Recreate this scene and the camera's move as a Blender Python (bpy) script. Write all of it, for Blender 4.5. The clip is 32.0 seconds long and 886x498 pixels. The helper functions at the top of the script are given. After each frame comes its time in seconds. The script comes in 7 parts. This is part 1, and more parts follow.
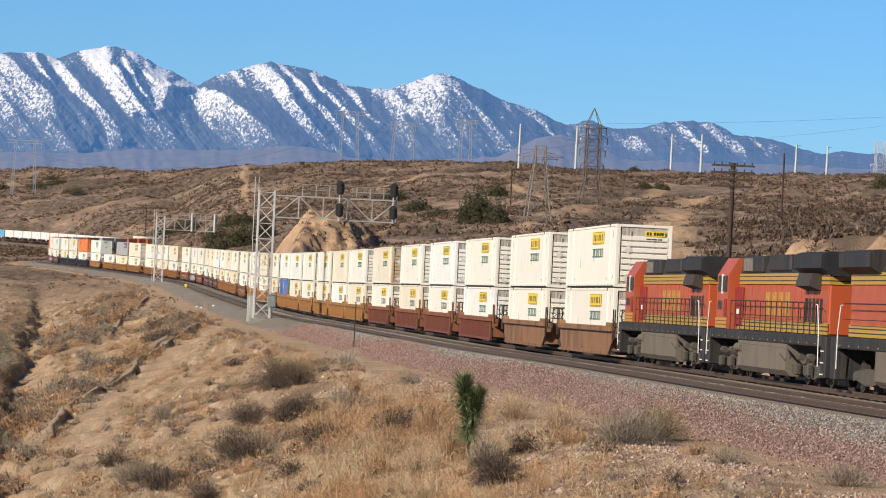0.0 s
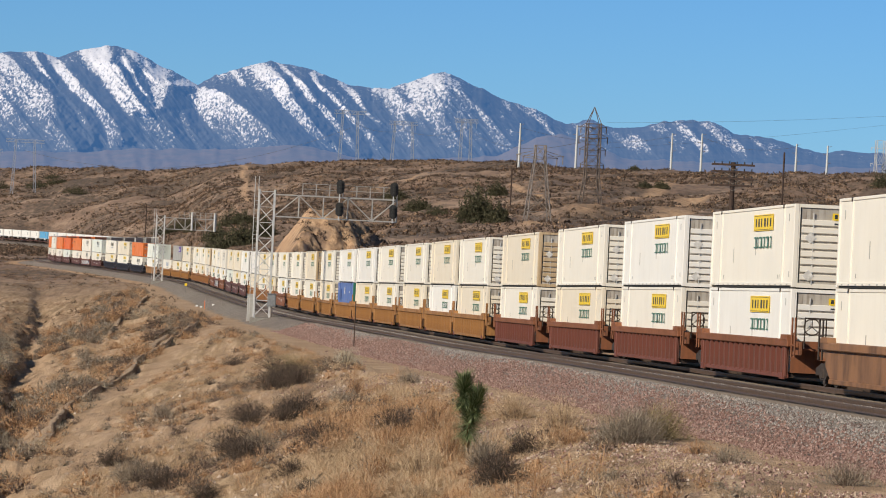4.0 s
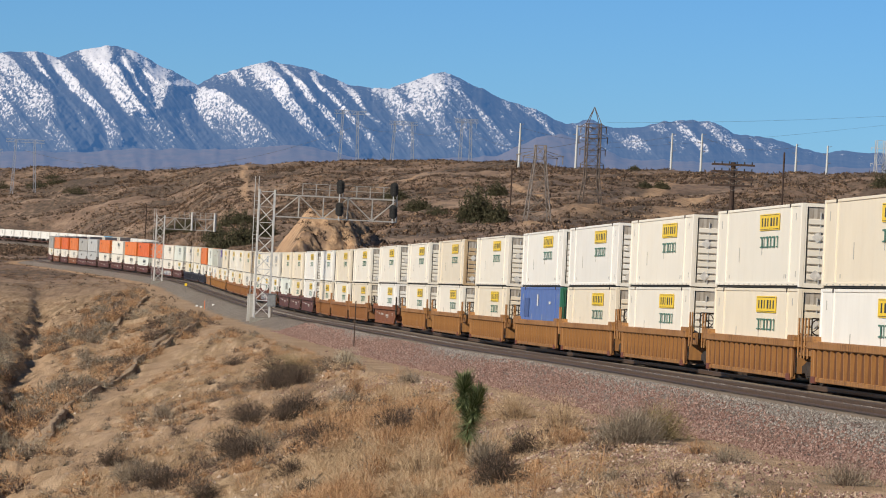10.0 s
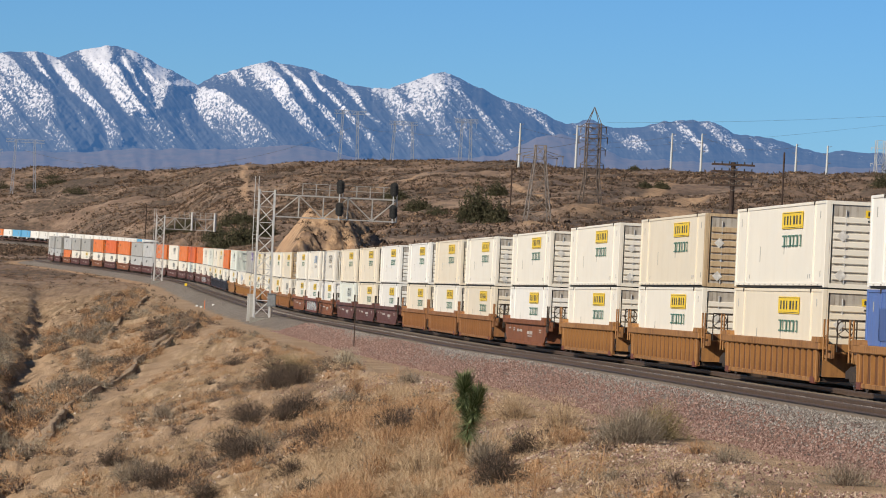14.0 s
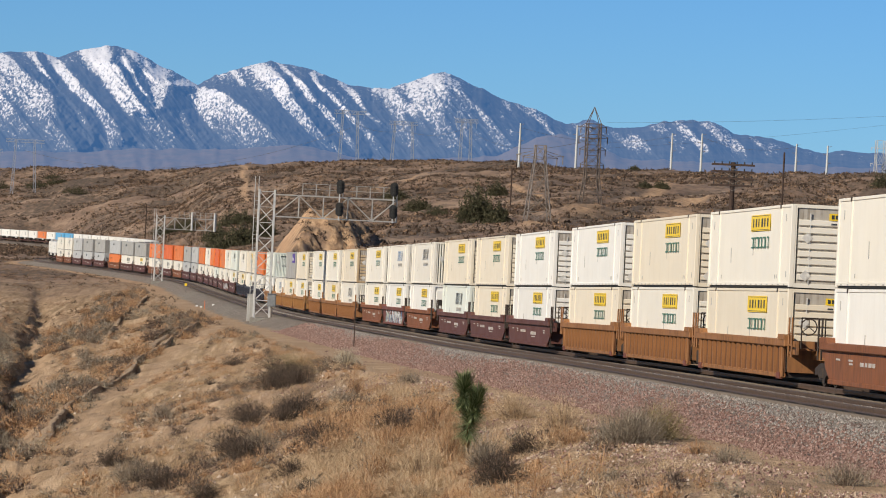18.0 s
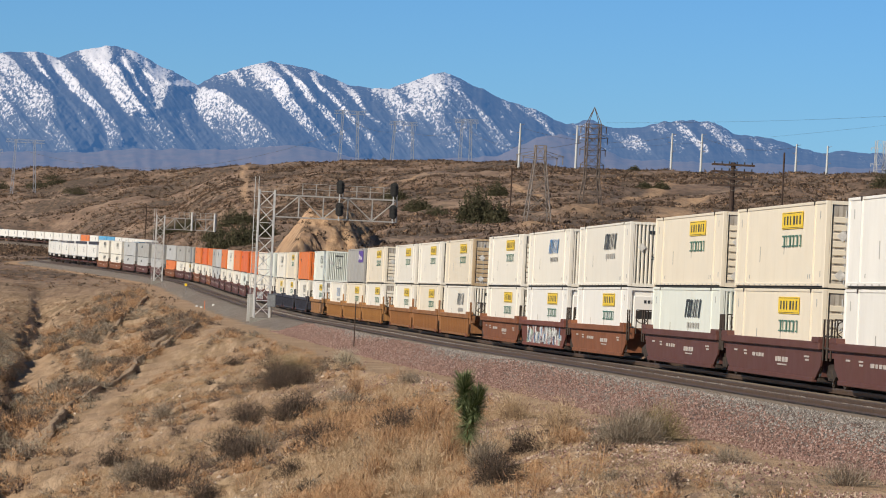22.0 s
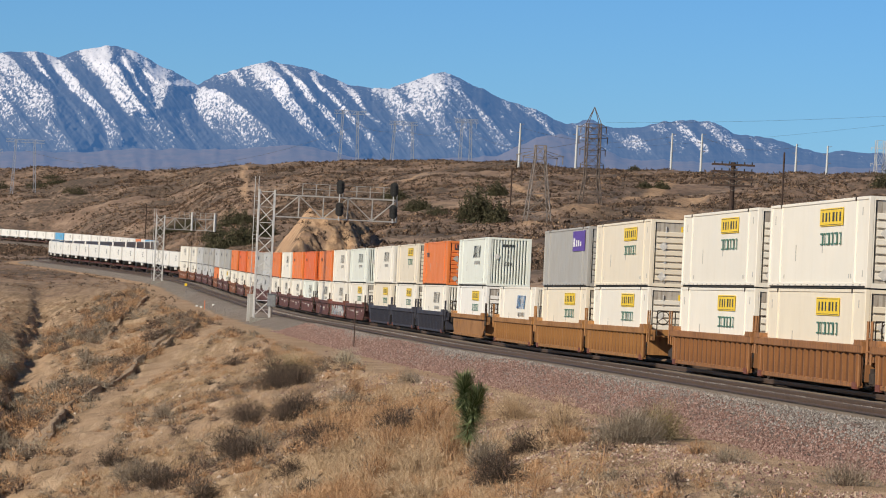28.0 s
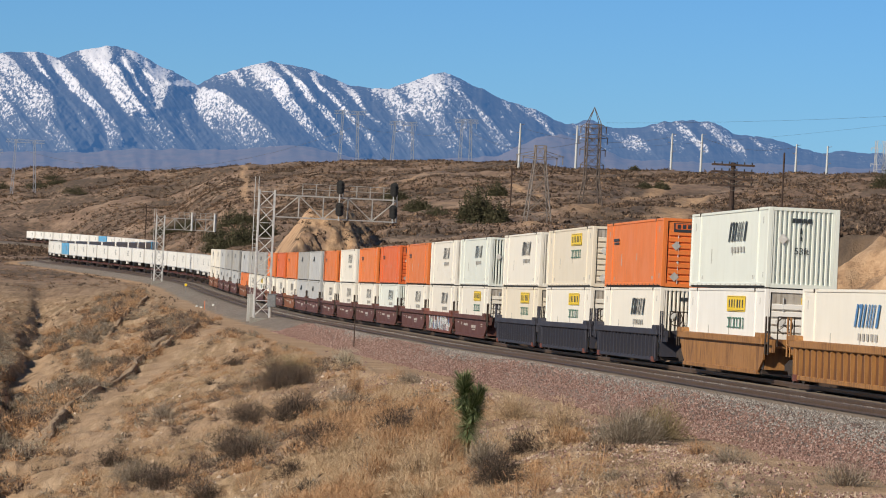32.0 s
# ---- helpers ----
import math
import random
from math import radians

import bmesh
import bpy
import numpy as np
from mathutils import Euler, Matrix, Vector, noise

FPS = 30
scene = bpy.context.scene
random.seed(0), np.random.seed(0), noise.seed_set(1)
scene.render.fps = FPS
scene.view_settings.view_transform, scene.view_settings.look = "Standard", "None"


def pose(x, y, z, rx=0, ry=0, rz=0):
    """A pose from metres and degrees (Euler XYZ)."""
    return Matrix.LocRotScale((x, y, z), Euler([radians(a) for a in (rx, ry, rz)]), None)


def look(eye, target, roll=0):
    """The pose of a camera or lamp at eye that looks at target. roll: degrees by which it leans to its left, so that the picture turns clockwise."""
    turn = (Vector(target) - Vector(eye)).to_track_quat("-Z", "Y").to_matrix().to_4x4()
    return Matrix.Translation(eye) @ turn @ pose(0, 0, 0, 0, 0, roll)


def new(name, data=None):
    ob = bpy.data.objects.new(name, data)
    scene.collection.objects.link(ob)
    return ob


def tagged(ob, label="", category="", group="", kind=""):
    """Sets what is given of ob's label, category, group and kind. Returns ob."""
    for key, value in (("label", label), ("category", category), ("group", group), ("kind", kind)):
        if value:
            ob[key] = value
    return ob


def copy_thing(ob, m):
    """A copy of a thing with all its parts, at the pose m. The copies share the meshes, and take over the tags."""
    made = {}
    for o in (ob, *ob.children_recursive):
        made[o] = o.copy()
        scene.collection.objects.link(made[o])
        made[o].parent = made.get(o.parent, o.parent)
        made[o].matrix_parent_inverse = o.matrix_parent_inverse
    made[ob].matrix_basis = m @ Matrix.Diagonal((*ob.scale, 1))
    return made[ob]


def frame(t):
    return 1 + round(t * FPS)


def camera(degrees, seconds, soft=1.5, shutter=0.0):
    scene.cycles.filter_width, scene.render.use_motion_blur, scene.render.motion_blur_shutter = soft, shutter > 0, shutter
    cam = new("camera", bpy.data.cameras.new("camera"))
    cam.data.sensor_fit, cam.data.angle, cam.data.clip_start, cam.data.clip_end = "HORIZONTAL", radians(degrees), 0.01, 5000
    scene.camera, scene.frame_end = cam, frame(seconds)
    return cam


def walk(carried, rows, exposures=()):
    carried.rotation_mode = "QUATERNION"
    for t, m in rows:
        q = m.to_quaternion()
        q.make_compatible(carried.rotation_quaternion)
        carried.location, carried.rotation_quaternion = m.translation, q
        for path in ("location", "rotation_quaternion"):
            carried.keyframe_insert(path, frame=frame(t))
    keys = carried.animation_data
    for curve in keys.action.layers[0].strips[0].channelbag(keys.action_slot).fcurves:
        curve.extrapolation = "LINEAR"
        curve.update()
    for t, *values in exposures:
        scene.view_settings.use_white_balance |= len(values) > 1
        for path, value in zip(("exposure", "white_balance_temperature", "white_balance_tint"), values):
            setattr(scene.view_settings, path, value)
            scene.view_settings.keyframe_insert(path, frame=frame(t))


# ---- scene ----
cam = camera(13.756, 32.0, 1.0)
ROLL, DIP = 2.8, -0.5056


def aim(up):
    """The camera's pose; up is a small extra tilt in degrees (the tripod's sway)."""
    return pose(0, 0, 6, 90 + DIP + up, 0, 0) @ pose(0, 0, 0, 0, 0, ROLL)


walk(cam, [(t, aim(u)) for t, u in (
    (0, 0.012), (2.5, 0.010), (3.5, 0.0), (6.0, 0.0), (6.5, -0.014), (9.4, -0.014), (10.0, 0.0), (16.5, 0.0),
    (21.8, 0.002), (22.6, 0.014), (23.2, 0.028), (24.5, 0.026), (25.5, 0.012), (27.5, 0.0), (30.0, 0.006), (32.0, 0.004))],
     exposures=((0, 0.23), (0.6, 0.09), (1.2, 0.0), (32, 0.0)))

# ---- light ----
SUN_AZ, SUN_EL = -131.0, 28.0   # degrees clockwise from +y, and above the ground
world = bpy.data.worlds.new("world")
scene.world = world
world.use_nodes = True
wn = world.node_tree.nodes
sky = wn.new("ShaderNodeTexSky")
sky.sky_type, sky.sun_disc = 'NISHITA', False
sky.sun_elevation, sky.sun_rotation = radians(SUN_EL), radians(SUN_AZ)
sky.altitude, sky.air_density, sky.dust_density, sky.ozone_density = 1200, 1.0, 0.0, 5.0
wl = world.node_tree.links
geo = wn.new("ShaderNodeTexCoord")
sepz = wn.new("ShaderNodeSeparateXYZ")
wl.new(geo.outputs["Generated"], sepz.inputs[0])
tint = wn.new("ShaderNodeValToRGB")     # clear dry winter air: a deeper blue low in the sky
tint.color_ramp.elements[0].position, tint.color_ramp.elements[0].color = 0.0, (0.51, 0.88, 1.39, 1)
tint.color_ramp.elements[1].position, tint.color_ramp.elements[1].color = 0.45, (0.95, 0.84, 0.68, 1)
mid = tint.color_ramp.elements.new(0.07)
mid.color = (0.54, 0.89, 1.30, 1)
wl.new(sepz.outputs["Z"], tint.inputs[0])
mul = wn.new("ShaderNodeMixRGB")
mul.blend_type, mul.inputs[0].default_value = 'MULTIPLY', 1.0
wl.new(sky.outputs[0], mul.inputs[1])
wl.new(tint.outputs[0], mul.inputs[2])
wl.new(mul.outputs[0], wn["Background"].inputs[0])
wn["Background"].inputs[1].default_value = 0.0735
sun = new("sun", bpy.data.lights.new("sun", 'SUN'))
sun.data.energy, sun.data.angle, sun.data.color = 5.0, radians(0.53), (1.0, 0.89, 0.73)
SUN_DIR = Vector((math.sin(radians(SUN_AZ)) * math.cos(radians(SUN_EL)), math.cos(radians(SUN_AZ)) * math.cos(radians(SUN_EL)), math.sin(radians(SUN_EL))))
sun.matrix_world = look((0, 0, 200), Vector((0, 0, 200)) - SUN_DIR)


# ---- small helpers ----
def part(name, bm, material, parent=None, label="", smooth=False):
    """Links a bmesh as one mesh object, under a parent if one is given."""
    me = bpy.data.meshes.new(name)
    bm.to_mesh(me)
    bm.free()
    for m in material if isinstance(material, (list, tuple)) else [material]:
        me.materials.append(m)
    if smooth:
        me.polygons.foreach_set("use_smooth", [True] * len(me.polygons))
    ob = new(name, me)
    ob.parent = parent
    if label:
        ob["label"] = label
    return ob


def share(ob, parent, m):
    """Another part on the same mesh."""
    o = new(ob.name.split(".")[0], ob.data)
    o.parent = parent
    o.matrix_basis = m
    if "label" in ob:
        o["label"] = ob["label"]
    return o


def box(bm, x0, x1, y0, y1, z0, z1, mat=0):
    vs = [bm.verts.new(p) for p in ((x0, y0, z0), (x1, y0, z0), (x1, y1, z0), (x0, y1, z0), (x0, y0, z1), (x1, y0, z1), (x1, y1, z1), (x0, y1, z1))]
    for f in ((3, 2, 1, 0), (4, 5, 6, 7), (0, 1, 5, 4), (1, 2, 6, 5), (2, 3, 7, 6), (3, 0, 4, 7)):
        bm.faces.new([vs[i] for i in f]).material_index = mat
    return vs


def bevel(bm, w):
    bmesh.ops.bevel(bm, geom=bm.edges[:], offset=w, segments=1, affect='EDGES', clamp_overlap=True)
    return bm


def bbox(x0, x1, y0, y1, z0, z1, w=0.0):
    bm = bmesh.new()
    box(bm, x0, x1, y0, y1, z0, z1)
    return bevel(bm, w) if w else bm


def bar(bm, a, b, r, n=6, r2=None, mat=0):
    """A round bar from a to b."""
    a, b = Vector(a), Vector(b)
    d = (b - a).normalized()
    u = d.orthogonal().normalized()
    w = d.cross(u)
    r2 = r if r2 is None else r2
    rings = []
    for p, q in ((a, r), (b, r2)):
        rings.append([bm.verts.new(p + (u * math.cos(k * math.tau / n) + w * math.sin(k * math.tau / n)) * q) for k in range(n)])
    for k in range(n):
        bm.faces.new((rings[0][k], rings[0][(k + 1) % n], rings[1][(k + 1) % n], rings[1][k])).material_index = mat
    bm.faces.new(rings[0][::-1]).material_index = mat
    bm.faces.new(rings[1]).material_index = mat


def bars(pairs, r, n=6):
    bm = bmesh.new()
    for a, b in pairs:
        bar(bm, a, b, r, n)
    return bm


def prism(bm, outline, y0, y1, mat=0):
    """An outline of (x, z) points pushed from y0 to y1."""
    a = [bm.verts.new((x, y0, z)) for x, z in outline]
    b = [bm.verts.new((x, y1, z)) for x, z in outline]
    n = len(a)
    bm.faces.new(a).material_index = mat
    bm.faces.new(b[::-1]).material_index = mat
    for i in range(n):
        bm.faces.new((a[i], b[i], b[(i + 1) % n], a[(i + 1) % n])).material_index = mat


def mesh_of(name, verts, faces, material, smooth=False):
    me = bpy.data.meshes.new(name)
    me.from_pydata([tuple(v) for v in verts], [], faces)
    me.materials.append(material)
    if smooth:
        me.polygons.foreach_set("use_smooth", [True] * len(me.polygons))
    me.update()
    return new(name, me)


# ---- materials ----
class Nodes:
    """Short hand for building a node material."""
    def __init__(self, name, rough=0.7, metal=0.0):
        self.m = bpy.data.materials.new(name)
        self.m.use_nodes = True
        self.t = self.m.node_tree
        self.b = self.t.nodes["Principled BSDF"]
        self.b.inputs["Roughness"].default_value, self.b.inputs["Metallic"].default_value = rough, metal
        self.geo = self.t.nodes.new("ShaderNodeTexCoord")

    def link(self, a, b):
        self.t.links.new(a, b)

    def noise(self, scale, detail=4.0, stretch=None, rough=0.55, world_space=False):
        n = self.t.nodes.new("ShaderNodeTexNoise")
        n.inputs["Scale"].default_value, n.inputs["Detail"].default_value, n.inputs["Roughness"].default_value = scale, detail, rough
        src = self.place() if world_space else self.geo.outputs["Object"]
        if stretch:
            mp = self.t.nodes.new("ShaderNodeMapping")
            mp.inputs["Scale"].default_value = stretch
            self.link(src, mp.inputs[0])
            src = mp.outputs[0]
        self.link(src, n.inputs["Vector"])
        return n.outputs["Fac"]

    def place(self):
        g = self.t.nodes.new("ShaderNodeNewGeometry")
        return g.outputs["Position"]

    def ramp(self, fac, *stops):
        r = self.t.nodes.new("ShaderNodeValToRGB")
        e = r.color_ramp.elements
        while len(e) < len(stops):
            e.new(0.5)
        for el, (p, c) in zip(e, stops):
            el.position = p
            el.color = (*c, 1) if isinstance(c, (tuple, list)) else (c, c, c, 1)
        self.link(fac, r.inputs[0])
        return r.outputs[0]

    def mix(self, fac, a, b, mode='MIX'):
        n = self.t.nodes.new("ShaderNodeMixRGB")
        n.blend_type = mode
        for i, v in enumerate((fac, a, b)):
            if isinstance(v, bpy.types.NodeSocket):
                self.link(v, n.inputs[i])
            else:
                n.inputs[i].default_value = v if i == 0 else (*v, 1)
        return n.outputs[0]

    def math(self, op, a, b=0.0):
        n = self.t.nodes.new("ShaderNodeMath")
        n.operation = op
        for i, v in enumerate((a, b)):
            if isinstance(v, bpy.types.NodeSocket):
                self.link(v, n.inputs[i])
            else:
                n.inputs[i].default_value = v
        return n.outputs[0]

    def rand(self):
        return self.t.nodes.new("ShaderNodeObjectInfo").outputs["Random"]

    def island(self):
        return self.t.nodes.new("ShaderNodeNewGeometry").outputs["Random Per Island"]

    def bump(self, height, strength=0.3, dist=0.02):
        n = self.t.nodes.new("ShaderNodeBump")
        n.inputs["Strength"].default_value, n.inputs["Distance"].default_value = strength, dist
        self.link(height, n.inputs["Height"])
        self.link(n.outputs[0], self.b.inputs["Normal"])

    def done(self, colour, rough=None):
        if isinstance(colour, bpy.types.NodeSocket):
            self.link(colour, self.b.inputs["Base Color"])
        else:
            self.b.inputs["Base Color"].default_value = (*colour, 1)
        if rough is not None:
            self.link(rough, self.b.inputs["Roughness"])
        return self.m


def painted(name, c, dirt=(0.16, 0.11, 0.07), amount=0.35, rough=0.45, streak=True, vary=0.06, fine_run=True):
    """Weathered paint: a base colour, grime in streaks, fine speckle, and a small drift from thing to thing."""
    n = Nodes(name, rough)
    big = n.noise(0.55, 5)
    fine = n.noise(9, 4)
    run = n.noise(3.2, 4, (2.4, 2.4, 0.25) if fine_run else (0.35, 0.35, 0.12)) if streak else n.noise(1.4, 5)
    d = n.math('MULTIPLY', n.ramp(run, (0.42, 0.0), (0.68, 1.0)), n.ramp(big, (0.35, 0.3), (0.6, 1.0)))
    tint = n.ramp(n.rand(), (0.0, tuple(v * (1 - vary) for v in c)), (0.5, c), (1.0, tuple(min(v * (1 + vary * 0.5), 0.9) for v in c)))
    col = n.mix(n.math('MULTIPLY', d, amount), tint, dirt)
    col = n.mix(n.math('MULTIPLY', n.ramp(fine, (0.55, 0.0), (0.75, 1.0)), amount * 0.3), col, dirt)
    n.bump(n.noise(22, 3), 0.08, 0.01)
    return n.done(col, n.ramp(big, (0.3, rough - 0.08), (0.7, rough + 0.15)))


def plain(name, c, rough=0.6, metal=0.0, spread=0.25, scale=6.0):
    n = Nodes(name, rough, metal)
    col = n.ramp(n.noise(scale, 5), (0.3, tuple(v * (1 - spread) for v in c)), (0.7, tuple(min(v * (1 + spread), 0.95) for v in c)))
    n.bump(n.noise(scale * 5, 3), 0.15, 0.01)
    return n.done(col)


RUSTY = (0.17, 0.075, 0.035)
WHITE = [painted("white_paint", (0.79, 0.755, 0.67), amount=0.075, vary=0.05, fine_run=False), painted("cream_paint", (0.76, 0.69, 0.56), amount=0.10, vary=0.05, fine_run=False),
         painted("cool_white_paint", (0.80, 0.79, 0.75), amount=0.10, vary=0.05, fine_run=False),
         painted("pale_mint_paint", (0.725, 0.765, 0.705), amount=0.10, vary=0.04, fine_run=False)]
ORANGE = painted("orange_paint", (0.74, 0.20, 0.045), amount=0.25)
ORANGE_RED = painted("red_orange_paint", (0.70, 0.14, 0.03), amount=0.25)
GREY = painted("grey_paint", (0.40, 0.395, 0.375), amount=0.25)
GREY_LIGHT = painted("light_grey_paint", (0.50, 0.51, 0.51), amount=0.25)
BLUE = painted("blue_paint", (0.085, 0.16, 0.42), amount=0.25)
PATCH_BLUE = painted("darker_blue_patch", (0.05, 0.10, 0.28), amount=0.2)
SKY_BLUE = painted("light_blue_paint", (0.10, 0.38, 0.66), amount=0.2)
RUST_END = painted("rust_stained_doors", (0.52, 0.40, 0.25), (0.22, 0.11, 0.05), amount=0.7)
GREEN = painted("green_paint", (0.03, 0.16, 0.10), amount=0.25)
YELLOW = plain("yellow_decal", (0.80, 0.56, 0.03), 0.45, spread=0.06)
INK = plain("dark_ink", (0.03, 0.035, 0.04), 0.5)
GREEN_INK = plain("green_ink", (0.06, 0.16, 0.12), 0.5)
BLUE_INK = plain("blue_ink", (0.07, 0.20, 0.42), 0.5)
PURPLE = plain("purple_decal", (0.10, 0.05, 0.30), 0.5)
WHITE_INK = plain("white_ink", (0.72, 0.72, 0.70), 0.5)
WELL_TAN = painted("tan_car_paint", (0.34, 0.165, 0.052), (0.09, 0.04, 0.022), 1.0, 0.6)
WELL_RUST = painted("rust_car_paint", (0.21, 0.075, 0.03), (0.075, 0.035, 0.022), 0.75, 0.7)
WELL_ORANGE_RUST = painted("orange_rust_car_paint", (0.29, 0.13, 0.046), (0.085, 0.04, 0.022), 1.0, 0.65)
WELL_RED = painted("dark_red_car_paint", (0.16, 0.05, 0.033), (0.07, 0.035, 0.025), 0.7, 0.65)
WELL_MAROON = painted("maroon_car_paint", (0.105, 0.038, 0.030), (0.075, 0.045, 0.03), 0.5, 0.6)
WELL_BROWN = painted("bare_brown_steel", (0.23, 0.115, 0.055), (0.08, 0.042, 0.026), 1.0, 0.65, fine_run=False)
# panels between ribs: shade painted in as a darker base, under rust and grime
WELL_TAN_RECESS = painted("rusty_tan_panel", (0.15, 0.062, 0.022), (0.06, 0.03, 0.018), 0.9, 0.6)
# door panel between ribs: the darker tone carries the recess shade, plus grime
DOOR_SHADE = painted("grimy_door_recess", (0.44, 0.41, 0.36), (0.12, 0.085, 0.06), 0.7, 0.5)
# recess tones for red and navy cars, darkened to carry the ribs' shade
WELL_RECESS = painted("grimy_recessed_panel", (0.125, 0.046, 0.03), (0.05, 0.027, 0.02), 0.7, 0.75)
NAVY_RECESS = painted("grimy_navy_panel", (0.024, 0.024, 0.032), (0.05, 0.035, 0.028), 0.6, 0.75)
CABINET = plain("cabinet_grey", (0.20, 0.21, 0.22), 0.5)
SPRAY_GREEN = plain("pale_green_spray", (0.42, 0.52, 0.40), 0.5)
SPRAY_PINK = plain("pink_spray", (0.50, 0.25, 0.24), 0.5)
FADED_INK = plain("faded_ink", (0.42, 0.38, 0.35), 0.6)
PLACARD = plain("pale_placard", (0.62, 0.61, 0.58), 0.5)
WELL_NAVY = painted("navy_car_paint", (0.028, 0.03, 0.046), (0.06, 0.046, 0.04), 0.5, 0.6)
SEAL = plain("black_rubber", (0.02, 0.02, 0.02), 0.7)
STEEL_DARK = plain("grimy_steel", (0.045, 0.033, 0.026), 0.75, 0.2)
STEEL_GREY = plain("galvanised_steel", (0.52, 0.52, 0.51), 0.5, 0.25, 0.15)
ARM_GREY = plain("dull_galvanised_steel", (0.36, 0.35, 0.335), 0.6, 0.25, 0.2)
STEEL_DULL = plain("weathered_lattice_steel", (0.22, 0.19, 0.17), 0.7, 0.2)
# distant lattice steel, with the blue-grey of haze mixed into its colour
HAZE_STEEL = plain("pale_lattice_steel", (0.31, 0.34, 0.40), 0.6, 0.2)
STEEL_BROWN = plain("rusty_lattice_steel", (0.125, 0.098, 0.082), 0.75, 0.1)
POLE_WHITE = plain("pale_steel_pole", (0.50, 0.51, 0.50), 0.5, 0.1, 0.1)
WOOD_POLE = plain("creosoted_wood", (0.05, 0.03, 0.022), 0.85, 0, 0.4)
RAIL_MAT = plain("rail_steel", (0.16, 0.11, 0.085), 0.5, 0.6)
TIE_MAT = plain("weathered_tie", (0.19, 0.155, 0.125), 0.9, 0, 0.35, 3.0)

# ---- the line of the railway ----
KNOTS = [(92, -640, 4.6), (46, -190, 4.2), (26.4, 0, 3.6), (19.8, 64, 2.3), (14.6, 114, 1.15), (10.2, 157, 0.18), (5.9, 199, -0.84), (1.5, 242, -1.76),
         (-2.9, 285, -2.66), (-7.5, 327, -3.55), (-12.0, 370, -4.33), (-16.4, 412, -5.04), (-20.8, 456.1, -5.68), (-25.5, 499.1, -6.15),
         (-30.3, 543.2, -6.63), (-34.8, 587.3, -7.11), (-39.2, 630.3, -7.55), (-44.8, 674.4, -7.97), (-51.9, 717.5, -8.35), (-60.8, 760.5, -8.66),
         (-70.6, 802.5, -8.93), (-80.5, 845.6, -9.29), (-89.8, 888.6, -9.71), (-97.9, 931.7, -10.12), (-102.4, 968.6, -10.33), (-102.5, 1004.4, -10.54),
         (-98.5, 1040.3, -10.75), (-93.4, 1081.3, -10.96), (-91.4, 1127.4, -11.17), (-93.5, 1178.7, -11.48), (-99.6, 1235.1, -11.79), (-109.8, 1291.5, -12.1),
         (-124.1, 1352.9, -12.41), (-140.4, 1409.3, -12.67), (-157.8, 1465.7, -12.93), (-176.1, 1522.1, -13.24), (-195.5, 1578.5, -13.55),
         (-240.4, 1701.5, -13.87), (-336.5, 1968.0, -14.39), (-571.7, 2613.7, -15.44)]


def line_points():
    """The centre line as dense points, by a centripetal spline through the knots, and the distance along it."""
    k = [Vector((x, y + 16 * min(max((y - 1000) / 250, 0), 1), z)) for x, y, z in KNOTS]
    k = [k[0] * 2 - k[1]] + k + [k[-1] * 2 - k[-2]]
    out = []
    for i in range(1, len(k) - 2):
        p = k[i - 1:i + 3]
        t = [0.0]
        for a, b in zip(p, p[1:]):
            t.append(t[-1] + math.sqrt((b - a).length))
        n = max(4, int((p[2] - p[1]).length / 3))
        for j in range(n):
            u = t[1] + (t[2] - t[1]) * j / n
            a = [p[q] * ((t[q + 1] - u) / (t[q + 1] - t[q])) + p[q + 1] * ((u - t[q]) / (t[q + 1] - t[q])) for q in range(3)]
            b = [a[q] * ((t[q + 2] - u) / (t[q + 2] - t[q])) + a[q + 1] * ((u - t[q]) / (t[q + 2] - t[q])) for q in range(2)]
            out.append(b[0] * ((t[2] - u) / (t[2] - t[1])) + b[1] * ((u - t[1]) / (t[2] - t[1])))
    return np.array([tuple(p) for p in out])


LINE = line_points()
LINE_S = np.concatenate([[0], np.cumsum(np.linalg.norm(np.diff(LINE, axis=0), axis=1))])
S0 = float(np.interp(114, LINE[:, 1], LINE_S))      # zero of the distances along the line


def on_line(s):
    """Point of the centre line at rail height, s metres along it (growing with distance from the camera)."""
    return Vector([float(np.interp(s + S0, LINE_S, LINE[:, i])) for i in range(3)])


def rail_x(y):
    return np.interp(y, LINE[:, 1], LINE[:, 0])


def rail_z(y):
    return np.interp(y, LINE[:, 1], LINE[:, 2])


def line_slope(y):
    return (rail_x(y + 3) - rail_x(y - 3)) / 6


# ---- the ground ----
def smooth01(a, b, x):
    t = np.clip((x - a) / (b - a), 0, 1)
    return t * t * (3 - 2 * t)


def lattice(n, seed):
    return np.random.RandomState(seed).rand(n, n)


LATTICE = lattice(256, 4)


def value_noise(x, y):
    """Smooth noise, -1 to 1, of period 256."""
    xi, yi = np.floor(x).astype(int), np.floor(y).astype(int)
    fx, fy = x - xi, y - yi
    fx, fy = fx * fx * fx * (fx * (fx * 6 - 15) + 10), fy * fy * fy * (fy * (fy * 6 - 15) + 10)
    g = lambda i, j: LATTICE[(xi + i) % 256, (yi + j) % 256]
    return ((g(0, 0) * (1 - fx) + g(1, 0) * fx) * (1 - fy) + (g(0, 1) * (1 - fx) + g(1, 1) * fx) * fy) * 2 - 1


def fbm(x, y, scale, octaves=4, gain=0.5):
    v, a = 0, 1.0
    x, y = x / scale, y / scale
    for k in range(octaves):
        v = v + a * value_noise(x + 17.3 * k, y + 9.1 * k)
        x, y, a = x * 2.03, y * 2.03, a * gain
    return v


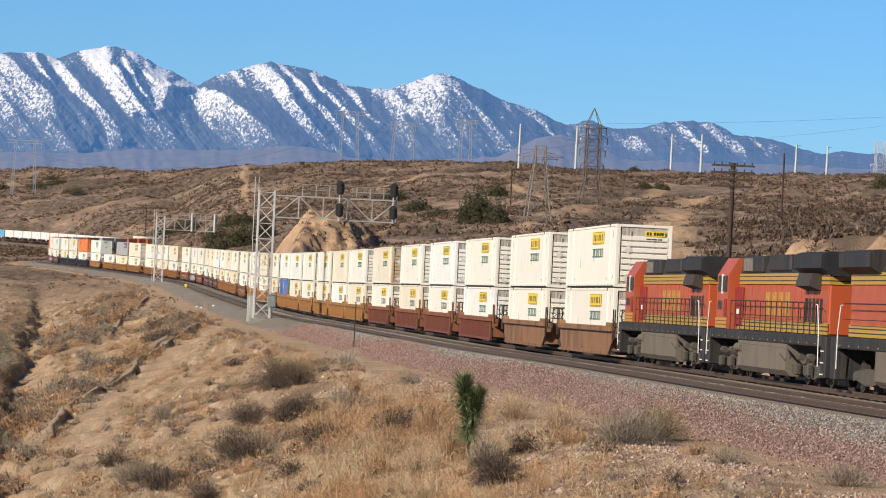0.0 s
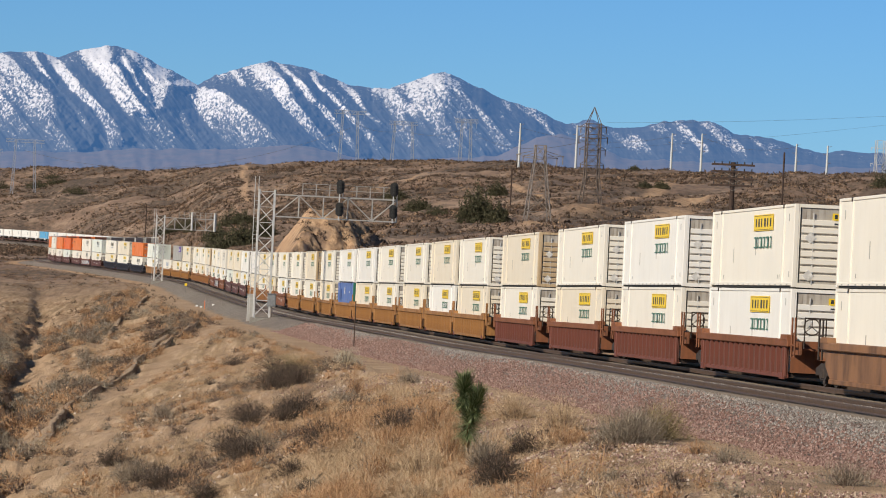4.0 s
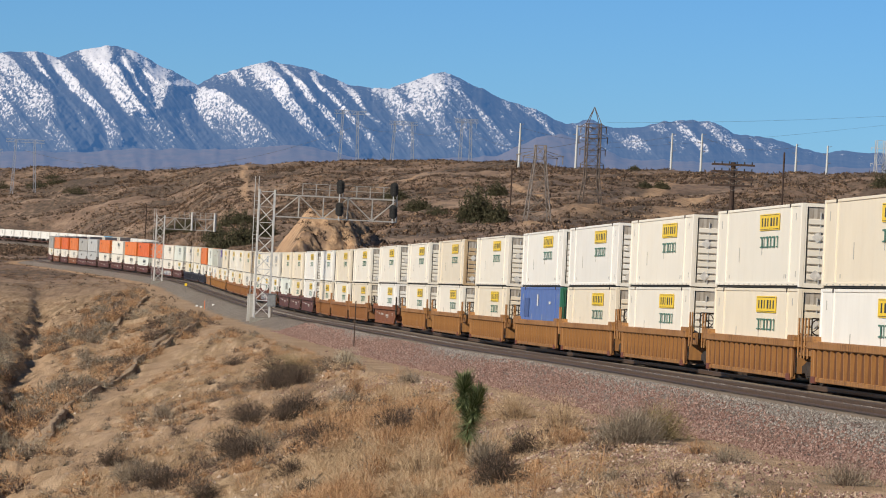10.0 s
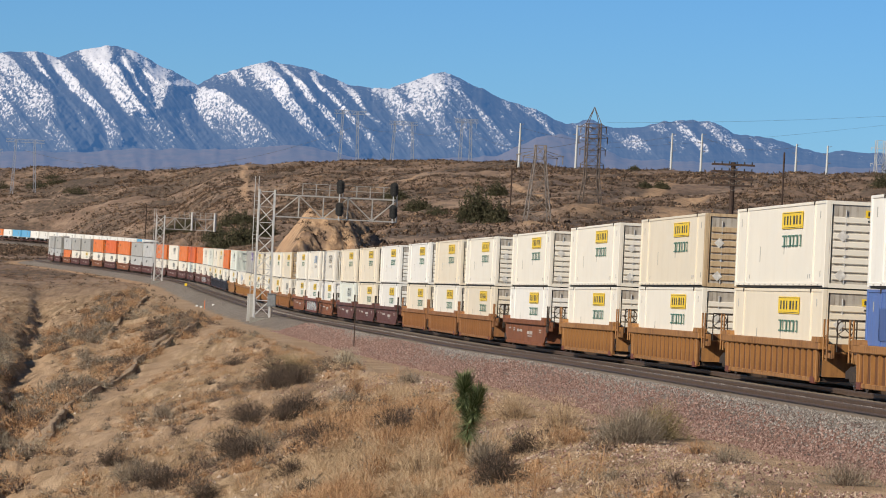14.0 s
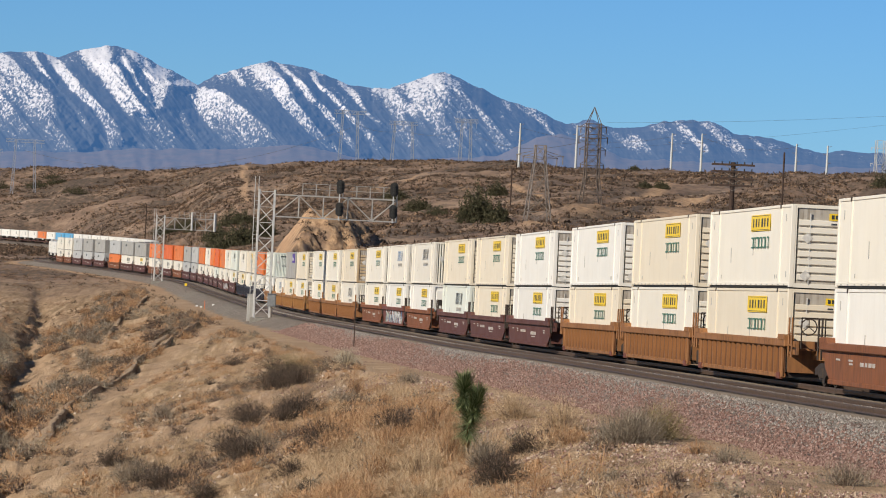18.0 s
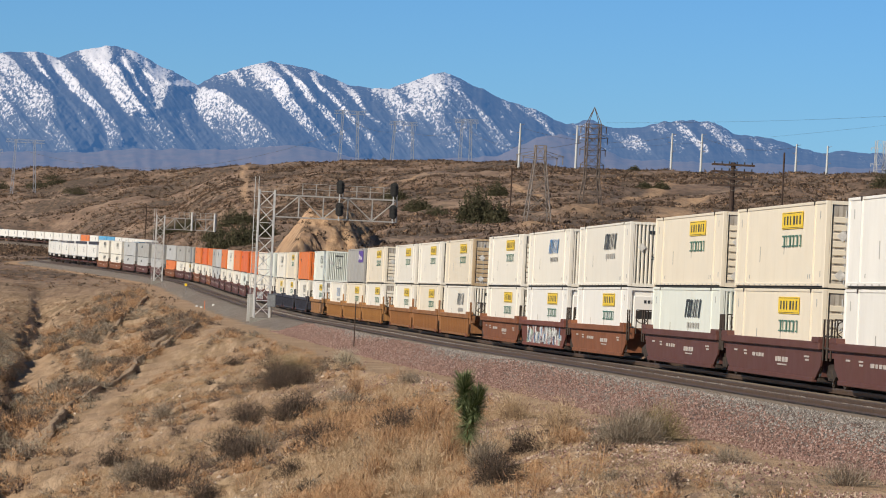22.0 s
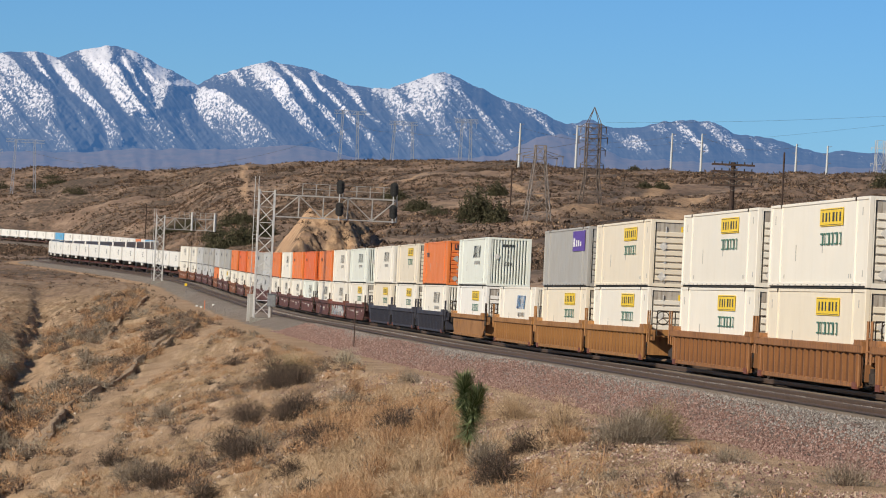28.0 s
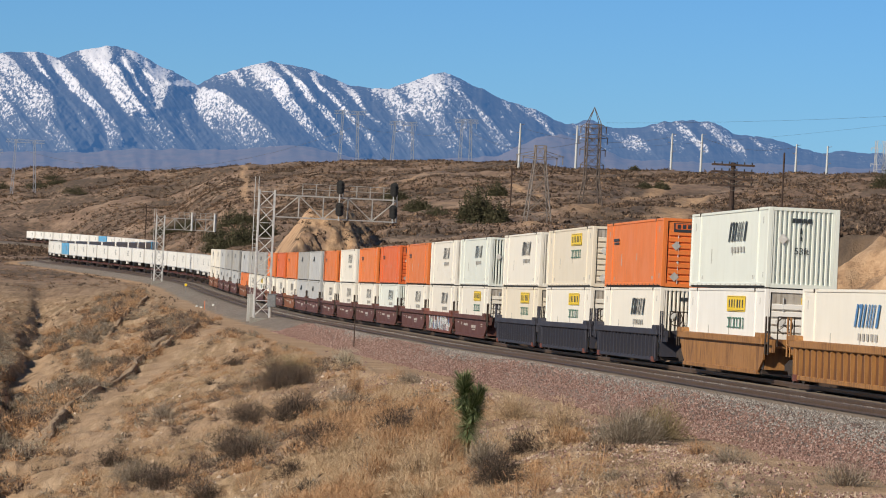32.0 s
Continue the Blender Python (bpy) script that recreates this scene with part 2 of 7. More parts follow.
def ground(x, y):
    """Height of the ground at (x, y), for arrays."""
    x, y = np.asarray(x, float), np.asarray(y, float)
    r = np.hypot(x, y)
    az = np.where(y > 1, x / np.maximum(y, 1), np.sign(x) * 3.0)
    rx, rz = rail_x(y), rail_z(y)
    d = (rx - x) / np.sqrt(1 + line_slope(y) ** 2)      # metres to the near side of the centre line
    # near side: track bed, road, bank falling to a gully
    deep = 1 - 0.85 * smooth01(470, 740, y)
    bank = np.interp(d + smooth01(20, 27, d) * 0.9 * fbm(x, y, 14, 3), [-4.4, -2.6, 6.3, 8.6, 12.3, 14, 18, 22, 26, 27.4, 28.2, 29.6, 30.2, 33, 60, 200],
                     [0.9, 0.27, 0.27, 1.05, 1.1, 1.45, 2.6, 3.9, 5.0, 5.5, 6.0, 6.2, 5.0, 4.4, 6.0, 8.0])
    over = np.maximum(bank - 1.1, 0)
    near = rz - np.minimum(bank, 1.1) - over * deep
    rough_on = smooth01(11, 16, d)
    near = near + rough_on * (0.30 * fbm(x, y, 9, 4) + 0.5 * fbm(x + 40, y, 34, 3) * deep + 0.07 * fbm(x, y + 7, 1.3, 3) + 0.17 * fbm(d * 0.4, y, 2.4, 4) + 0.10 * fbm(d, y * 0.10, 0.95, 3) * smooth01(13, 16, d) * (1 - smooth01(300, 420, y)))
    # ditch with a low berm, running aslant down the bank
    dl = np.interp(y, [90, 130, 210, 263, 311, 345], [29.5, 28.2, 26.1, 21.0, 15.6, 12.8])
    q = d - dl + 0.3 * fbm(x, y, 12, 3)
    lip = 0.62 * smooth01(-0.12, 0.22, q) * np.exp(-np.maximum(q, 0) / 2.6) * smooth01(105, 140, y) * (1 - smooth01(315, 350, y)) * (0.8 + 0.4 * fbm(x, y, 9, 2))
    q2 = d - np.interp(y, [300, 387, 470, 552], [25.0, 20.5, 16.5, 12.3]) + 0.6 * fbm(x + 33, y, 8, 3)
    lip2 = 0.7 * smooth01(-0.15, 0.3, q2) * np.exp(-np.maximum(q2, 0) / 2.0) * smooth01(300, 340, y) * (1 - smooth01(500, 560, y))
    near = near + 0.5 * lip + 0.5 * lip2
    road = np.exp(-((q + 3.2) / 2.0) ** 4) * smooth01(100, 140, y)
    near = near - road * rough_on * 0.12 * fbm(x, y, 9, 4)
    # far side: rises to the ridge
    e = -d
    el_sky = np.interp(az, [-0.3, -0.12, -0.079, -0.059, -0.031, -0.013, 0.018, 0.048, 0.07, 0.095, 0.12, 0.3], [0.004, 0.0077, 0.0089, 0.0108, 0.0131, 0.0146, 0.0155, 0.0150, 0.0150, 0.0160, 0.0175, 0.020])
    y0 = np.interp(az, [-0.3, -0.107, -0.083, -0.070, -0.058, -0.045, -0.03, -0.0103, 0.005, 0.0245, 0.064, 0.12, 0.25],
                   [1666, 1636, 1346, 1245, 560, 510, 428, 300, 240, 205, 160, 118, 72]) + 8
    z0 = rail_z(y0) - 0.9
    el0 = (z0 - 6) / y0
    ytop = np.interp(az, [-0.12, -0.05, 0.03, 0.12], [2300, 1900, 1500, 1150])
    u = np.clip((y - y0) / (ytop - y0), 0, 1.6)
    rise = np.minimum(u, 1) ** np.interp(az, [-0.1, -0.04, 0.02, 0.1], [0.9, 0.5, 0.36, 0.30])
    el = el0 + (el_sky - el0) * rise - 0.02 * np.maximum(u - 1, 0)
    far = 6 + el * np.maximum(y, 1)
    wav = smooth01(0.02, 0.12, u) * (1 - smooth01(0.9, 1.0, u) * 0.6)
    far = far + wav * y * (0.0011 * fbm(az * 55, np.log(np.maximum(y, 1)) * 7, 1.0, 4) + 0.0013 * fbm(x, y, 60, 4))
    far = far + smooth01(420, 650, y) * wav * (0.45 * fbm(x, y * 0.45, 8, 4) + 0.8 * fbm(x + 70, y * 0.4, 26, 3))
    # beside the line: slopes of the cutting, an orange spur, and a pale bank
    toe = rz - 0.9 + 0.75 * np.maximum(e - 6.0, 0) * (1 + 0.2 * fbm(x, y, 7, 3))
    far = np.where(e < 30, np.minimum(far, np.maximum(toe, rz - 0.9)), far)
    crest = np.interp(y, [60, 120, 180, 200, 216, 240, 320], [9.0, 8.6, 7.3, 6.3, 4.6, -1.0, -4.0]) + 0.5 * fbm(x, y, 11, 4)
    bank_r = np.minimum(rz - 0.9 + 0.78 * (e - 5.6) * (1 + 0.22 * fbm(x, y, 5, 4)), crest - 0.22 * np.maximum(e - 19, 0))
    far = np.where((y > 40) & (y < 330) & (e > 4), np.maximum(far, bank_r), far)
    mq = np.hypot((x + 20.4) * np.where(x > -20.4, 0.66, 0.95), (y - 600) * 0.35)
    rills = np.abs(fbm(x * 1.4 + 0.5 * fbm(x, y, 3, 2), y * 0.25, 1.9, 4))
    spur_m = 6.0 - 0.98 * np.maximum(mq - 3.3, 0) * (1 + 0.25 * fbm(x, y * 0.4, 6, 3)) + 0.55 * fbm(x + 9, y * 0.5, 3.2, 4) - 0.95 * rills * smooth01(1.5, 4, mq) + 0.3 * fbm(x, y * 0.4, 0.9, 3)
    far = np.where((e > 5) & (np.abs(y - 600) < 60), np.maximum(far, np.minimum(spur_m, rz - 0.9 + 1.6 * (e - 5))), far)
    for mx, my, mr, mh in ((28.5, 760, 7.0, 2.2), (16.0, 665, 4.5, 1.6)):
        far = far + mh * np.exp(-(((x - mx) / mr) ** 2 + ((y - my) / (mr * 3)) ** 2)) * (1 + 0.3 * fbm(x, y, 4, 3))
    side = smooth01(4.0, 5.5, e)
    z = near * (1 - side) + far * side
    z = np.where((y > 930) & (d > 4), np.minimum(near, rz - 0.8 + 0 * z), z)
    beyond = smooth01(0, 40, y - y0) * (y > 930)
    z = z * (1 - beyond) + far * beyond
    # the knoll on which the camera stands, and level land behind it
    knoll = 1 - smooth01(4, 46, r)
    z = z * (1 - knoll) + knoll * 4.2
    back = 1 - smooth01(-60, 30, y)
    z = z * (1 - back) + back * (3.2 + 0.5 * fbm(x, y, 60, 3)) * (1 - knoll) + back * knoll * 4.0
    return z
# ---- ground sheet ----
def ground_material():
    n = Nodes("desert_ground", 0.95)
    at = n.t.nodes.new("ShaderNodeAttribute")
    at.attribute_name = "cover"
    sep = n.t.nodes.new("ShaderNodeSeparateColor")
    n.link(at.outputs["Color"], sep.inputs[0])
    big, mid, fine, grit = (n.noise(s, 5, None, 0.6, True) for s in (0.035, 0.22, 1.6, 9.0))
    soil = n.ramp(mid, (0.3, (0.29, 0.182, 0.107)), (0.5, (0.42, 0.277, 0.169)), (0.7, (0.53, 0.372, 0.245)))
    grass = n.ramp(fine, (0.3, (0.14, 0.09, 0.05)), (0.52, (0.34, 0.23, 0.125)), (0.75, (0.46, 0.33, 0.19)))
    col = n.mix(n.ramp(n.math('ADD', n.math('MULTIPLY', big, 0.5), n.math('MULTIPLY', fine, 0.5)), (0.42, 0.0), (0.58, 1.0)), soil, grass)
    col = n.mix(n.ramp(grit, (0.48, 0.0), (0.68, 0.5)), col, (0.13, 0.085, 0.053))
    col = n.mix(n.ramp(n.noise(3.6, 4, None, 0.65, True), (0.51, 0.0), (0.67, 0.45)), col, (0.17, 0.112, 0.068))
    rill = n.noise(1.1, 6, (1, 0.10, 0.6), 0.7, True)
    col = n.mix(n.ramp(rill, (0.50, 0.0), (0.62, 0.75)), col, (0.63, 0.458, 0.31))
    col = n.mix(n.ramp(rill, (0.34, 0.6), (0.46, 0.0)), col, (0.13, 0.085, 0.05))
    # far scrub cover: dark brush over pale earth
    dens = n.noise(0.028, 5, (1, 0.45, 1), 0.65, True)
    speck = n.noise(0.42, 5, (1, 0.3, 1), 0.65, True)
    brush = n.ramp(n.math('ADD', n.math('MULTIPLY', speck, 0.5), n.math('MULTIPLY', dens, 0.5)), (0.45, 1.0), (0.55, 0.0))
    hillsoil = n.ramp(n.noise(0.05, 6, None, 0.65, True), (0.3, (0.18, 0.115, 0.08)), (0.5, (0.275, 0.182, 0.126)), (0.68, (0.40, 0.285, 0.205)))
    brushc = n.ramp(n.noise(0.5, 4, None, 0.6, True), (0.35, (0.06, 0.044, 0.033)), (0.65, (0.14, 0.098, 0.068)))
    hill = n.mix(n.math('MULTIPLY', brush, 0.92), hillsoil, brushc)
    col = n.mix(sep.outputs["Blue"], col, hill)
    dirt = n.ramp(n.noise(0.5, 6, None, 0.6, True), (0.3, (0.33, 0.215, 0.13)), (0.5, (0.44, 0.30, 0.19)), (0.7, (0.53, 0.38, 0.255)))
    orange = n.ramp(n.noise(0.8, 6, (1, 0.5, 0.6), 0.75, True), (0.36, (0.25, 0.15, 0.088)), (0.47, (0.46, 0.29, 0.168)), (0.66, (0.62, 0.43, 0.275)))
    dirt = n.mix(sep.outputs["Blue"], dirt, orange)
    col = n.mix(sep.outputs["Green"], col, dirt)
    v2 = n.t.nodes.new("ShaderNodeTexVoronoi")
    v2.inputs["Scale"].default_value = 14
    n.link(n.place(), v2.inputs["Vector"])
    greyr = n.ramp(v2.outputs["Color"], (0.15, (0.17, 0.15, 0.135)), (0.5, (0.32, 0.285, 0.255)), (0.85, (0.50, 0.46, 0.42)))
    redr = n.ramp(v2.outputs["Color"], (0.15, (0.11, 0.068, 0.056)), (0.5, (0.215, 0.14, 0.116)), (0.85, (0.35, 0.265, 0.228)))
    stones = n.mix(n.ramp(n.noise(0.06, 4, (1, 0.25, 1), 0.6, True), (0.38, 0.0), (0.48, 1.0)), greyr, redr)
    far_stone = n.ramp(n.noise(0.8, 5, None, 0.65, True), (0.3, (0.24, 0.205, 0.175)), (0.7, (0.38, 0.335, 0.29)))
    sp = n.t.nodes.new("ShaderNodeSeparateXYZ")
    n.link(n.place(), sp.inputs[0])
    stones = n.mix(n.ramp(n.math('MULTIPLY', sp.outputs["Y"], 0.001), (0.22, 0.0), (0.34, 0.85)), stones, far_stone)
    col = n.mix(sep.outputs["Red"], col, stones)
    dust = n.ramp(n.noise(1.2, 5, None, 0.6, True), (0.3, (0.14, 0.112, 0.09)), (0.7, (0.235, 0.19, 0.152)))
    col = n.mix(at.outputs["Alpha"], col, dust)
    hb = n.t.nodes.new("ShaderNodeMath")
    hb.operation = 'MULTIPLY'
    n.link(v2.outputs["Distance"], hb.inputs[0])
    n.link(sep.outputs["Red"], hb.inputs[1])
    n.bump(n.math('ADD', n.math('MULTIPLY', hb.outputs[0], -0.9), n.math('ADD', n.math('ADD', n.math('MULTIPLY', fine, 0.9), n.math('MULTIPLY', rill, 1.2)), n.math('MULTIPLY', grit, 0.6))), 0.9, 0.2)
    return n.done(col)


def ground_cover(x, y):
    """Red: crushed stone; green: bare dirt; blue: scrub on the hills."""
    rx = rail_x(y)
    d = (rx - x) / np.sqrt(1 + line_slope(y) ** 2)
    w = fbm(x, y, 2.5, 3) * 0.35
    stone = smooth01(-4.6, -4.0, d + w) * (1 - smooth01(8.3, 9.1, d + w)) * (y > -700)
    spill = smooth01(0.25, 0.55, fbm(x, y, 3.5, 3) * 0.6 + 0.3 - np.abs(d - 14) / 12) * (d > 11) * (0.35 + 0.5 * fbm(x, y, 1.2, 2)) * (y < 260)
    dl = np.interp(y, [90, 130, 210, 263, 311, 345, 420], [29.5, 28.2, 26.1, 21.0, 15.6, 12.8, 11.0])
    path = np.exp(-((d - dl + 2.6) / 1.3) ** 4) * (0.75 + 0.5 * fbm(x, y, 3, 3)) * smooth01(115, 160, y) * (1 - smooth01(380, 430, y))
    road = smooth01(8.3, 9.1, d) * (1 - smooth01(11.3, 12.8, d + 2 * w))
    floor_ = smooth01(26.6, 27.4, d + w) * (1 - smooth01(29.0, 29.7, d + w)) * smooth01(100, 140, y) * (1 - smooth01(430, 520, y)) * 0.9
    dirt = np.maximum(np.maximum(path, road), floor_)
    az = x / np.maximum(y, 1)
    e = -d
    dirt = np.maximum(dirt, (np.hypot((x + 20.6) * np.where(x > -20.6, 1.05, 1.0), (y - 600) * 0.3) < 9) * (e > 4.5) * smooth01(-0.5, 0.2, fbm(x, y, 4, 3) + 0.3))
    dirt = np.maximum(dirt, smooth01(4.5, 6, e) * (1 - smooth01(13, 18, e + 6 * w + 3 * fbm(x, y, 9, 3))) * (y < 330) * (y > 0) * smooth01(0.078, 0.092, az))
    tr = np.interp(y, [240, 605, 787, 954, 1037, 1150], [0.0610, 0.0600, 0.0611, 0.0680, 0.0770, 0.0900]) + 0.0008 * np.sin(y / 17)
    dirt = np.maximum(dirt, np.exp(-((az - tr) / np.interp(y, [300, 650, 1040], [0.0085, 0.0075, 0.0028])) ** 4) * smooth01(235, 260, y) * (1 - smooth01(1050, 1150, y)) * (0.85 + 0.7 * fbm(x, y * 0.4, 7, 4)))
    for mx, my, mr in ((28.5, 750, 3.6), (31.5, 762, 2.2), (16.0, 655, 2.8)):
        dirt = np.maximum(dirt, np.exp(-(((x - mx) / mr) ** 2 + ((y - my) / (mr * 3)) ** 2) * 1.2) * (0.8 + 0.5 * fbm(x, y, 4, 3)))
    for a0, a1, ya, yb, wd in ((-0.054, -0.0555, 1250, 2000, 0.0009), (-0.02, 0.004, 1250, 1420, 0.0012), (0.03, 0.018, 900, 1150, 0.0012), (0.05, 0.062, 950, 1200, 0.0025)):
        ac = a0 + (a1 - a0) * (y - ya) / (yb - ya) + 0.0006 * np.sin(y / 40)
        dirt = np.maximum(dirt, np.exp(-((az - ac) / wd) ** 4) * (y > ya) * (y < yb) * 0.9)
    hill = smooth01(3, 8, e) + smooth01(520, 760, y)
    return np.stack([np.clip(np.maximum(stone, spill * 0.45), 0, 1), np.clip(dirt, 0, 1), np.clip(hill, 0, 1)], -1)


def track_dust(x, y):
    d = (rail_x(y) - x) / np.sqrt(1 + line_slope(y) ** 2) + 0.12 * fbm(x, y, 1.5, 2)
    on = lambda c: smooth01(-1.4, -1.05, d - c) * (1 - smooth01(1.05, 1.4, d - c))
    return np.maximum(on(0.0), on(4.3)) * 0.95


def build_ground():
    a = np.concatenate([np.linspace(-178, -60, 14), np.linspace(-52, -10, 12), np.arange(-8.4, 8.41, 0.06), np.linspace(10, 52, 12), np.linspace(60, 178, 14)])
    a = np.radians(a)
    r = np.concatenate([[0.02, 3, 6, 14, 24, 34, 44], np.geomspace(50, 420, 400), np.geomspace(420, 562, 42)[1:], np.linspace(563, 624, 70), np.geomspace(626, 2500, 210), [2900, 3400, 4000, 4900]])
    A, Rr = np.meshgrid(a, r)
    X, Y = np.sin(A) * Rr, np.cos(A) * Rr
    Z = ground(X, Y)
    Z = np.where(Rr > 2600, np.minimum(Z, 0) - 12, Z)
    n, m = Z.shape
    idx = np.arange(n * m).reshape(n, m)
    q = np.stack([idx[:-1, :-1], idx[:-1, 1:], idx[1:, 1:], idx[1:, :-1]], -1).reshape(-1, 4)
    q = np.concatenate([q, np.stack([idx[:-1, -1], idx[:-1, 0], idx[1:, 0], idx[1:, -1]], -1)])
    me = bpy.data.meshes.new("ground")
    me.vertices.add(n * m)
    me.vertices.foreach_set("co", np.stack([X, Y, Z], -1).ravel())
    me.loops.add(len(q) * 4)
    me.loops.foreach_set("vertex_index", q[:, ::-1].ravel())
    me.polygons.add(len(q))
    me.polygons.foreach_set("loop_start", np.arange(len(q)) * 4)
    me.polygons.foreach_set("loop_total", np.full(len(q), 4))
    me.polygons.foreach_set("use_smooth", np.ones(len(q), bool))
    me.update(calc_edges=True)
    c = np.concatenate([ground_cover(X, Y), track_dust(X, Y)[..., None]], -1).reshape(-1, 4)
    att = me.color_attributes.new("cover", 'FLOAT_COLOR', 'POINT')
    att.data.foreach_set("color", c.astype(np.float32).ravel())
    me.materials.append(ground_material())
    me.validate()
    return tagged(new("ground", me), "dry sandy desert ground with grass and crushed stone", "ground", kind="structure")


build_ground()


CRUST = Nodes("crusted_soil_cement", 0.95)
CRUST.bump(CRUST.noise(6, 5, None, 0.7, True), 0.8, 0.08)
CRUST = CRUST.done(CRUST.mix(CRUST.ramp(CRUST.noise(3.5, 5, None, 0.7, True), (0.42, 0.0), (0.62, 1.0)), (0.22, 0.15, 0.095), (0.40, 0.30, 0.21)))


def ditch_edge(ys, ds, y0, y1, shift, high, seed, label):
    """A broken crusted lip along a ditch: a ragged upright face, a flat top and a back that falls to the soil."""
    y = np.arange(y0, y1, 0.35)
    d = np.interp(y, ys, ds) + shift + 0.22 * fbm(y * 0 + seed, y, 14, 2) + 0.05 * fbm(y * 0 + seed, y, 1.6, 3)
    up = high * np.clip(0.8 + 0.45 * fbm(y * 0 + seed * 3, y, 15, 2), 0.04, 1.4) * smooth01(y0, y0 + 9, y) * smooth01(y1, y1 - 9, y)
    k = np.sqrt(1 + line_slope(y) ** 2)
    foot = ground(rail_x(y) - (d - 0.5) * k, y)
    foot = np.convolve(np.pad(foot, 12, mode="edge"), np.ones(25) / 25, "valid")
    rows = []
    for q, h in ((-0.20, -0.35), (-0.13, 0.1), (-0.10, 0.75), (-0.05, 0.97), (0.02, 1.0), (0.10, 0.93), (0.22, 0.62), (0.9, -0.2)):
        jag = 0.025 * fbm(y + 40 * q, y * 0 + seed, 1.6, 2)
        rows.append(np.stack([rail_x(y) - (d + q + jag) * k, y, foot + up * h - (0.25 if h < 0 else 0.0) + 0.5 * jag], -1))
    v = np.stack(rows, 1)
    n, m = v.shape[:2]
    faces = [(i * m + j, (i + 1) * m + j, (i + 1) * m + j + 1, i * m + j + 1) for i in range(n - 1) for j in range(m - 1)]
    return tagged(mesh_of("ditch_edge", v.reshape(-1, 3), faces, CRUST), label, "ditch edge", "broken ditch edges", "structure")


DITCH = ([90, 130, 210, 263, 311, 345], [29.5, 28.2, 26.1, 21.0, 15.6, 12.8])
ditch_edge(*DITCH, 176, 332, -0.5, 0.40, 3, "broken pale crusted lip of a drainage ditch")
ditch_edge(*DITCH, 200, 322, 0.55, 0.18, 8, "low crumbling far lip of a drainage ditch")
UPPER = ([300, 387, 470, 552], [25.0, 20.5, 16.5, 12.3])
ditch_edge(*UPPER, 372, 545, 0.0, 0.36, 5, "broken pale crusted lip of the upper ditch")
ditch_edge(*UPPER, 390, 530, 1.5, 0.26, 6, "low crumbling far lip of the upper ditch")


# ---- mountains ----
def mountain_material(name, rock_lo, rock_hi, air, snowy):
    n = Nodes(name, 0.95)
    rock = n.ramp(n.noise(0.05, 6, None, 0.65, True), (0.3, rock_lo), (0.7, rock_hi))
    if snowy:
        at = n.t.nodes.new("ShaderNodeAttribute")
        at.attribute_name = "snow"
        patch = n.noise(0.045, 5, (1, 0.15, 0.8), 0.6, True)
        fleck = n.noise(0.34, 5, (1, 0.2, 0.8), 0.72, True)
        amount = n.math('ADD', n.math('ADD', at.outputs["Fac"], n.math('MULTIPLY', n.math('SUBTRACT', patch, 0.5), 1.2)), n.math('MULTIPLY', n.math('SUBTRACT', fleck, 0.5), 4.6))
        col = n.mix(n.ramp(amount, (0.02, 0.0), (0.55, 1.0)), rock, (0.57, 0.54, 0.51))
    else:
        col = rock
    # a distant backdrop: the blue haze of the air between is put in as emission
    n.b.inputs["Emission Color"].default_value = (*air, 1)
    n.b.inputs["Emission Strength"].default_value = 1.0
    return n.done(col)


def range_sheet(name, crest, foot, dist, depth, bulge, material, label, cols, rows, snow=None):
    """A range as one sheet from its foot to its crest; bulge(px, py) says how far spurs stand out towards the valley (metres)."""
    px = np.linspace(-260, 1830, cols)
    cy = np.interp(px, [c[0] for c in crest], [c[1] for c in crest]) + 2.2 * fbm(px, 0 * px, 26, 5, 0.55)
    v = np.concatenate([np.linspace(0, 1, rows), [1.03, 1.1]])
    PX, V = np.meshgrid(px, v)
    CY = np.meshgrid(cy, v)[0]
    PY = foot + (CY - foot) * np.minimum(V, 1) + np.maximum(V - 1, 0) * 260
    B = bulge(PX, PY, V)
    rr = radians(ROLL)
    U = ((PX - 784) * math.cos(rr) + (PY - 441) * math.sin(rr)) / 6500
    E = -((-(PX - 784) * math.sin(rr) + (PY - 441) * math.cos(rr)) + 57.4) / 6500
    Yd = dist - depth * np.maximum(1 - V, 0) ** 0.9 - B * np.clip((1.0 - V) * 9, 0.0, 1) + np.maximum(V - 1, 0) * 900
    me = bpy.data.meshes.new(name)
    n, m = Yd.shape
    idx = np.arange(n * m).reshape(n, m)
    q = np.stack([idx[:-1, :-1], idx[:-1, 1:], idx[1:, 1:], idx[1:, :-1]], -1).reshape(-1, 4)
    me.from_pydata(np.stack([U * Yd, Yd, E * Yd + 6], -1).reshape(-1, 3).tolist(), [], q.tolist())
    me.polygons.foreach_set("use_smooth", np.ones(len(q), bool))
    if snow is not None:
        att = me.attributes.new("snow", 'FLOAT', 'POINT')
        att.data.foreach_set("value", snow(PX, PY, V, B).astype(np.float32).ravel())
    me.materials.append(material)
    me.update()
    return tagged(new(name, me), label, "mountains", kind="structure")


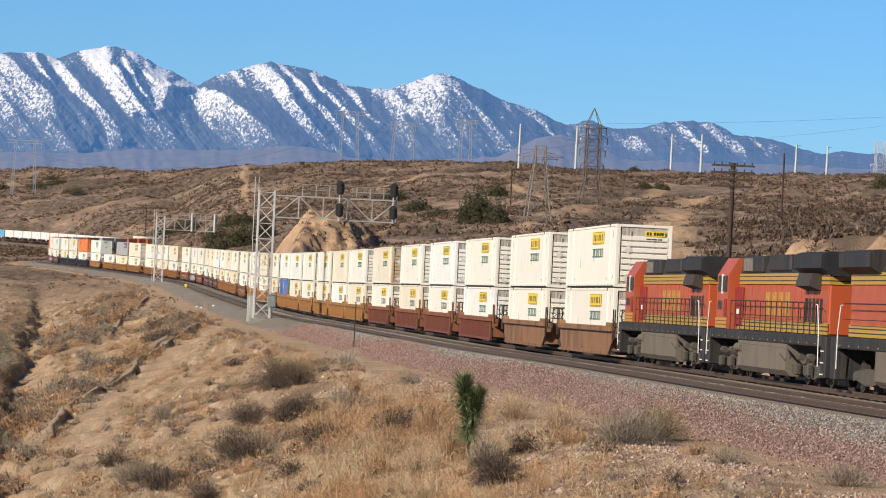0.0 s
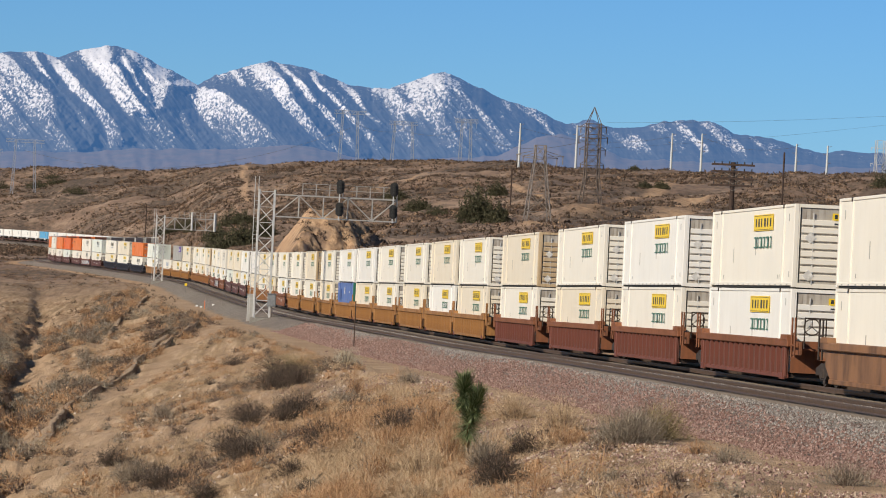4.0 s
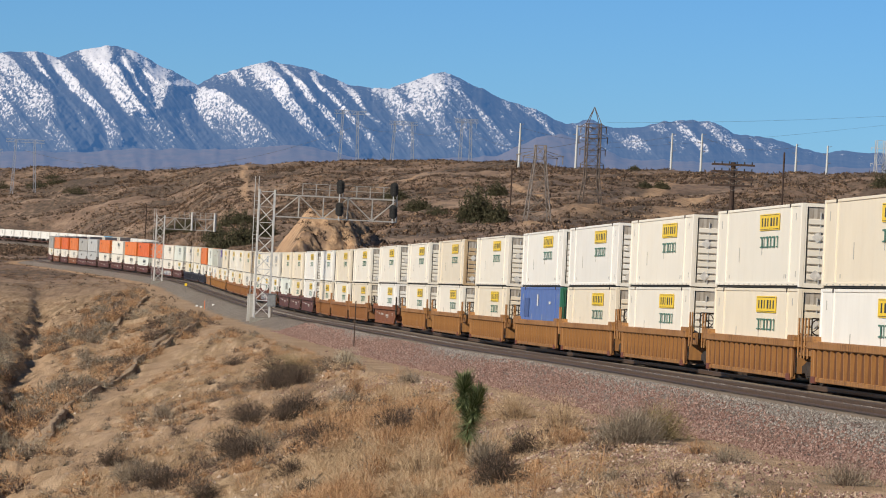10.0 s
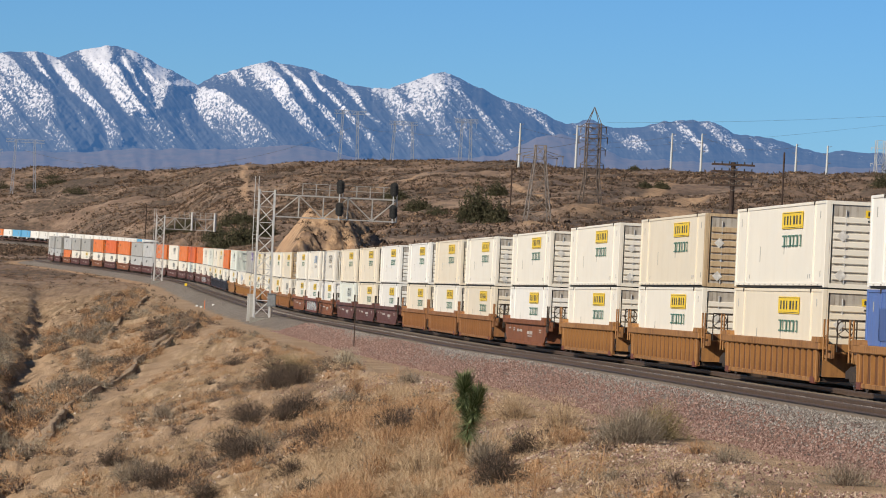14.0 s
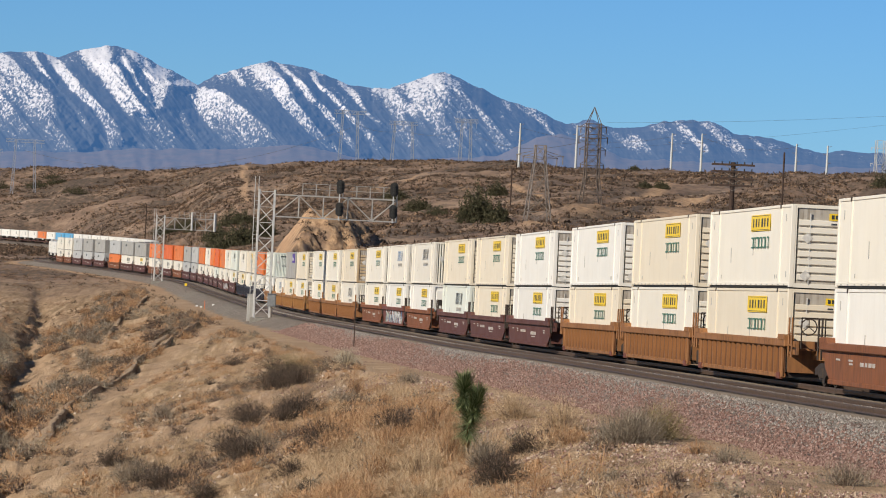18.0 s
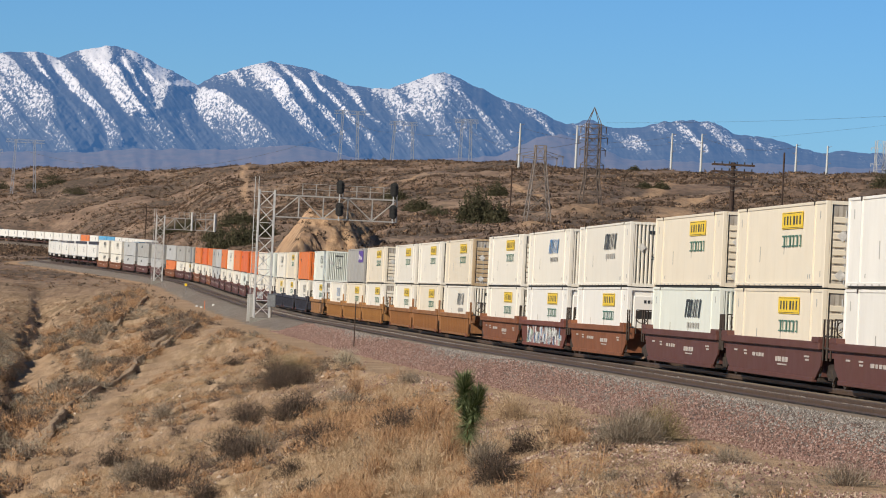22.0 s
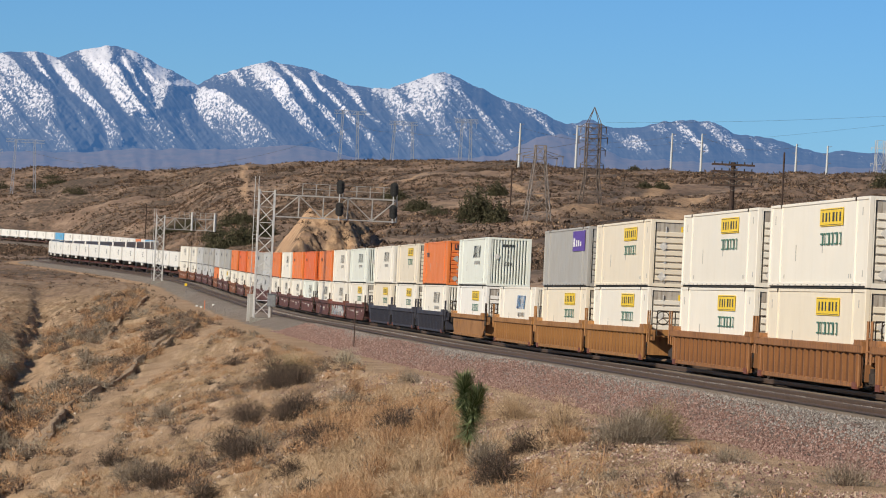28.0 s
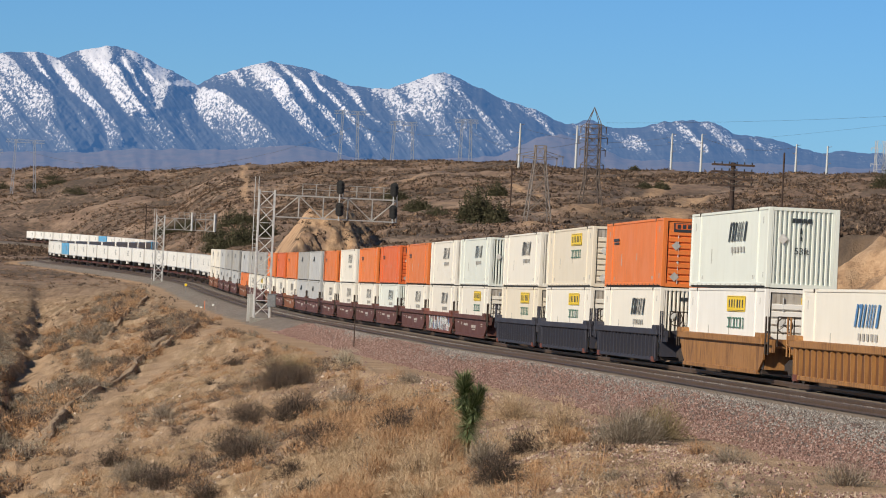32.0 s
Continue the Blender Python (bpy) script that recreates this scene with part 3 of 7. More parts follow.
# the spurs: their crest lines, the widths of the sunny and of the shady flank, and how far they stand out
SPURS_WEST = (([(0, 85), (24, 100), (52, 135), (95, 172), (106, 215), (140, 272)], 105, 46, 52), ([(56, 88), (80, 130), (118, 172), (145, 205), (165, 250)], 24, 30, 30), ([(86, 88), (112, 118), (150, 160), (200, 214), (215, 250)], 26, 50, 34),
              ([(192, 80), (200, 110), (228, 150), (264, 204)], 52, 20, 40), ([(204, 80), (226, 114), (246, 150), (268, 190)], 13, 26, 26), ([(250, 92), (296, 122), (300, 148), (290, 175), (268, 214)], 42, 60, 30),
              ([(270, 190), (292, 215), (312, 240), (335, 270)], 95, 36, 30), ([(322, 200), (345, 228), (362, 268)], 22, 24, 22), ([(345, 150), (400, 164), (440, 195), (482, 232), (525, 272)], 95, 66, 50))
SPURS_MIDDLE = (([(468, 108), (496, 142), (532, 190), (566, 232), (615, 278)], 26, 40, 38), ([(500, 112), (545, 158), (576, 192), (604, 224), (640, 272)], 22, 42, 34), ([(560, 132), (602, 180), (640, 224), (676, 262)], 20, 38, 30),
                ([(612, 145), (650, 188), (670, 218)], 13, 22, 20), ([(450, 170), (490, 200), (520, 225)], 20, 40, 14), ([(790, 130), (816, 150), (830, 176), (862, 203), (886, 216), (908, 238), (918, 268)], 165, 70, 55),
                ([(735, 140), (765, 190), (760, 230)], 34, 34, 14), ([(700, 160), (716, 200), (740, 250)], 34, 30, 14), ([(950, 190), (986, 214), (1004, 232)], 42, 24, 26), ([(1036, 215), (1066, 225), (1092, 236)], 75, 60, 26),
                ([(1100, 222), (1140, 244), (1160, 268)], 45, 40, 18), ([(1208, 214), (1232, 242), (1256, 268)], 17, 22, 20), ([(1258, 214), (1300, 240), (1330, 266)], 38, 34, 24), ([(1335, 245), (1368, 266)], 30, 40, 16),
                ([(1440, 268), (1460, 290)], 30, 40, 12), ([(1520, 262), (1550, 290)], 40, 40, 12))


def spur_relief(px, py, v):
    wx = px + 6 * fbm(px, py, 38, 4) + 2.5 * fbm(px + 50, py, 9, 3)
    out = np.zeros_like(px)
    for line, sunny, shady, high in SPURS_WEST + SPURS_MIDDLE:
        ly = [p[1] for p in line]
        q = wx - np.interp(py, ly, [p[0] for p in line])
        ends = smooth01(ly[0] - 14, ly[0] + 4, py) * (1 - 0.75 * smooth01(ly[-1] - 8, ly[-1] + 16, py))
        out = np.maximum(out, high * ends * np.where(q < 0, 1 + q / sunny, 1 - q / shady))
    fine = 0
    a, b, amp = (px - 0.75 * py) / 46, py / 120, 1.0
    for k in range(4):
        fine = fine + amp * (1 - np.abs(value_noise(a + 13.7 * k, b + 5.1 * k))) ** 1.6
        a, b, amp = a * 2.1, b * 2.0, amp * 0.5
    return out + 9.0 * fine + 4.0 * (1 - np.abs(value_noise((px - 0.9 * py) / 9 + 40, py / 60))) + 2.0 * (1 - np.abs(value_noise((px - 0.6 * py) / 4.3 + 80, py / 30)))


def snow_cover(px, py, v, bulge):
    """Snow lies open on the chaparral of the sunny flanks; the shady ones are coloured dark, for conifers and for
    shade.
    """
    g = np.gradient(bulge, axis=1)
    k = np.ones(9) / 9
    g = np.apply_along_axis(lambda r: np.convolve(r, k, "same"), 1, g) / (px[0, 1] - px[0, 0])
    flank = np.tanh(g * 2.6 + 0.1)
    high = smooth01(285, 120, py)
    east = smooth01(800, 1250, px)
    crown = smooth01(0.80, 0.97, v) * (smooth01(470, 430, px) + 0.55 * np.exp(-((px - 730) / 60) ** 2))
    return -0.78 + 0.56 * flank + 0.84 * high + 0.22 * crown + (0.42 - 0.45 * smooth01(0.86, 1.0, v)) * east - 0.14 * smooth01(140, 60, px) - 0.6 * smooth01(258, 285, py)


CREST = [(-260, 150), (0, 92), (60, 92), (105, 100), (150, 84), (205, 80), (250, 97), (300, 124), (350, 150), (385, 134), (430, 121), (480, 108), (560, 128), (620, 150),
         (690, 158), (740, 138), (787, 129), (830, 146), (900, 178), (945, 193), (1000, 219), (1050, 213), (1085, 228), (1130, 224), (1200, 213), (1255, 215), (1300, 236), (1380, 251), (1440, 271), (1500, 266), (1568, 274), (1830, 290)]
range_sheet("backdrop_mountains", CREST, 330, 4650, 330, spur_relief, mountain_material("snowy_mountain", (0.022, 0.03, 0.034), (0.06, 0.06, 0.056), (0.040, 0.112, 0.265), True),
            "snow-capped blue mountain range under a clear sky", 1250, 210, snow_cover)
HILLS = [(-260, 258), (0, 268), (120, 268), (260, 263), (420, 266), (500, 257), (560, 264), (640, 280), (760, 284), (880, 274), (950, 244), (990, 236), (1040, 250), (1100, 280), (1200, 286), (1300, 290), (1568, 298), (1830, 300)]
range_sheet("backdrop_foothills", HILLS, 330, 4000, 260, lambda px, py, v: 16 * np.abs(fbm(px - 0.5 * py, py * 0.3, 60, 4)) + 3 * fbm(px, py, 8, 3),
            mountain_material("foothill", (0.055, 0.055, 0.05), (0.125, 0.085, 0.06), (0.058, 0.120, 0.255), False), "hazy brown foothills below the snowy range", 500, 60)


# ---- the two tracks ----
def along(offset, s0, s1, step):
    """Points beside the centre line, at rail height."""
    out = []
    s = s0
    while s <= s1:
        a, b = on_line(s - 1), on_line(s + 1)
        t = (b - a).normalized()
        side = Vector((-t.y, t.x, 0)).normalized()
        out.append((on_line(s) + side * offset, t, side))
        s += step
    return out


def sweep(name, offset, s0, s1, step, section, material):
    rows = along(offset, s0, s1, step)
    vs, fs, k = [], [], len(section)
    for p, t, side in rows:
        vs += [p + side * a + Vector((0, 0, b)) for a, b in section]
    for i in range(len(rows) - 1):
        for j in range(k):
            fs.append((i * k + j, i * k + (j + 1) % k, (i + 1) * k + (j + 1) % k, (i + 1) * k + j))
    return mesh_of(name, vs, fs, material)


RAIL_SHAPE = [(-0.07, -0.17), (0.07, -0.17), (0.012, -0.13), (0.036, -0.04), (0.036, 0), (-0.036, 0), (-0.036, -0.04), (-0.012, -0.13)]
for track, gap in (("train", 0.0), ("near", 4.3)):
    base = tagged(new("railway_track"), "railway track with rusty rails on weathered ties", "track", "tracks", "structure")
    for o in (-0.7535, 0.7535):
        rl = sweep("rail", gap + o, -330, 1150 if gap else 1500, 6, RAIL_SHAPE, RAIL_MAT)
        rl.parent = base
    tie = None
    for p, t, side in along(gap, -60, 240, 0.6 if gap else 1.2)[:300]:
        m = Matrix.Translation(p - Vector((0, 0, 0.335))) @ Matrix.Rotation(math.atan2(side.y, side.x), 4, 'Z')
        if tie is None:
            tie = part("tie", bbox(-1.3, 1.3, -0.115, 0.115, -0.1, 0.115, 0.012), TIE_MAT, base)
            tie.matrix_basis = m
        else:
            share(tie, base, m)
# ---- train: how it moves ----
SPEED = 21.8
MOVING = []     # (thing, distance of its middle along the line at the start, half wheelbase, pose on its car)


def unit_pose(s, half):
    """Pose of a car whose middle is s metres along the line: y points back along the train, x to its far side."""
    a, b = on_line(s - half), on_line(s + half)
    t = (b - a).normalized()
    side = Vector((t.y, -t.x, 0)).normalized()
    up = side.cross(t)
    m = Matrix((side, t, up)).transposed().to_4x4()
    m.translation = (a + b) / 2
    return m


def moving(ob, s, half=7.0, own=None):
    MOVING.append((ob, s, half, own or Matrix()))
    return ob


def motions():
    for ob, s, half, own in MOVING:
        walk(ob, [(t, unit_pose(s - SPEED * t - min(t / 5, 1) * 0.9, half) @ own) for t in range(0, 33)])


PROTO = {}


def again(key, build):
    """The first thing of a kind is built, the next ones are copied from it."""
    if key not in PROTO:
        PROTO[key] = build()
        return PROTO[key]
    return copy_thing(PROTO[key], Matrix())


def small(*args):
    """A part made of many pieces too small to tell apart."""
    ob = part(*args)
    ob["kind"] = "stuff"
    return ob


# ---- wheels and trucks ----
def wheel_mesh(r=0.42, w=0.07):
    bm = bmesh.new()
    bar(bm, (-w, 0, 0), (w, 0, 0), r, 20)
    bar(bm, (-w - 0.02, 0, 0), (-w + 0.01, 0, 0), r * 0.8, 20)
    bar(bm, (-w - 0.09, 0, 0), (w, 0, 0), 0.11, 10)
    return bm


def truck(parent, y, axles=(-0.89, 0.89), r=0.42, mat=None):
    mat = mat or STEEL_DARK
    bm = bbox(-1.15, 1.15, -0.2, 0.2, 0.35, 0.62, 0.03)
    t = part("truck", bm, mat, parent, "grimy cast steel truck")
    t.matrix_basis = Matrix.Translation((0, y, 0))
    for x in (-1.02, 1.02):
        bm = bmesh.new()
        a = axles[-1]
        prism(bm, [(-a - 0.28, 0.36), (-a - 0.28, 0.6), (-a + 0.1, 0.68), (-0.35, 0.78), (0.35, 0.78), (a - 0.1, 0.68), (a + 0.28, 0.6), (a + 0.28, 0.36), (a - 0.2, 0.4), (0.42, 0.24), (-0.42, 0.24), (-a + 0.2, 0.4)], x - 0.08, x + 0.08)
        bmesh.ops.rotate(bm, verts=bm.verts[:], cent=(0, 0, 0), matrix=Matrix(((0, 1, 0), (1, 0, 0), (0, 0, 1))))
        bmesh.ops.reverse_faces(bm, faces=bm.faces[:])
        for k in (-0.16, 0.0, 0.16):
            bar(bm, (x * 1.07, k, 0.3), (x * 1.07, k, 0.62), 0.065, 8)
        part("side_frame", bm, mat, t)
    w = None
    for ax in axles:
        for x in (-0.76, 0.76):
            m = Matrix.Translation((x, ax, r)) @ (Matrix.Rotation(math.pi, 4, 'Z') if x > 0 else Matrix())
            if w is None:
                w = part("wheel", wheel_mesh(r), STEEL_DARK, t)
                w.matrix_basis = m
            else:
                share(w, t, m)
    return t


# ---- well cars ----
def well_car(paint, chord_paint, ribbed, label, first, smooth_cut=False, marks=None):
    base = tagged(new("well_car"), label, "well car", "well cars of the train")
    L, P = 8.95, 8.25     # half lengths of the chords and of the side panels
    for x, nm in ((-1, "near"), (1, "far")):
        bm = bmesh.new()
        if smooth_cut:      # the sides narrow towards the floor
            prism(bm, [(-P - 0.6, 1.32), (-P - 0.4, 0.7), (-P + 0.5, 0.24), (P - 0.5, 0.24), (P + 0.4, 0.7), (P + 0.6, 1.32)], -0.03, 0.03)
        else:
            prism(bm, [(-P, 1.32), (-P, 0.22), (P, 0.22), (P, 1.32)], -0.03, 0.03)
        bmesh.ops.rotate(bm, verts=bm.verts[:], cent=(0, 0, 0), matrix=Matrix.Rotation(math.pi / 2, 3, 'Z'))
        bmesh.ops.translate(bm, verts=bm.verts[:], vec=(x * 1.36, 0, 0))
        # behind ribs the near panel takes the tone with shade painted in
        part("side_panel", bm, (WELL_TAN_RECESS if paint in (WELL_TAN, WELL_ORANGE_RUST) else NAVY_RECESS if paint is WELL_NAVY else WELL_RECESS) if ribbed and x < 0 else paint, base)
        if x > 0:
            continue
        bm = bbox(-0.14, 0.13, -L, L, 1.24, 1.50, 0.03)
        c = part("top_chord", bm, chord_paint, base)
        c.matrix_basis = Matrix.Translation((x * 1.40, 0, 0))
        c = part("bottom_chord", bbox(-0.09, 0.09, -P + (0.5 if smooth_cut else 0), P - (0.5 if smooth_cut else 0), 0.16, 0.32, 0.02), paint, base)
        c.matrix_basis = Matrix.Translation((x * 1.38, 0, 0))
        for y in (-1, 1):
            bm = bmesh.new()
            prism(bm, [(-0.6, 1.48), (-0.6, 1.60), (-0.4, 1.66), (0.5, 1.66), (0.6, 1.48)], -0.17, 0.17)
            bmesh.ops.rotate(bm, verts=bm.verts[:], cent=(0, 0, 0), matrix=Matrix.Rotation(-math.pi / 2 * y, 3, 'Z'))
            c = part("corner_pad", bm, chord_paint, base)
            c.matrix_basis = Matrix.Translation((x * 1.38, y * (L - 0.6), 0))
    if ribbed:
        rib = None
        n = 17
        for k in range(n):
            m = Matrix.Translation((-1.42, -P + 0.15 + (2 * P - 0.3) * k / (n - 1), 0))
            if rib is None:
                bm = bmesh.new()
                prism(bm, [(0.04, 0.20), (-0.075, 0.30), (-0.105, 1.20), (0.04, 1.27)], -0.05, 0.05)
                rib = part("rib", bm, paint, base)
                rib.matrix_basis = m
            else:
                share(rib, base, m)
        part("end_post", bbox(-1.47, -1.37, -P - 0.02, -P + 0.34, 0.2, 1.25, 0.02), paint, base)
        part("end_post", bbox(-1.47, -1.37, P - 0.34, P + 0.02, 0.2, 1.25, 0.02), paint, base)
    part("floor", bbox(-1.3, 1.3, -P + 0.1, P - 0.1, 0.2, 0.32), STEEL_DARK, base)
    for y in (-1, 1):
        bm = bmesh.new()
        box(bm, -1.25, 1.25, -0.06, 0.06, 0.35, 1.45)
        box(bm, -0.42, 0.42, 0.06 if y > 0 else -2.4, 2.4 if y > 0 else -0.06, 0.82, 1.12)
        for q in (-1.22, 1.22):     # plates that carry the end over the truck
            lo, hi = (0.06, 1.5) if y > 0 else (-1.5, -0.06)
            box(bm, q - 0.04, q + 0.04, lo, hi, 0.98, 1.44)
        e = part("end_sill", bm, chord_paint, base)
        e.matrix_basis = Matrix.Translation((0, y * (P + 0.02), 0))
        bm = bbox(-1.25, 1.25, P + 0.3 if y > 0 else -L, L if y > 0 else -P - 0.3, 1.13, 1.2)
        part("end_platform", bm, chord_paint, base)
        pairs = [((-1.42, y * (L + 0.2), 0.9), (-1.42, y * (L + 0.2), 2.25)), ((-1.42, y * (L + 0.75), 0.9), (-1.42, y * (L + 0.75), 2.25))]
        pairs += [((-1.42, y * (L + 0.2), 1.3 + 0.4 * k), (-1.42, y * (L + 0.75), 1.3 + 0.4 * k)) for k in range(2)]
        part("ladder", bars(pairs, 0.035, 5), chord_paint if ribbed else STEEL_DARK, base)
        pairs = [((-1.15, y * (L + 1.0), 1.2), (-1.15, y * (L + 1.0), 2.25)), ((1.15, y * (L + 1.0), 1.2), (1.15, y * (L + 1.0), 2.25)), ((-1.15, y * (L + 1.0), 2.25), (1.15, y * (L + 1.0), 2.25))]
        part("end_rail", bars(pairs, 0.025, 5), STEEL_DARK, base)
    if ribbed:
        bm = bmesh.new()
        for y in (-P + 0.1, P - 0.7):
            box(bm, -1.50, -1.36, y, y + 0.6, 0.12, 0.34)
        small("jacking_pad", bm, WELL_RED, base, "dark red jacking pads")
    bm = bmesh.new()
    bmesh.ops.create_circle(bm, segments=14, radius=0.28)
    ring = [v.co.copy() for v in bm.verts]
    bm.clear()
    for a, b in zip(ring, ring[1:] + ring[:1]):
        bar(bm, a, b, 0.022, 5)
    for k in (0, 5, 9):
        bar(bm, (0, 0, 0), ring[k], 0.018, 4)
    bmesh.ops.rotate(bm, verts=bm.verts[:], cent=(0, 0, 0), matrix=Matrix.Rotation(math.pi / 2, 3, 'X'))
    c = small("brake_wheel", bm, STEEL_DARK, base)
    c.matrix_basis = Matrix.Translation((-0.9, -L - 1.0, 1.95))
    truck(base, L + 1.45)
    if first:
        truck(base, -L - 1.75)
        part("coupler", bbox(-0.15, 0.15, -L - 2.6, -L - 1.2, 0.72, 1.0, 0.04), STEEL_DARK, base)
    if marks == "bars":
        bm = bmesh.new()
        for k, (a, w, z, h) in enumerate(((-3.2, 0.5, 0.72, 0.17), (-2.6, 0.4, 0.72, 0.17), (-2.0, 0.5, 0.72, 0.17), (-1.4, 0.35, 0.72, 0.17), (-3.0, 1.6, 0.6, 0.05), (1.2, 0.35, 0.82, 0.13), (1.7, 0.4, 0.82, 0.13), (2.3, 0.3, 0.82, 0.13), (2.8, 0.5, 0.82, 0.13), (4.4, 0.6, 0.95, 0.06), (4.4, 0.5, 0.84, 0.06), (-6.8, 0.8, 0.95, 0.06), (-6.8, 0.6, 0.84, 0.06), (6.3, 0.6, 0.95, 0.06))):
            box(bm, -1.41, -1.394, a, a + w, z, z + h)
        small("lettering", bm, FADED_INK, base, "faded white lettering as bars")
    if marks == "spray":
        rg = random.Random(7)
        for q, (mat, cnt, wide) in enumerate(((SPRAY_GREEN, 9, 1.6), (GREY_LIGHT, 16, 1.3), (SPRAY_PINK, 9, 0.7), (WHITE_INK, 44, 0.42), (BLUE_INK, 8, 0.35), (INK, 70, 0.09))):
            bm = bmesh.new()
            for k in range(cnt):
                y = -6.9 + 13.2 * (k + rg.random()) / cnt
                z, h, w = 0.36 + 0.7 * rg.random(), 0.25 + 0.55 * rg.random(), wide * (0.6 + 0.8 * rg.random())
                bow, sl = (rg.random() - 0.5) * 0.5, (rg.random() - 0.5) * 0.6
                X = -1.396 - 0.003 * q - 0.002 * k / cnt
                z0, z1 = max(0.29, z - h / 2), min(1.22, z + h / 2)
                left, right = [], []
                for j in range(5):
                    t = j / 4
                    c = y + sl * t + bow * 4 * t * (1 - t)
                    half = w * (0.35 + 0.15 * math.sin(3.1 * t + k))
                    left.append(bm.verts.new((X, c - half, z0 + (z1 - z0) * t)))
                    right.append(bm.verts.new((X, c + half, z0 + (z1 - z0) * t)))
                for j in range(4):
                    bm.faces.new((left[j], right[j], right[j + 1], left[j + 1]))
            small("spray_paint", bm, mat, base, "sprayed paint strokes")
    return base


# ---- containers ----
CW, CH, CL = 1.295, 2.88, 8.075


def container(paint, kind, label, end_paint=None, length=CL):
    """Box container. Its end with the doors faces -y, its side at -x."""
    L = length
    end_paint = end_paint or paint
    base = tagged(new("container"), label, "container", "containers of the train")
    bm = bbox(-CW + 0.035, CW - 0.035, -L + 0.09, L - 0.03, 0.10, CH - 0.03)
    part("shell", bm, paint, base)
    for x in (-1, 1):
        if x < 0:
            c = part("bottom_rail", bbox(-0.05, 0.05, -L, L, 0.055, 0.17, 0.012), paint, base)
            c.matrix_basis = Matrix.Translation((x * (CW - 0.05), 0, 0))
            c = part("top_rail", bbox(-0.045, 0.045, -L, L, CH - 0.10, CH, 0.012), paint, base)
            c.matrix_basis = Matrix.Translation((x * (CW - 0.045), 0, 0))
            # black frame set into the joint draws the shadow line between stacked boxes
            part("floor_frame", bbox(-CW + 0.07, CW - 0.07, -L + 0.05, L - 0.05, -0.02, 0.12), SEAL, base)
        for y in (-1, 1) if x < 0 else (-1,):
            bm = bbox(-0.08, 0.08, -0.10, 0.10, 0.0, CH, 0.015)
            c = part("corner_post", bm, paint if y > 0 else end_paint, base)
            c.matrix_basis = Matrix.Translation((x * (CW - 0.078), y * (L - 0.098), 0))
    # lift posts with castings, at the 40 foot points
    for y in (-6.1, 6.1):
        bm = bbox(-CW - 0.004, -CW + 0.1, y - 0.11, y + 0.11, 0.17, CH - 0.10, 0.006)
        part("lift_post", bm, paint, base)
        bm = bmesh.new()
        box(bm, -CW - 0.012, -CW + 0.12, y - 0.10, y + 0.10, CH - 0.13, CH + 0.012)
        part("corner_casting", bm, STEEL_DARK, base)
    # stowage lugs and the row of drain holes along the bottom rail
    bm = bmesh.new()
    for k in range(15):
        y = -L + 0.9 + (2 * L - 1.8) * k / 14
        box(bm, -CW - 0.004, -CW + 0.02, y - 0.11, y + 0.11, 0.06, 0.11)
    small("drain_slot", bm, GREY if paint in WHITE else INK, base)
    if kind == "corrugated_side":
        bm = bmesh.new()
        for k in range(44):
            y = -L + 0.5 + (2 * L - 1.0) * k / 43
            box(bm, -CW + 0.005, -CW + 0.05, y - 0.09, y + 0.09, 0.18, CH - 0.11)
        small("side_corrugation", bm, paint, base)
    else:
        bm = bmesh.new()
        for y, z, h in ((3.4, 0.9, 0.55), (-1.0, 1.15, 0.3), (-7.3, 0.35, 0.2), (-5.6, 0.3, 0.14), (-5.3, 0.3, 0.14), (5.3, 0.3, 0.14), (-7.0, 2.3, 0.25), (7.2, 2.2, 0.3)):
            box(bm, -CW + 0.027, -CW + 0.04, y - 0.05, y + 0.05, z, z + h)
        small("data_mark", bm, GREY, base)
    # the end
    if kind == "reefer":
        part("cooling_unit", bbox(-CW + 0.28, CW - 0.2, -L - 0.02, -L + 0.09, 0.55, CH - 0.35, 0.04), WHITE[2], base, "white cooling unit on the end")
        part("grille", bbox(0.1, CW - 0.45, -L - 0.035, -L - 0.015, 0.7, 1.9, 0.03), SEAL, base, "black grille")
        part("service_panel", bbox(-CW + 0.4, -0.15, -L - 0.035, -L - 0.015, 1.5, 1.85, 0.02), SEAL, base, "black service panel")
        bm = bmesh.new()
        for k in range(8):
            box(bm, -0.55 + 0.17 * k, -0.44 + 0.17 * k, -L - 0.03, -L - 0.015, 2.2, 2.34)
        small("end_lettering", bm, INK, base)
    elif kind in ("hunt", "orange", "grey"):
        bm = bmesh.new()
        box(bm, -CW + 0.14, CW - 0.14, -L + 0.05, -L + 0.10, 0.10, CH - 0.08)
        part("door_panel", bm, DOOR_SHADE if paint in WHITE else end_paint, base)
        rib = None
        n = 8
        for k in range(n):
            z = 0.28 + 0.27 * k
            m = Matrix.Translation((0, -L + 0.03, z))
            if rib is None:
                bm = bmesh.new()
                prism(bm, [(-0.05, 0), (-0.05, 0.16), (0.03, 0.19), (0.03, -0.03)], -CW + 0.27, CW - 0.2)
                bmesh.ops.rotate(bm, verts=bm.verts[:], cent=(0, 0, 0), matrix=Matrix.Rotation(math.pi / 2, 3, 'Z'))
                bmesh.ops.scale(bm, vec=(-1, 1, 1), verts=bm.verts[:])
                rib = part("door_rib", bm, end_paint, base)
                rib.matrix_basis = m
            else:
                share(rib, base, m)
        part("door_seal", bbox(-CW + 0.17, -CW + 0.24, -L + 0.035, -L + 0.06, 0.16, CH - 0.12), SEAL, base, "black rubber door seal")
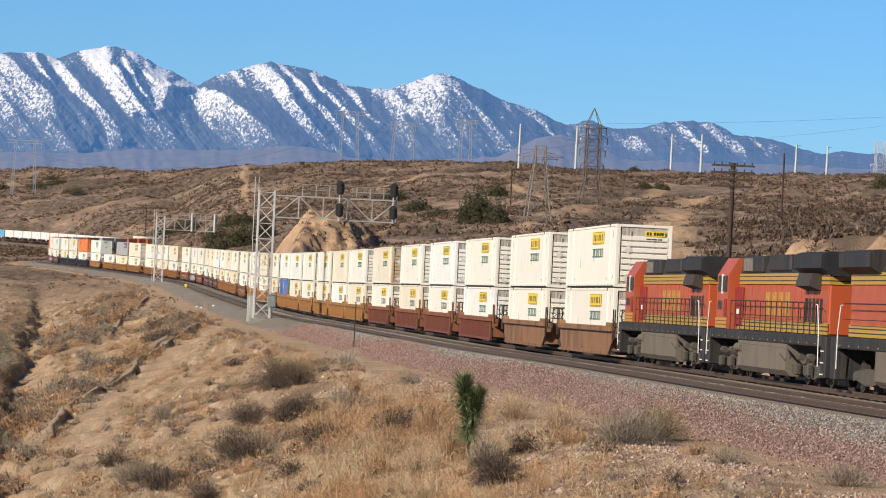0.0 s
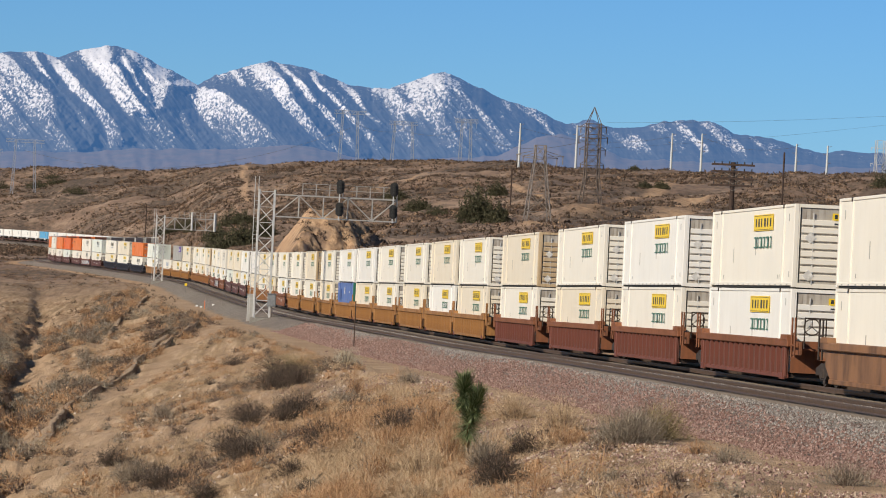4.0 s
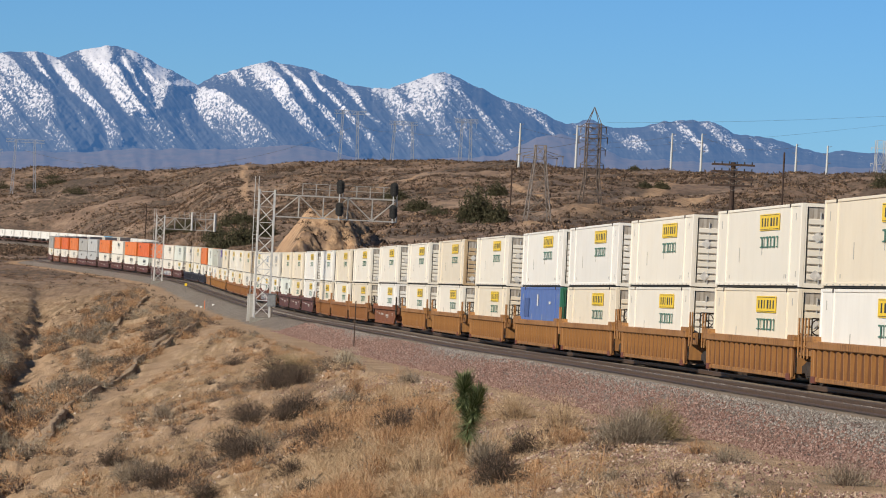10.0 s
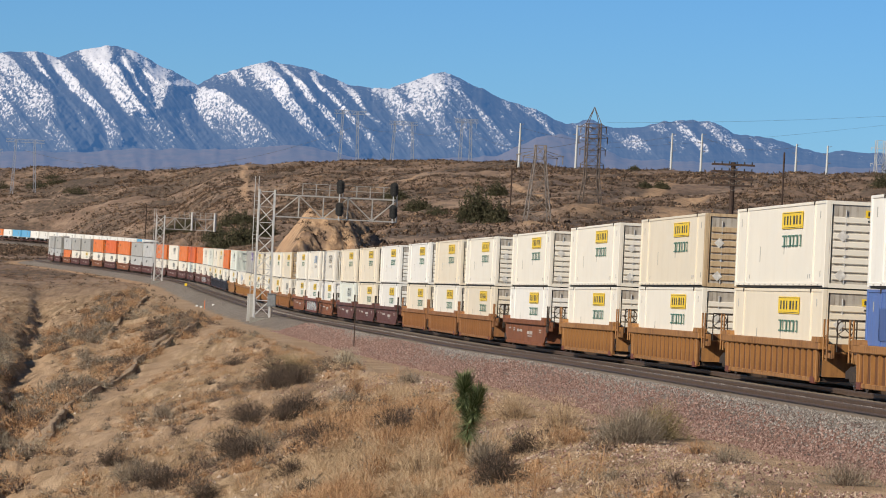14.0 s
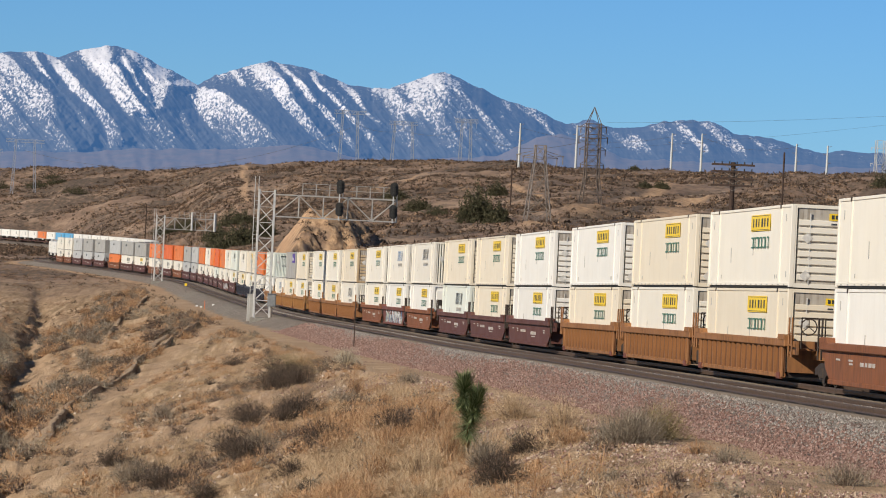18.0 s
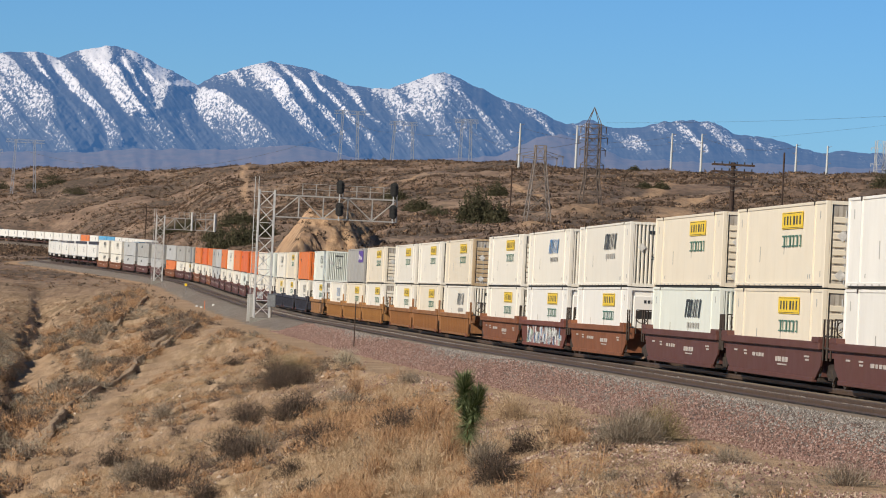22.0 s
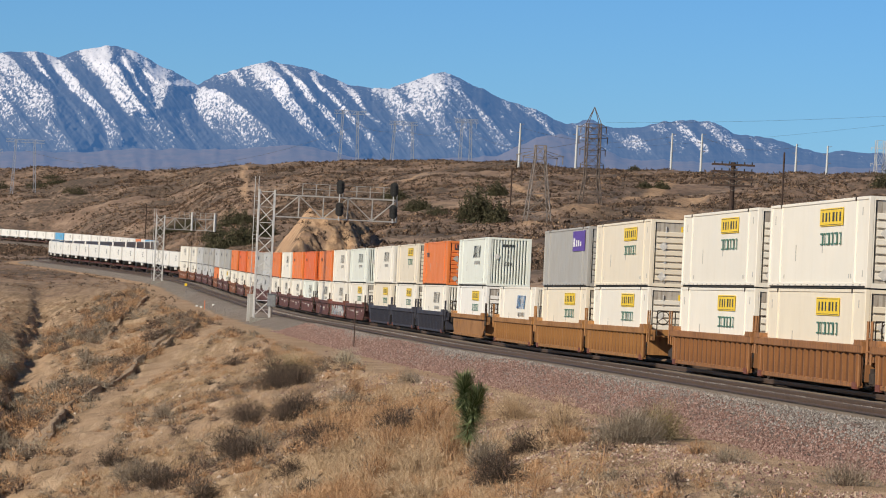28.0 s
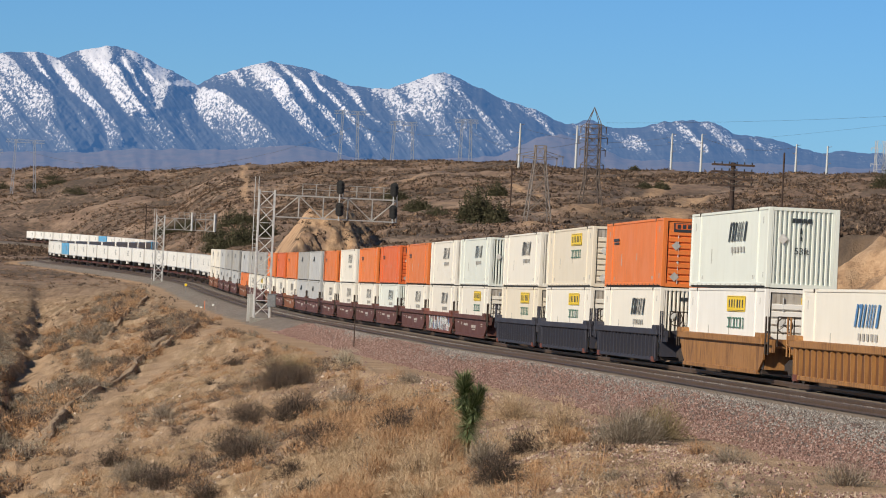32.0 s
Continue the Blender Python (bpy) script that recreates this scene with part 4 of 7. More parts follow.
        for x in (-0.62, 0.45):
            bm = bmesh.new()
            bar(bm, (x, -L + 0.0, 0.12), (x, -L + 0.0, CH - 0.3), 0.022, 6)
            for z in (0.35, 1.0, 1.7, 2.3):
                box(bm, x - 0.05, x + 0.05, -L - 0.005, -L + 0.04, z, z + 0.06)
            part("lock_rod", bm, GREY_LIGHT, base)
    else:
        bm = bmesh.new()
        n = 13
        pts = []
        for k in range(n):
            x = -CW + 0.16 + (2 * CW - 0.32) * k / n
            w = (2 * CW - 0.32) / n
            pts += [(x, 0.09), (x + w * 0.25, 0.09), (x + w * 0.4, 0.02), (x + w * 0.75, 0.02), (x + w * 0.9, 0.09)]
        pts.append((CW - 0.16, 0.09))
        a = [bm.verts.new((x, -L + y, 0.14)) for x, y in pts]
        b = [bm.verts.new((x, -L + y, CH - 0.12)) for x, y in pts]
        for i in range(len(pts) - 1):
            bm.faces.new((a[i], a[i + 1], b[i + 1], b[i]))
        part("end_corrugation", bm, end_paint, base)
    bm = bmesh.new()
    rings = []
    for y in (-L + 0.09, -L + 0.0):
        rings.append([[bm.verts.new((a * sx, y, z0 if sz < 0 else z1)) for sx, sz in ((-1, -1), (1, -1), (1, 1), (-1, 1))] for a, z0, z1 in ((CW - 0.158, 0.0, CH), (CW - 0.2, 0.15, CH - 0.12))])
    for i in range(4):
        j = (i + 1) % 4
        bm.faces.new((rings[1][0][i], rings[1][0][j], rings[1][1][j], rings[1][1][i]))
        bm.faces.new((rings[1][1][i], rings[1][1][j], rings[0][1][j], rings[0][1][i]))
        bm.faces.new((rings[1][0][j], rings[1][0][i], rings[0][0][i], rings[0][0][j]))
    part("end_frame", bm, end_paint, base)
    # lashing plates
    for x, z in ((-0.72, 1.72), (-0.75, 0.42)) if kind in ("hunt", "orange") else ((-0.75, 1.75),) if kind == "swift" else ():
        bm = bmesh.new()
        vs = [(x, z - 0.2), (x + 0.2, z), (x, z + 0.2), (x - 0.2, z)]
        lo = [bm.verts.new((a, -L - 0.035, b)) for a, b in vs]
        hi = [bm.verts.new((a, -L - 0.02, b)) for a, b in vs]
        bm.faces.new(lo)
        bm.faces.new(hi[::-1])
        for i in range(4):
            bm.faces.new((lo[i], hi[i], hi[(i + 1) % 4], lo[(i + 1) % 4]))
        part("placard", bm, PLACARD if kind != "orange" else GREY, base, "diamond placard holder")
    # markings as plain shapes
    X = -CW - 0.004
    if kind in ("hunt", "reefer"):
        part("yellow_sign", bbox(X - 0.004, X + 0.01, -4.2, -0.6, 2.02, 2.60), YELLOW, base, "yellow rectangular sign with black bars")
        bm = bmesh.new()
        for k, (a, w) in enumerate(((-3.9, 0.22), (-3.35, 0.22), (-2.9, 0.3), (-2.2, 0.18), (-1.75, 0.25), (-1.2, 0.2))):
            box(bm, X - 0.009, X - 0.003, a, a + w, 2.16, 2.46)
        for z in (2.05, 2.55):
            box(bm, X - 0.008, X - 0.003, -4.1, -0.7, z, z + 0.018)
        small("sign_lettering", bm, INK, base)
        bm = bmesh.new()
        for a, w, h in ((-4.0, 0.25, 0.40), (-3.45, 0.5, 0.40), (-2.75, 0.35, 0.40), (-2.2, 0.5, 0.40), (-1.5, 0.2, 0.40), (-1.15, 0.4, 0.40)):
            box(bm, X - 0.004, X + 0.01, a, a + w, 1.40, 1.45)
            box(bm, X - 0.004, X + 0.01, a, a + w * 0.3, 1.45, 1.40 + h)
            box(bm, X - 0.004, X + 0.01, a + w * 0.3, a + w, 1.74, 1.40 + h)
        small("number_bar", bm, GREEN_INK, base)
    if kind == "hunt":
        part("end_sign", bbox(0.02, 0.95, -L - 0.034, -L - 0.02, 2.36, 2.60), YELLOW, base, "small yellow sign with black bars")
        bm = bmesh.new()
        for a, w in ((0.10, 0.1), (0.24, 0.08), (0.42, 0.1), (0.55, 0.1), (0.68, 0.1), (0.8, 0.08)):
            box(bm, a, a + w, -L - 0.04, -L - 0.032, 2.41, 2.55)
        for a, w in ((0.1, 0.2), (0.33, 0.25), (0.62, 0.2)):
            box(bm, a, a + w, -L - 0.026, -L - 0.018, 2.2, 2.26)
        small("end_lettering", bm, INK, base)
    if kind in ("swift", "swift_blue"):
        bm = bmesh.new()
        for k, (a, w, bar_z) in enumerate(((-3.6, 0.3, None), (-2.9, 0.16, None), (-2.5, 0.16, None), (-2.1, 0.16, None), (-1.6, 0.24, None), (-1.1, 0.26, 2.3), (-0.5, 0.26, None))):
            vs = [bm.verts.new((X - 0.004, p, q)) for p, q in ((a, 1.70), (a + w, 1.70), (a + w - 0.38, 2.42), (a - 0.38, 2.42))]
            bm.faces.new(vs)
            if bar_z:
                vs = [bm.verts.new((X - 0.005, p, q)) for p, q in ((a - 0.3, bar_z), (a + 0.2, bar_z), (a + 0.14, bar_z + 0.12), (a - 0.36, bar_z + 0.12))]
                bm.faces.new(vs)
        small("name_lettering", bm, BLUE_INK if kind == "swift_blue" else INK, base, "slanting name as bars")
        bm = bmesh.new()
        for a in (-3.6, -3.0, -2.4, -1.8, -1.2):
            box(bm, X - 0.004, X + 0.01, a, a + 0.3, 1.28, 1.5)
        small("number_bar", bm, GREY, base)
        bm = bmesh.new()
        for a, w in ((0.02, 0.11), (0.16, 0.17), (0.36, 0.05), (0.44, 0.12), (0.6, 0.13)):
            box(bm, a - 0.45, a + w - 0.45, -L + 0.0, -L + 0.018, 2.34, 2.5)
        box(bm, -0.12, -0.06, -L, -L + 0.018, 1.95, 2.16)
        box(bm, -0.1, -0.05, -L, -L + 0.018, 1.7, 1.86)
        small("end_lettering", bm, INK, base)
        cu = bpy.data.curves.new("size_mark", 'FONT')
        cu.body, cu.size, cu.extrude = "53ft", 0.34, 0.004
        tx = new("size_mark", cu)
        me = bpy.data.meshes.new_from_object(tx)
        bpy.data.objects.remove(tx)
        me.materials.clear()
        me.materials.append(INK)
        tm = new("size_mark", me)
        tm.parent = base
        tm.matrix_basis = Matrix.Translation((-0.32, -L + 0.008, 1.22)) @ Matrix.Rotation(math.pi / 2, 4, 'X')
    if kind == "orange":
        bm = bmesh.new()
        box(bm, X - 0.004, X + 0.01, 4.2, 5.8, 2.04, 2.16)
        box(bm, X - 0.004, X + 0.01, 4.2, 5.6, 1.90, 1.99)
        small("name_lettering", bm, INK, base)
        part("end_sign", bbox(-0.85, 0.95, -L - 0.034, -L - 0.02, 2.30, 2.68), INK, base, "black lettering panel")
        part("end_sign_face", bbox(-0.78, 0.88, -L - 0.036, -L - 0.03, 2.42, 2.65), ORANGE_RED, base)
        bm = bmesh.new()
        for k in range(7):
            box(bm, -0.7 + 0.22 * k, -0.55 + 0.22 * k, -L - 0.042, -L - 0.034, 2.45, 2.62)
        small("end_lettering", bm, INK, base)
    if kind == "grey":
        bm = bbox(X - 0.004, X + 0.01, -6.9, -2.7, 1.72, 2.70)
        part("purple_sign", bm, PURPLE, base, "purple rectangular sign")
        bm = bmesh.new()
        for a, w, h in ((-3.5, 0.55, 0.42), (-4.3, 0.4, 0.3), (-5.0, 0.4, 0.3), (-5.7, 0.4, 0.22)):
            box(bm, X - 0.009, X - 0.003, a, a + w, 1.95, 1.95 + h)
        small("sign_lettering", bm, WHITE_INK, base)
    if kind == "small_mark":
        bm = bmesh.new()
        box(bm, X - 0.004, X + 0.01, 1.0, 2.2, 1.9, 2.35)
        box(bm, X - 0.004, X + 0.01, 2.3, 3.0, 1.9, 2.1)
        small("name_lettering", bm, INK, base)
    if kind == "blue":
        bm = bmesh.new()
        for a, b, z0, z1 in ((2.2, 6.4, 0.35, 0.85), (3.0, 5.2, 0.85, 1.05), (6.6, 8.4, 1.3, 2.3)):
            box(bm, X + 0.0, X + 0.008, a - 2.2, b - 2.2, z0, z1)
        small("repainted_patch", bm, PATCH_BLUE, base, "darker blue repainted patches")
        bm = bmesh.new()
        box(bm, X - 0.004, X + 0.01, 0.6, 1.0, 1.9, 2.5)
        box(bm, X - 0.004, X + 0.01, -4.4, -3.8, 2.0, 2.14)
        small("white_mark", bm, WHITE_INK, base)
    return base


LABELS = {
    "hunt0": "white steel container with yellow sign and ribbed doors",
    "hunt1": "cream steel container with yellow sign and ribbed doors",
    "hunt2": "clean white steel container with yellow sign and ribbed doors",
    "swift0": "white steel container with dark slanting name bars and corrugated end",
    "swift2": "pale mint-white steel container with dark slanting name bars and corrugated end",
    "reefer": "cool-white steel container with yellow sign and cooling unit",
    "hunt3": "white steel container with yellow sign and rust-stained doors",
    "swift_blue": "white steel container with slanting blue name bars",
    "orange": "orange steel container with ribbed doors and black sign",
    "orange2": "red-orange steel container with ribbed doors and black sign",
    "grey": "grey steel container with purple sign and ribbed doors",
    "grey2": "plain grey steel container with small dark mark",
    "grey3": "light grey steel container with small dark mark",
    "blue": "blue steel container with repainted patches and green end",
    "plain0": "plain white steel container with corrugated side",
}


def make_container(key):
    p, kind = {"hunt0": (WHITE[0], "hunt"), "hunt1": (WHITE[1], "hunt"), "hunt2": (WHITE[2], "hunt"), "hunt3": (WHITE[1], "hunt"), "reefer": (WHITE[2], "reefer"), "swift_blue": (WHITE[0], "swift_blue"), "swift0": (WHITE[0], "swift"), "swift2": (WHITE[3], "swift"),
               "orange": (ORANGE, "orange"), "orange2": (ORANGE_RED, "orange"), "grey": (GREY, "grey"), "grey2": (GREY, "small_mark"),
               "grey3": (GREY_LIGHT, "small_mark"), "blue": (BLUE, "blue"), "plain0": (WHITE[2], "corrugated_side")}[key]
    return container(p, kind, LABELS[key], GREEN if key == "blue" else RUST_END if key == "hunt3" else None)


WELLS = {
    "tan_smooth": (WELL_TAN, WELL_TAN, False, "tan steel well car with smooth tapered sides", True, None),
    "tan_ribbed": (WELL_TAN, WELL_TAN, True, "tan steel well car with ribbed sides", False, None),
    "red_ribbed": (WELL_RED, WELL_RUST, True, "dark red steel well car with ribbed sides", False, None),
    "rust_ribbed": (WELL_ORANGE_RUST, WELL_ORANGE_RUST, True, "rusty brown steel well car with ribbed sides", False, None),
    "maroon": (WELL_MAROON, WELL_MAROON, False, "maroon steel well car with faded white lettering bars", True, "bars"),
    "rust_smooth": (WELL_RUST, WELL_RUST, False, "rusty steel well car with smooth tapered sides", True, "bars"),
    "brown_smooth": (WELL_BROWN, WELL_BROWN, False, "bare brown weathered well car with tapered sides", True, None),
    "sprayed": (WELL_RED, WELL_RED, False, "dark red well car covered in sprayed paint", True, "spray"),
    "navy_ribbed": (WELL_NAVY, WELL_NAVY, True, "dark navy steel well car with ribbed sides", False, None),
}

# well car, upper and lower load, and distance along the train, from the front
CONSIST = """
brown_smooth hunt0 hunt0 61.6|brown_smooth hunt0 hunt0 85.0|red_ribbed hunt0 hunt2 108.4|red_ribbed hunt2 hunt0 131.0|red_ribbed hunt0 hunt1 153.2|red_ribbed hunt3 hunt0 176.9
tan_ribbed hunt0 hunt1 199.9|tan_ribbed hunt1 hunt2 218.3|tan_ribbed hunt0 hunt1 238.2|tan_ribbed hunt0 hunt0 260.0|tan_ribbed hunt2 hunt1 279.8|tan_ribbed hunt2 blue 298.5
tan_ribbed hunt0 hunt1 321.3|tan_ribbed hunt3 hunt0 344.3|tan_ribbed hunt0 hunt0 366.7|rust_smooth hunt0 hunt2 390.5|rust_ribbed hunt0 hunt1 414.3|rust_ribbed hunt1 hunt0 433.6|rust_ribbed hunt2 hunt1 453.5
maroon hunt2 hunt2 476.2|maroon hunt1 hunt1 495.7|maroon hunt1 swift2 514.8|rust_smooth swift0 reefer 537.9|sprayed swift_blue reefer 557.5|rust_smooth hunt0 hunt0 576.4
rust_ribbed hunt3 swift0 601.0|rust_ribbed hunt0 hunt1 620.0|rust_ribbed hunt0 hunt0 638.5|tan_ribbed hunt1 hunt0 663.0|tan_ribbed grey hunt1 681.8|tan_ribbed none swift_blue 700.9
tan_smooth swift2 hunt2 723.7|navy_ribbed orange swift0 746.9|navy_ribbed hunt1 hunt0 767.5|navy_ribbed swift0 hunt1 786.8
maroon swift2 hunt0 810.0|sprayed swift0 swift0 828.9|maroon orange swift0 847.3|maroon orange2 swift2 869.0|maroon orange swift0 888.2|maroon swift0 swift0 907.6|maroon orange swift0 928.3|maroon grey3 grey3 948.6|maroon grey2 grey3 966.0
rust_smooth orange swift0 985.0|maroon orange2 swift0 1005.0|rust_smooth orange swift0 1026.0|maroon grey2 hunt0 1048.0|maroon grey2 swift0 1067.0|rust_smooth grey3 orange 1086.0
maroon grey2 grey3 1110.0|maroon grey2 grey3 1131.0|maroon grey3 grey3 1151.0|rust_smooth swift0 swift0 1171.0|rust_smooth swift0 swift0 1191.0
"""
FLOOR = 0.36
for k, row in enumerate(w for w in CONSIST.replace("\n", "|").split("|") if w.strip()):
    well, top, low, s = row.split()
    s = float(s)
    paint, chord, ribbed, label, cut, marks = WELLS[well]
    car = again("well" + well, lambda: well_car(paint, chord, ribbed, label, False, cut, marks))
    moving(car, s, 8.5)
    moving(again(low, lambda: make_container(low)), s, 8.5, Matrix.Translation((0, 0, FLOOR)))
    if top != "none":
        moving(again(top, lambda: make_container(top)), s, 8.5, Matrix.Translation((0, 0, FLOOR + CH + 0.05)))


# ---- trailers on spine cars ----
def spine_car():
    base = tagged(new("spine_car"), "dark rusty spine car for road trailers", "rail car", "spine cars of the train")
    part("spine", bbox(-0.3, 0.3, -9.0, 9.0, 0.75, 1.15, 0.03), WELL_MAROON, base)
    for y in (-4.5, 6.2):
        part("platform", bbox(-1.35, 1.35, y - 1.1, y + 1.1, 1.05, 1.17, 0.02), WELL_MAROON, base)
    part("hitch", bbox(-0.4, 0.4, -6.6, -6.0, 1.1, 1.45, 0.05), STEEL_DARK, base)
    truck(base, 9.0)
    return base


def trailer(paint, label):
    base = tagged(new("road_trailer"), label, "trailer", "trailers of the train")
    part("body", bbox(-1.3, 1.3, -8.0, 8.0, 1.0, 3.75, 0.03), paint, base)
    for x in (-1,):
        c = part("bottom_rail", bbox(-0.03, 0.03, -8.0, 8.0, 0.88, 1.06, 0.01), GREY_LIGHT, base)
        c.matrix_basis = Matrix.Translation((x * 1.29, 0, 0))
        part("landing_leg", bbox(x * 0.9 - 0.07, x * 0.9 + 0.07, -4.1, -3.9, 0.12, 0.95), STEEL_DARK, base)
    part("bogie", bbox(-0.5, 0.5, 4.8, 7.6, 0.6, 0.95), STEEL_DARK, base)
    tyre = None
    for y in (5.4, 6.7):
        for x in (-1.0,):
            if tyre is None:
                bm = bmesh.new()
                bar(bm, (-0.28, 0, 0), (2.28, 0, 0), 0.5, 18)
                tyre = part("tyre", bm, SEAL, base)
                tyre.matrix_basis = Matrix.Translation((x, y, 0.5))
            else:
                share(tyre, base, Matrix.Translation((x, y, 0.5)))
    bm = bmesh.new()
    for k in range(1, 12):
        y = -8 + 16 * k / 12
        box(bm, -1.306, -1.295, y - 0.02, y + 0.02, 1.06, 3.7)
    small("panel_seam", bm, GREY_LIGHT, base)
    bm = bmesh.new()
    for a, w, z in ((-4.6, 1.5, 2.85), (-4.2, 1.5, 2.45), (-4.6, 1.5, 2.05)):
        box(bm, -1.312, -1.3, a, a + w, z, z + 0.26)
    small("name_lettering", bm, CABINET, base, "dark slanting name as bars")
    part("side_box", bbox(-1.28, -0.9, -2.6, -1.2, 0.35, 0.86, 0.03), WHITE[2], base, "white tool box under the floor")
    return base


for k in range(51):
    s = 1211.0 + 18.2 * k
    kind = "trailer_blue" if k in (15, 29, 30, 42) else "trailer_orange" if k == 32 else "trailer_white"
    moving(again("spine", spine_car), s, 8.0)
    paint, label = {"trailer_blue": (SKY_BLUE, "light blue road trailer on a spine car"), "trailer_orange": (ORANGE, "orange road trailer on a spine car"),
                    "trailer_white": (WHITE[2], "white road trailer on a spine car")}[kind]
    moving(again(kind, lambda: trailer(paint, label)), s, 8.0, Matrix.Translation((0, 0, 1.17)))
# ---- locomotives ----
LOCO_ORANGE = painted("locomotive_orange", (0.43, 0.078, 0.026), amount=0.45, rough=0.4)
LOCO_RED = plain("door_red", (0.25, 0.018, 0.012), 0.5)
LOCO_BLACK = painted("locomotive_black", (0.016, 0.016, 0.017), (0.075, 0.062, 0.05), 0.6, 0.6)
LOCO_GRIME = painted("grimy_intake", (0.05, 0.04, 0.034), (0.025, 0.02, 0.018), 0.5, 0.7)
LOCO_YELLOW = plain("locomotive_yellow", (0.42, 0.245, 0.04), 0.45, spread=0.12)
TANK_GREY = painted("dusty_tank", (0.155, 0.128, 0.10), (0.07, 0.06, 0.05), 0.6, 0.7, fine_run=False)
TRUCK_TAN = painted("dusty_truck", (0.085, 0.07, 0.055), (0.03, 0.045, 0.04), 0.7, 0.8)
GLASS = Nodes("dark_window_glass", 0.08).done((0.015, 0.02, 0.022))
RAIL_WHITE = plain("white_handrail", (0.7, 0.7, 0.68), 0.5)


def locomotive(label):
    """Six-axle diesel; the cab is at +y, the radiators at -y."""
    base = tagged(new("locomotive"), label, "locomotive", "locomotives of the train")
    part("frame", bbox(-1.5, 1.5, -10.4, 10.4, 1.36, 1.74, 0.03), LOCO_BLACK, base)
    for x in (-1.53, 1.53):
        for z0, z1, m in ((1.76, 1.86, LOCO_YELLOW), (1.90, 2.0, LOCO_YELLOW), (2.04, 2.14, LOCO_YELLOW), (1.86, 1.90, LOCO_BLACK), (2.0, 2.04, LOCO_BLACK)):
            part("stripe", bbox(x * 0.78 - 0.012, x * 0.78 + 0.012, -9.9, 6.3, z0, z1), m, base)
        bm = bmesh.new()
        for k in range(15):
            y = -9.6 + 19.2 * k / 14
            box(bm, x - 0.01, x + 0.01, y - 0.05, y + 0.05, 1.44, 1.48)
        part("reflector", bm, LOCO_YELLOW, base)["kind"] = "stuff"
    # long hood
    part("hood", bbox(-1.17, 1.17, -9.9, 6.3, 1.74, 3.42, 0.05), LOCO_ORANGE, base)
    for z0, z1, m in ((3.42, 3.52, LOCO_YELLOW), (3.52, 3.56, LOCO_BLACK), (3.56, 3.68, LOCO_YELLOW), (3.68, 3.71, LOCO_BLACK), (3.71, 3.80, LOCO_YELLOW)):
        part("hood_band", bbox(-1.19, 1.19, -9.92, 6.3, z0, z1), m, base)
    bm = bmesh.new()
    prism(bm, [(-1.15, 3.8), (1.15, 3.8), (1.05, 4.2), (0.8, 4.36), (-0.8, 4.36), (-1.05, 4.2)], -9.6, 6.3)
    part("hood_roof", bm, LOCO_BLACK, base)
    bm = bmesh.new()
    prism(bm, [(-1.1, 3.7), (1.1, 3.7), (1.56, 3.95), (1.56, 4.4), (1.3, 4.5), (-1.3, 4.5), (-1.56, 4.4), (-1.56, 3.95)], -10.2, -5.6)
    part("radiator", bm, LOCO_BLACK, base)
    part("exhaust_housing", bbox(-1.22, 1.22, -3.2, 0.6, 3.85, 4.46, 0.08), LOCO_BLACK, base)
    part("brake_grid", bbox(-1.26, 1.26, 1.6, 5.4, 3.82, 4.44, 0.06), LOCO_BLACK, base)
    for k in range(6):
        part("grid_slat", bbox(-1.29, -1.25, 3.4 + 0.3 * k, 3.58 + 0.3 * k, 3.9, 4.36), STEEL_DULL, base)
    bm = bmesh.new()
    prism(bm, [(-1.62, 3.35), (-1.17, 3.2), (-1.17, 3.78), (-1.5, 3.78)], -8.6, -6.3)
    part("radiator_intake", bm, LOCO_GRIME, base)
    for k in range(13):
        y = -9.3 + 1.13 * k
        part("hood_door", bbox(-1.19, -1.165, y - 0.48, y + 0.48, 2.2, 3.36, 0.01), LOCO_ORANGE, base)
    for k in range(5):
        part("vent", bbox(-1.205, -1.18, -8.9 + 0.62 * k, -8.55 + 0.62 * k, 2.1, 2.95), LOCO_BLACK, base)
    for a, w in ((-3.4, 0.9), (-2.2, 0.9), (-1.0, 0.9), (0.2, 0.9)):
        bm = bmesh.new()
        box(bm, -1.21, -1.186, a, a + 0.3, 2.3, 3.15)
        box(bm, -1.21, -1.186, a + 0.5, a + 0.72, 2.3, 3.15)
        box(bm, -1.21, -1.186, a + 0.3, a + 0.5, 2.9, 3.0)
        part("letter_bar", bm, LOCO_YELLOW, base)["kind"] = "stuff"
    # cab, nose and the red doorway behind the cab
    bm = bmesh.new()
    prism(bm, [(-1.5, 1.74), (1.5, 1.74), (1.5, 3.75), (1.12, 4.4), (-1.12, 4.4), (-1.5, 3.75)], 6.9, 9.2)
    part("cab", bm, LOCO_ORANGE, base)
    bm = bmesh.new()
    prism(bm, [(-1.25, 1.74), (1.25, 1.74), (1.25, 3.3), (1.0, 3.45), (-1.0, 3.45), (-1.25, 3.3)], 9.2, 10.3)
    part("nose", bm, LOCO_ORANGE, base)
    for k, z in enumerate((1.76, 1.90, 2.04)):
        part("stripe", bbox(-1.53, -1.49, 6.9, 9.2, z, z + 0.1), LOCO_YELLOW, base)
        part("stripe", bbox(-1.28, -1.24, 9.2, 10.3, z, z + 0.1), LOCO_YELLOW, base)
    part("side_window", bbox(-1.53, -1.46, 7.1, 7.95, 3.1, 3.72, 0.02), GLASS, base)
    part("side_window", bbox(-1.53, -1.46, 8.1, 8.85, 3.1, 3.72, 0.02), GLASS, base)
    part("window_post", bbox(-1.545, -1.47, 7.97, 8.08, 3.05, 3.78), RAIL_WHITE, base)
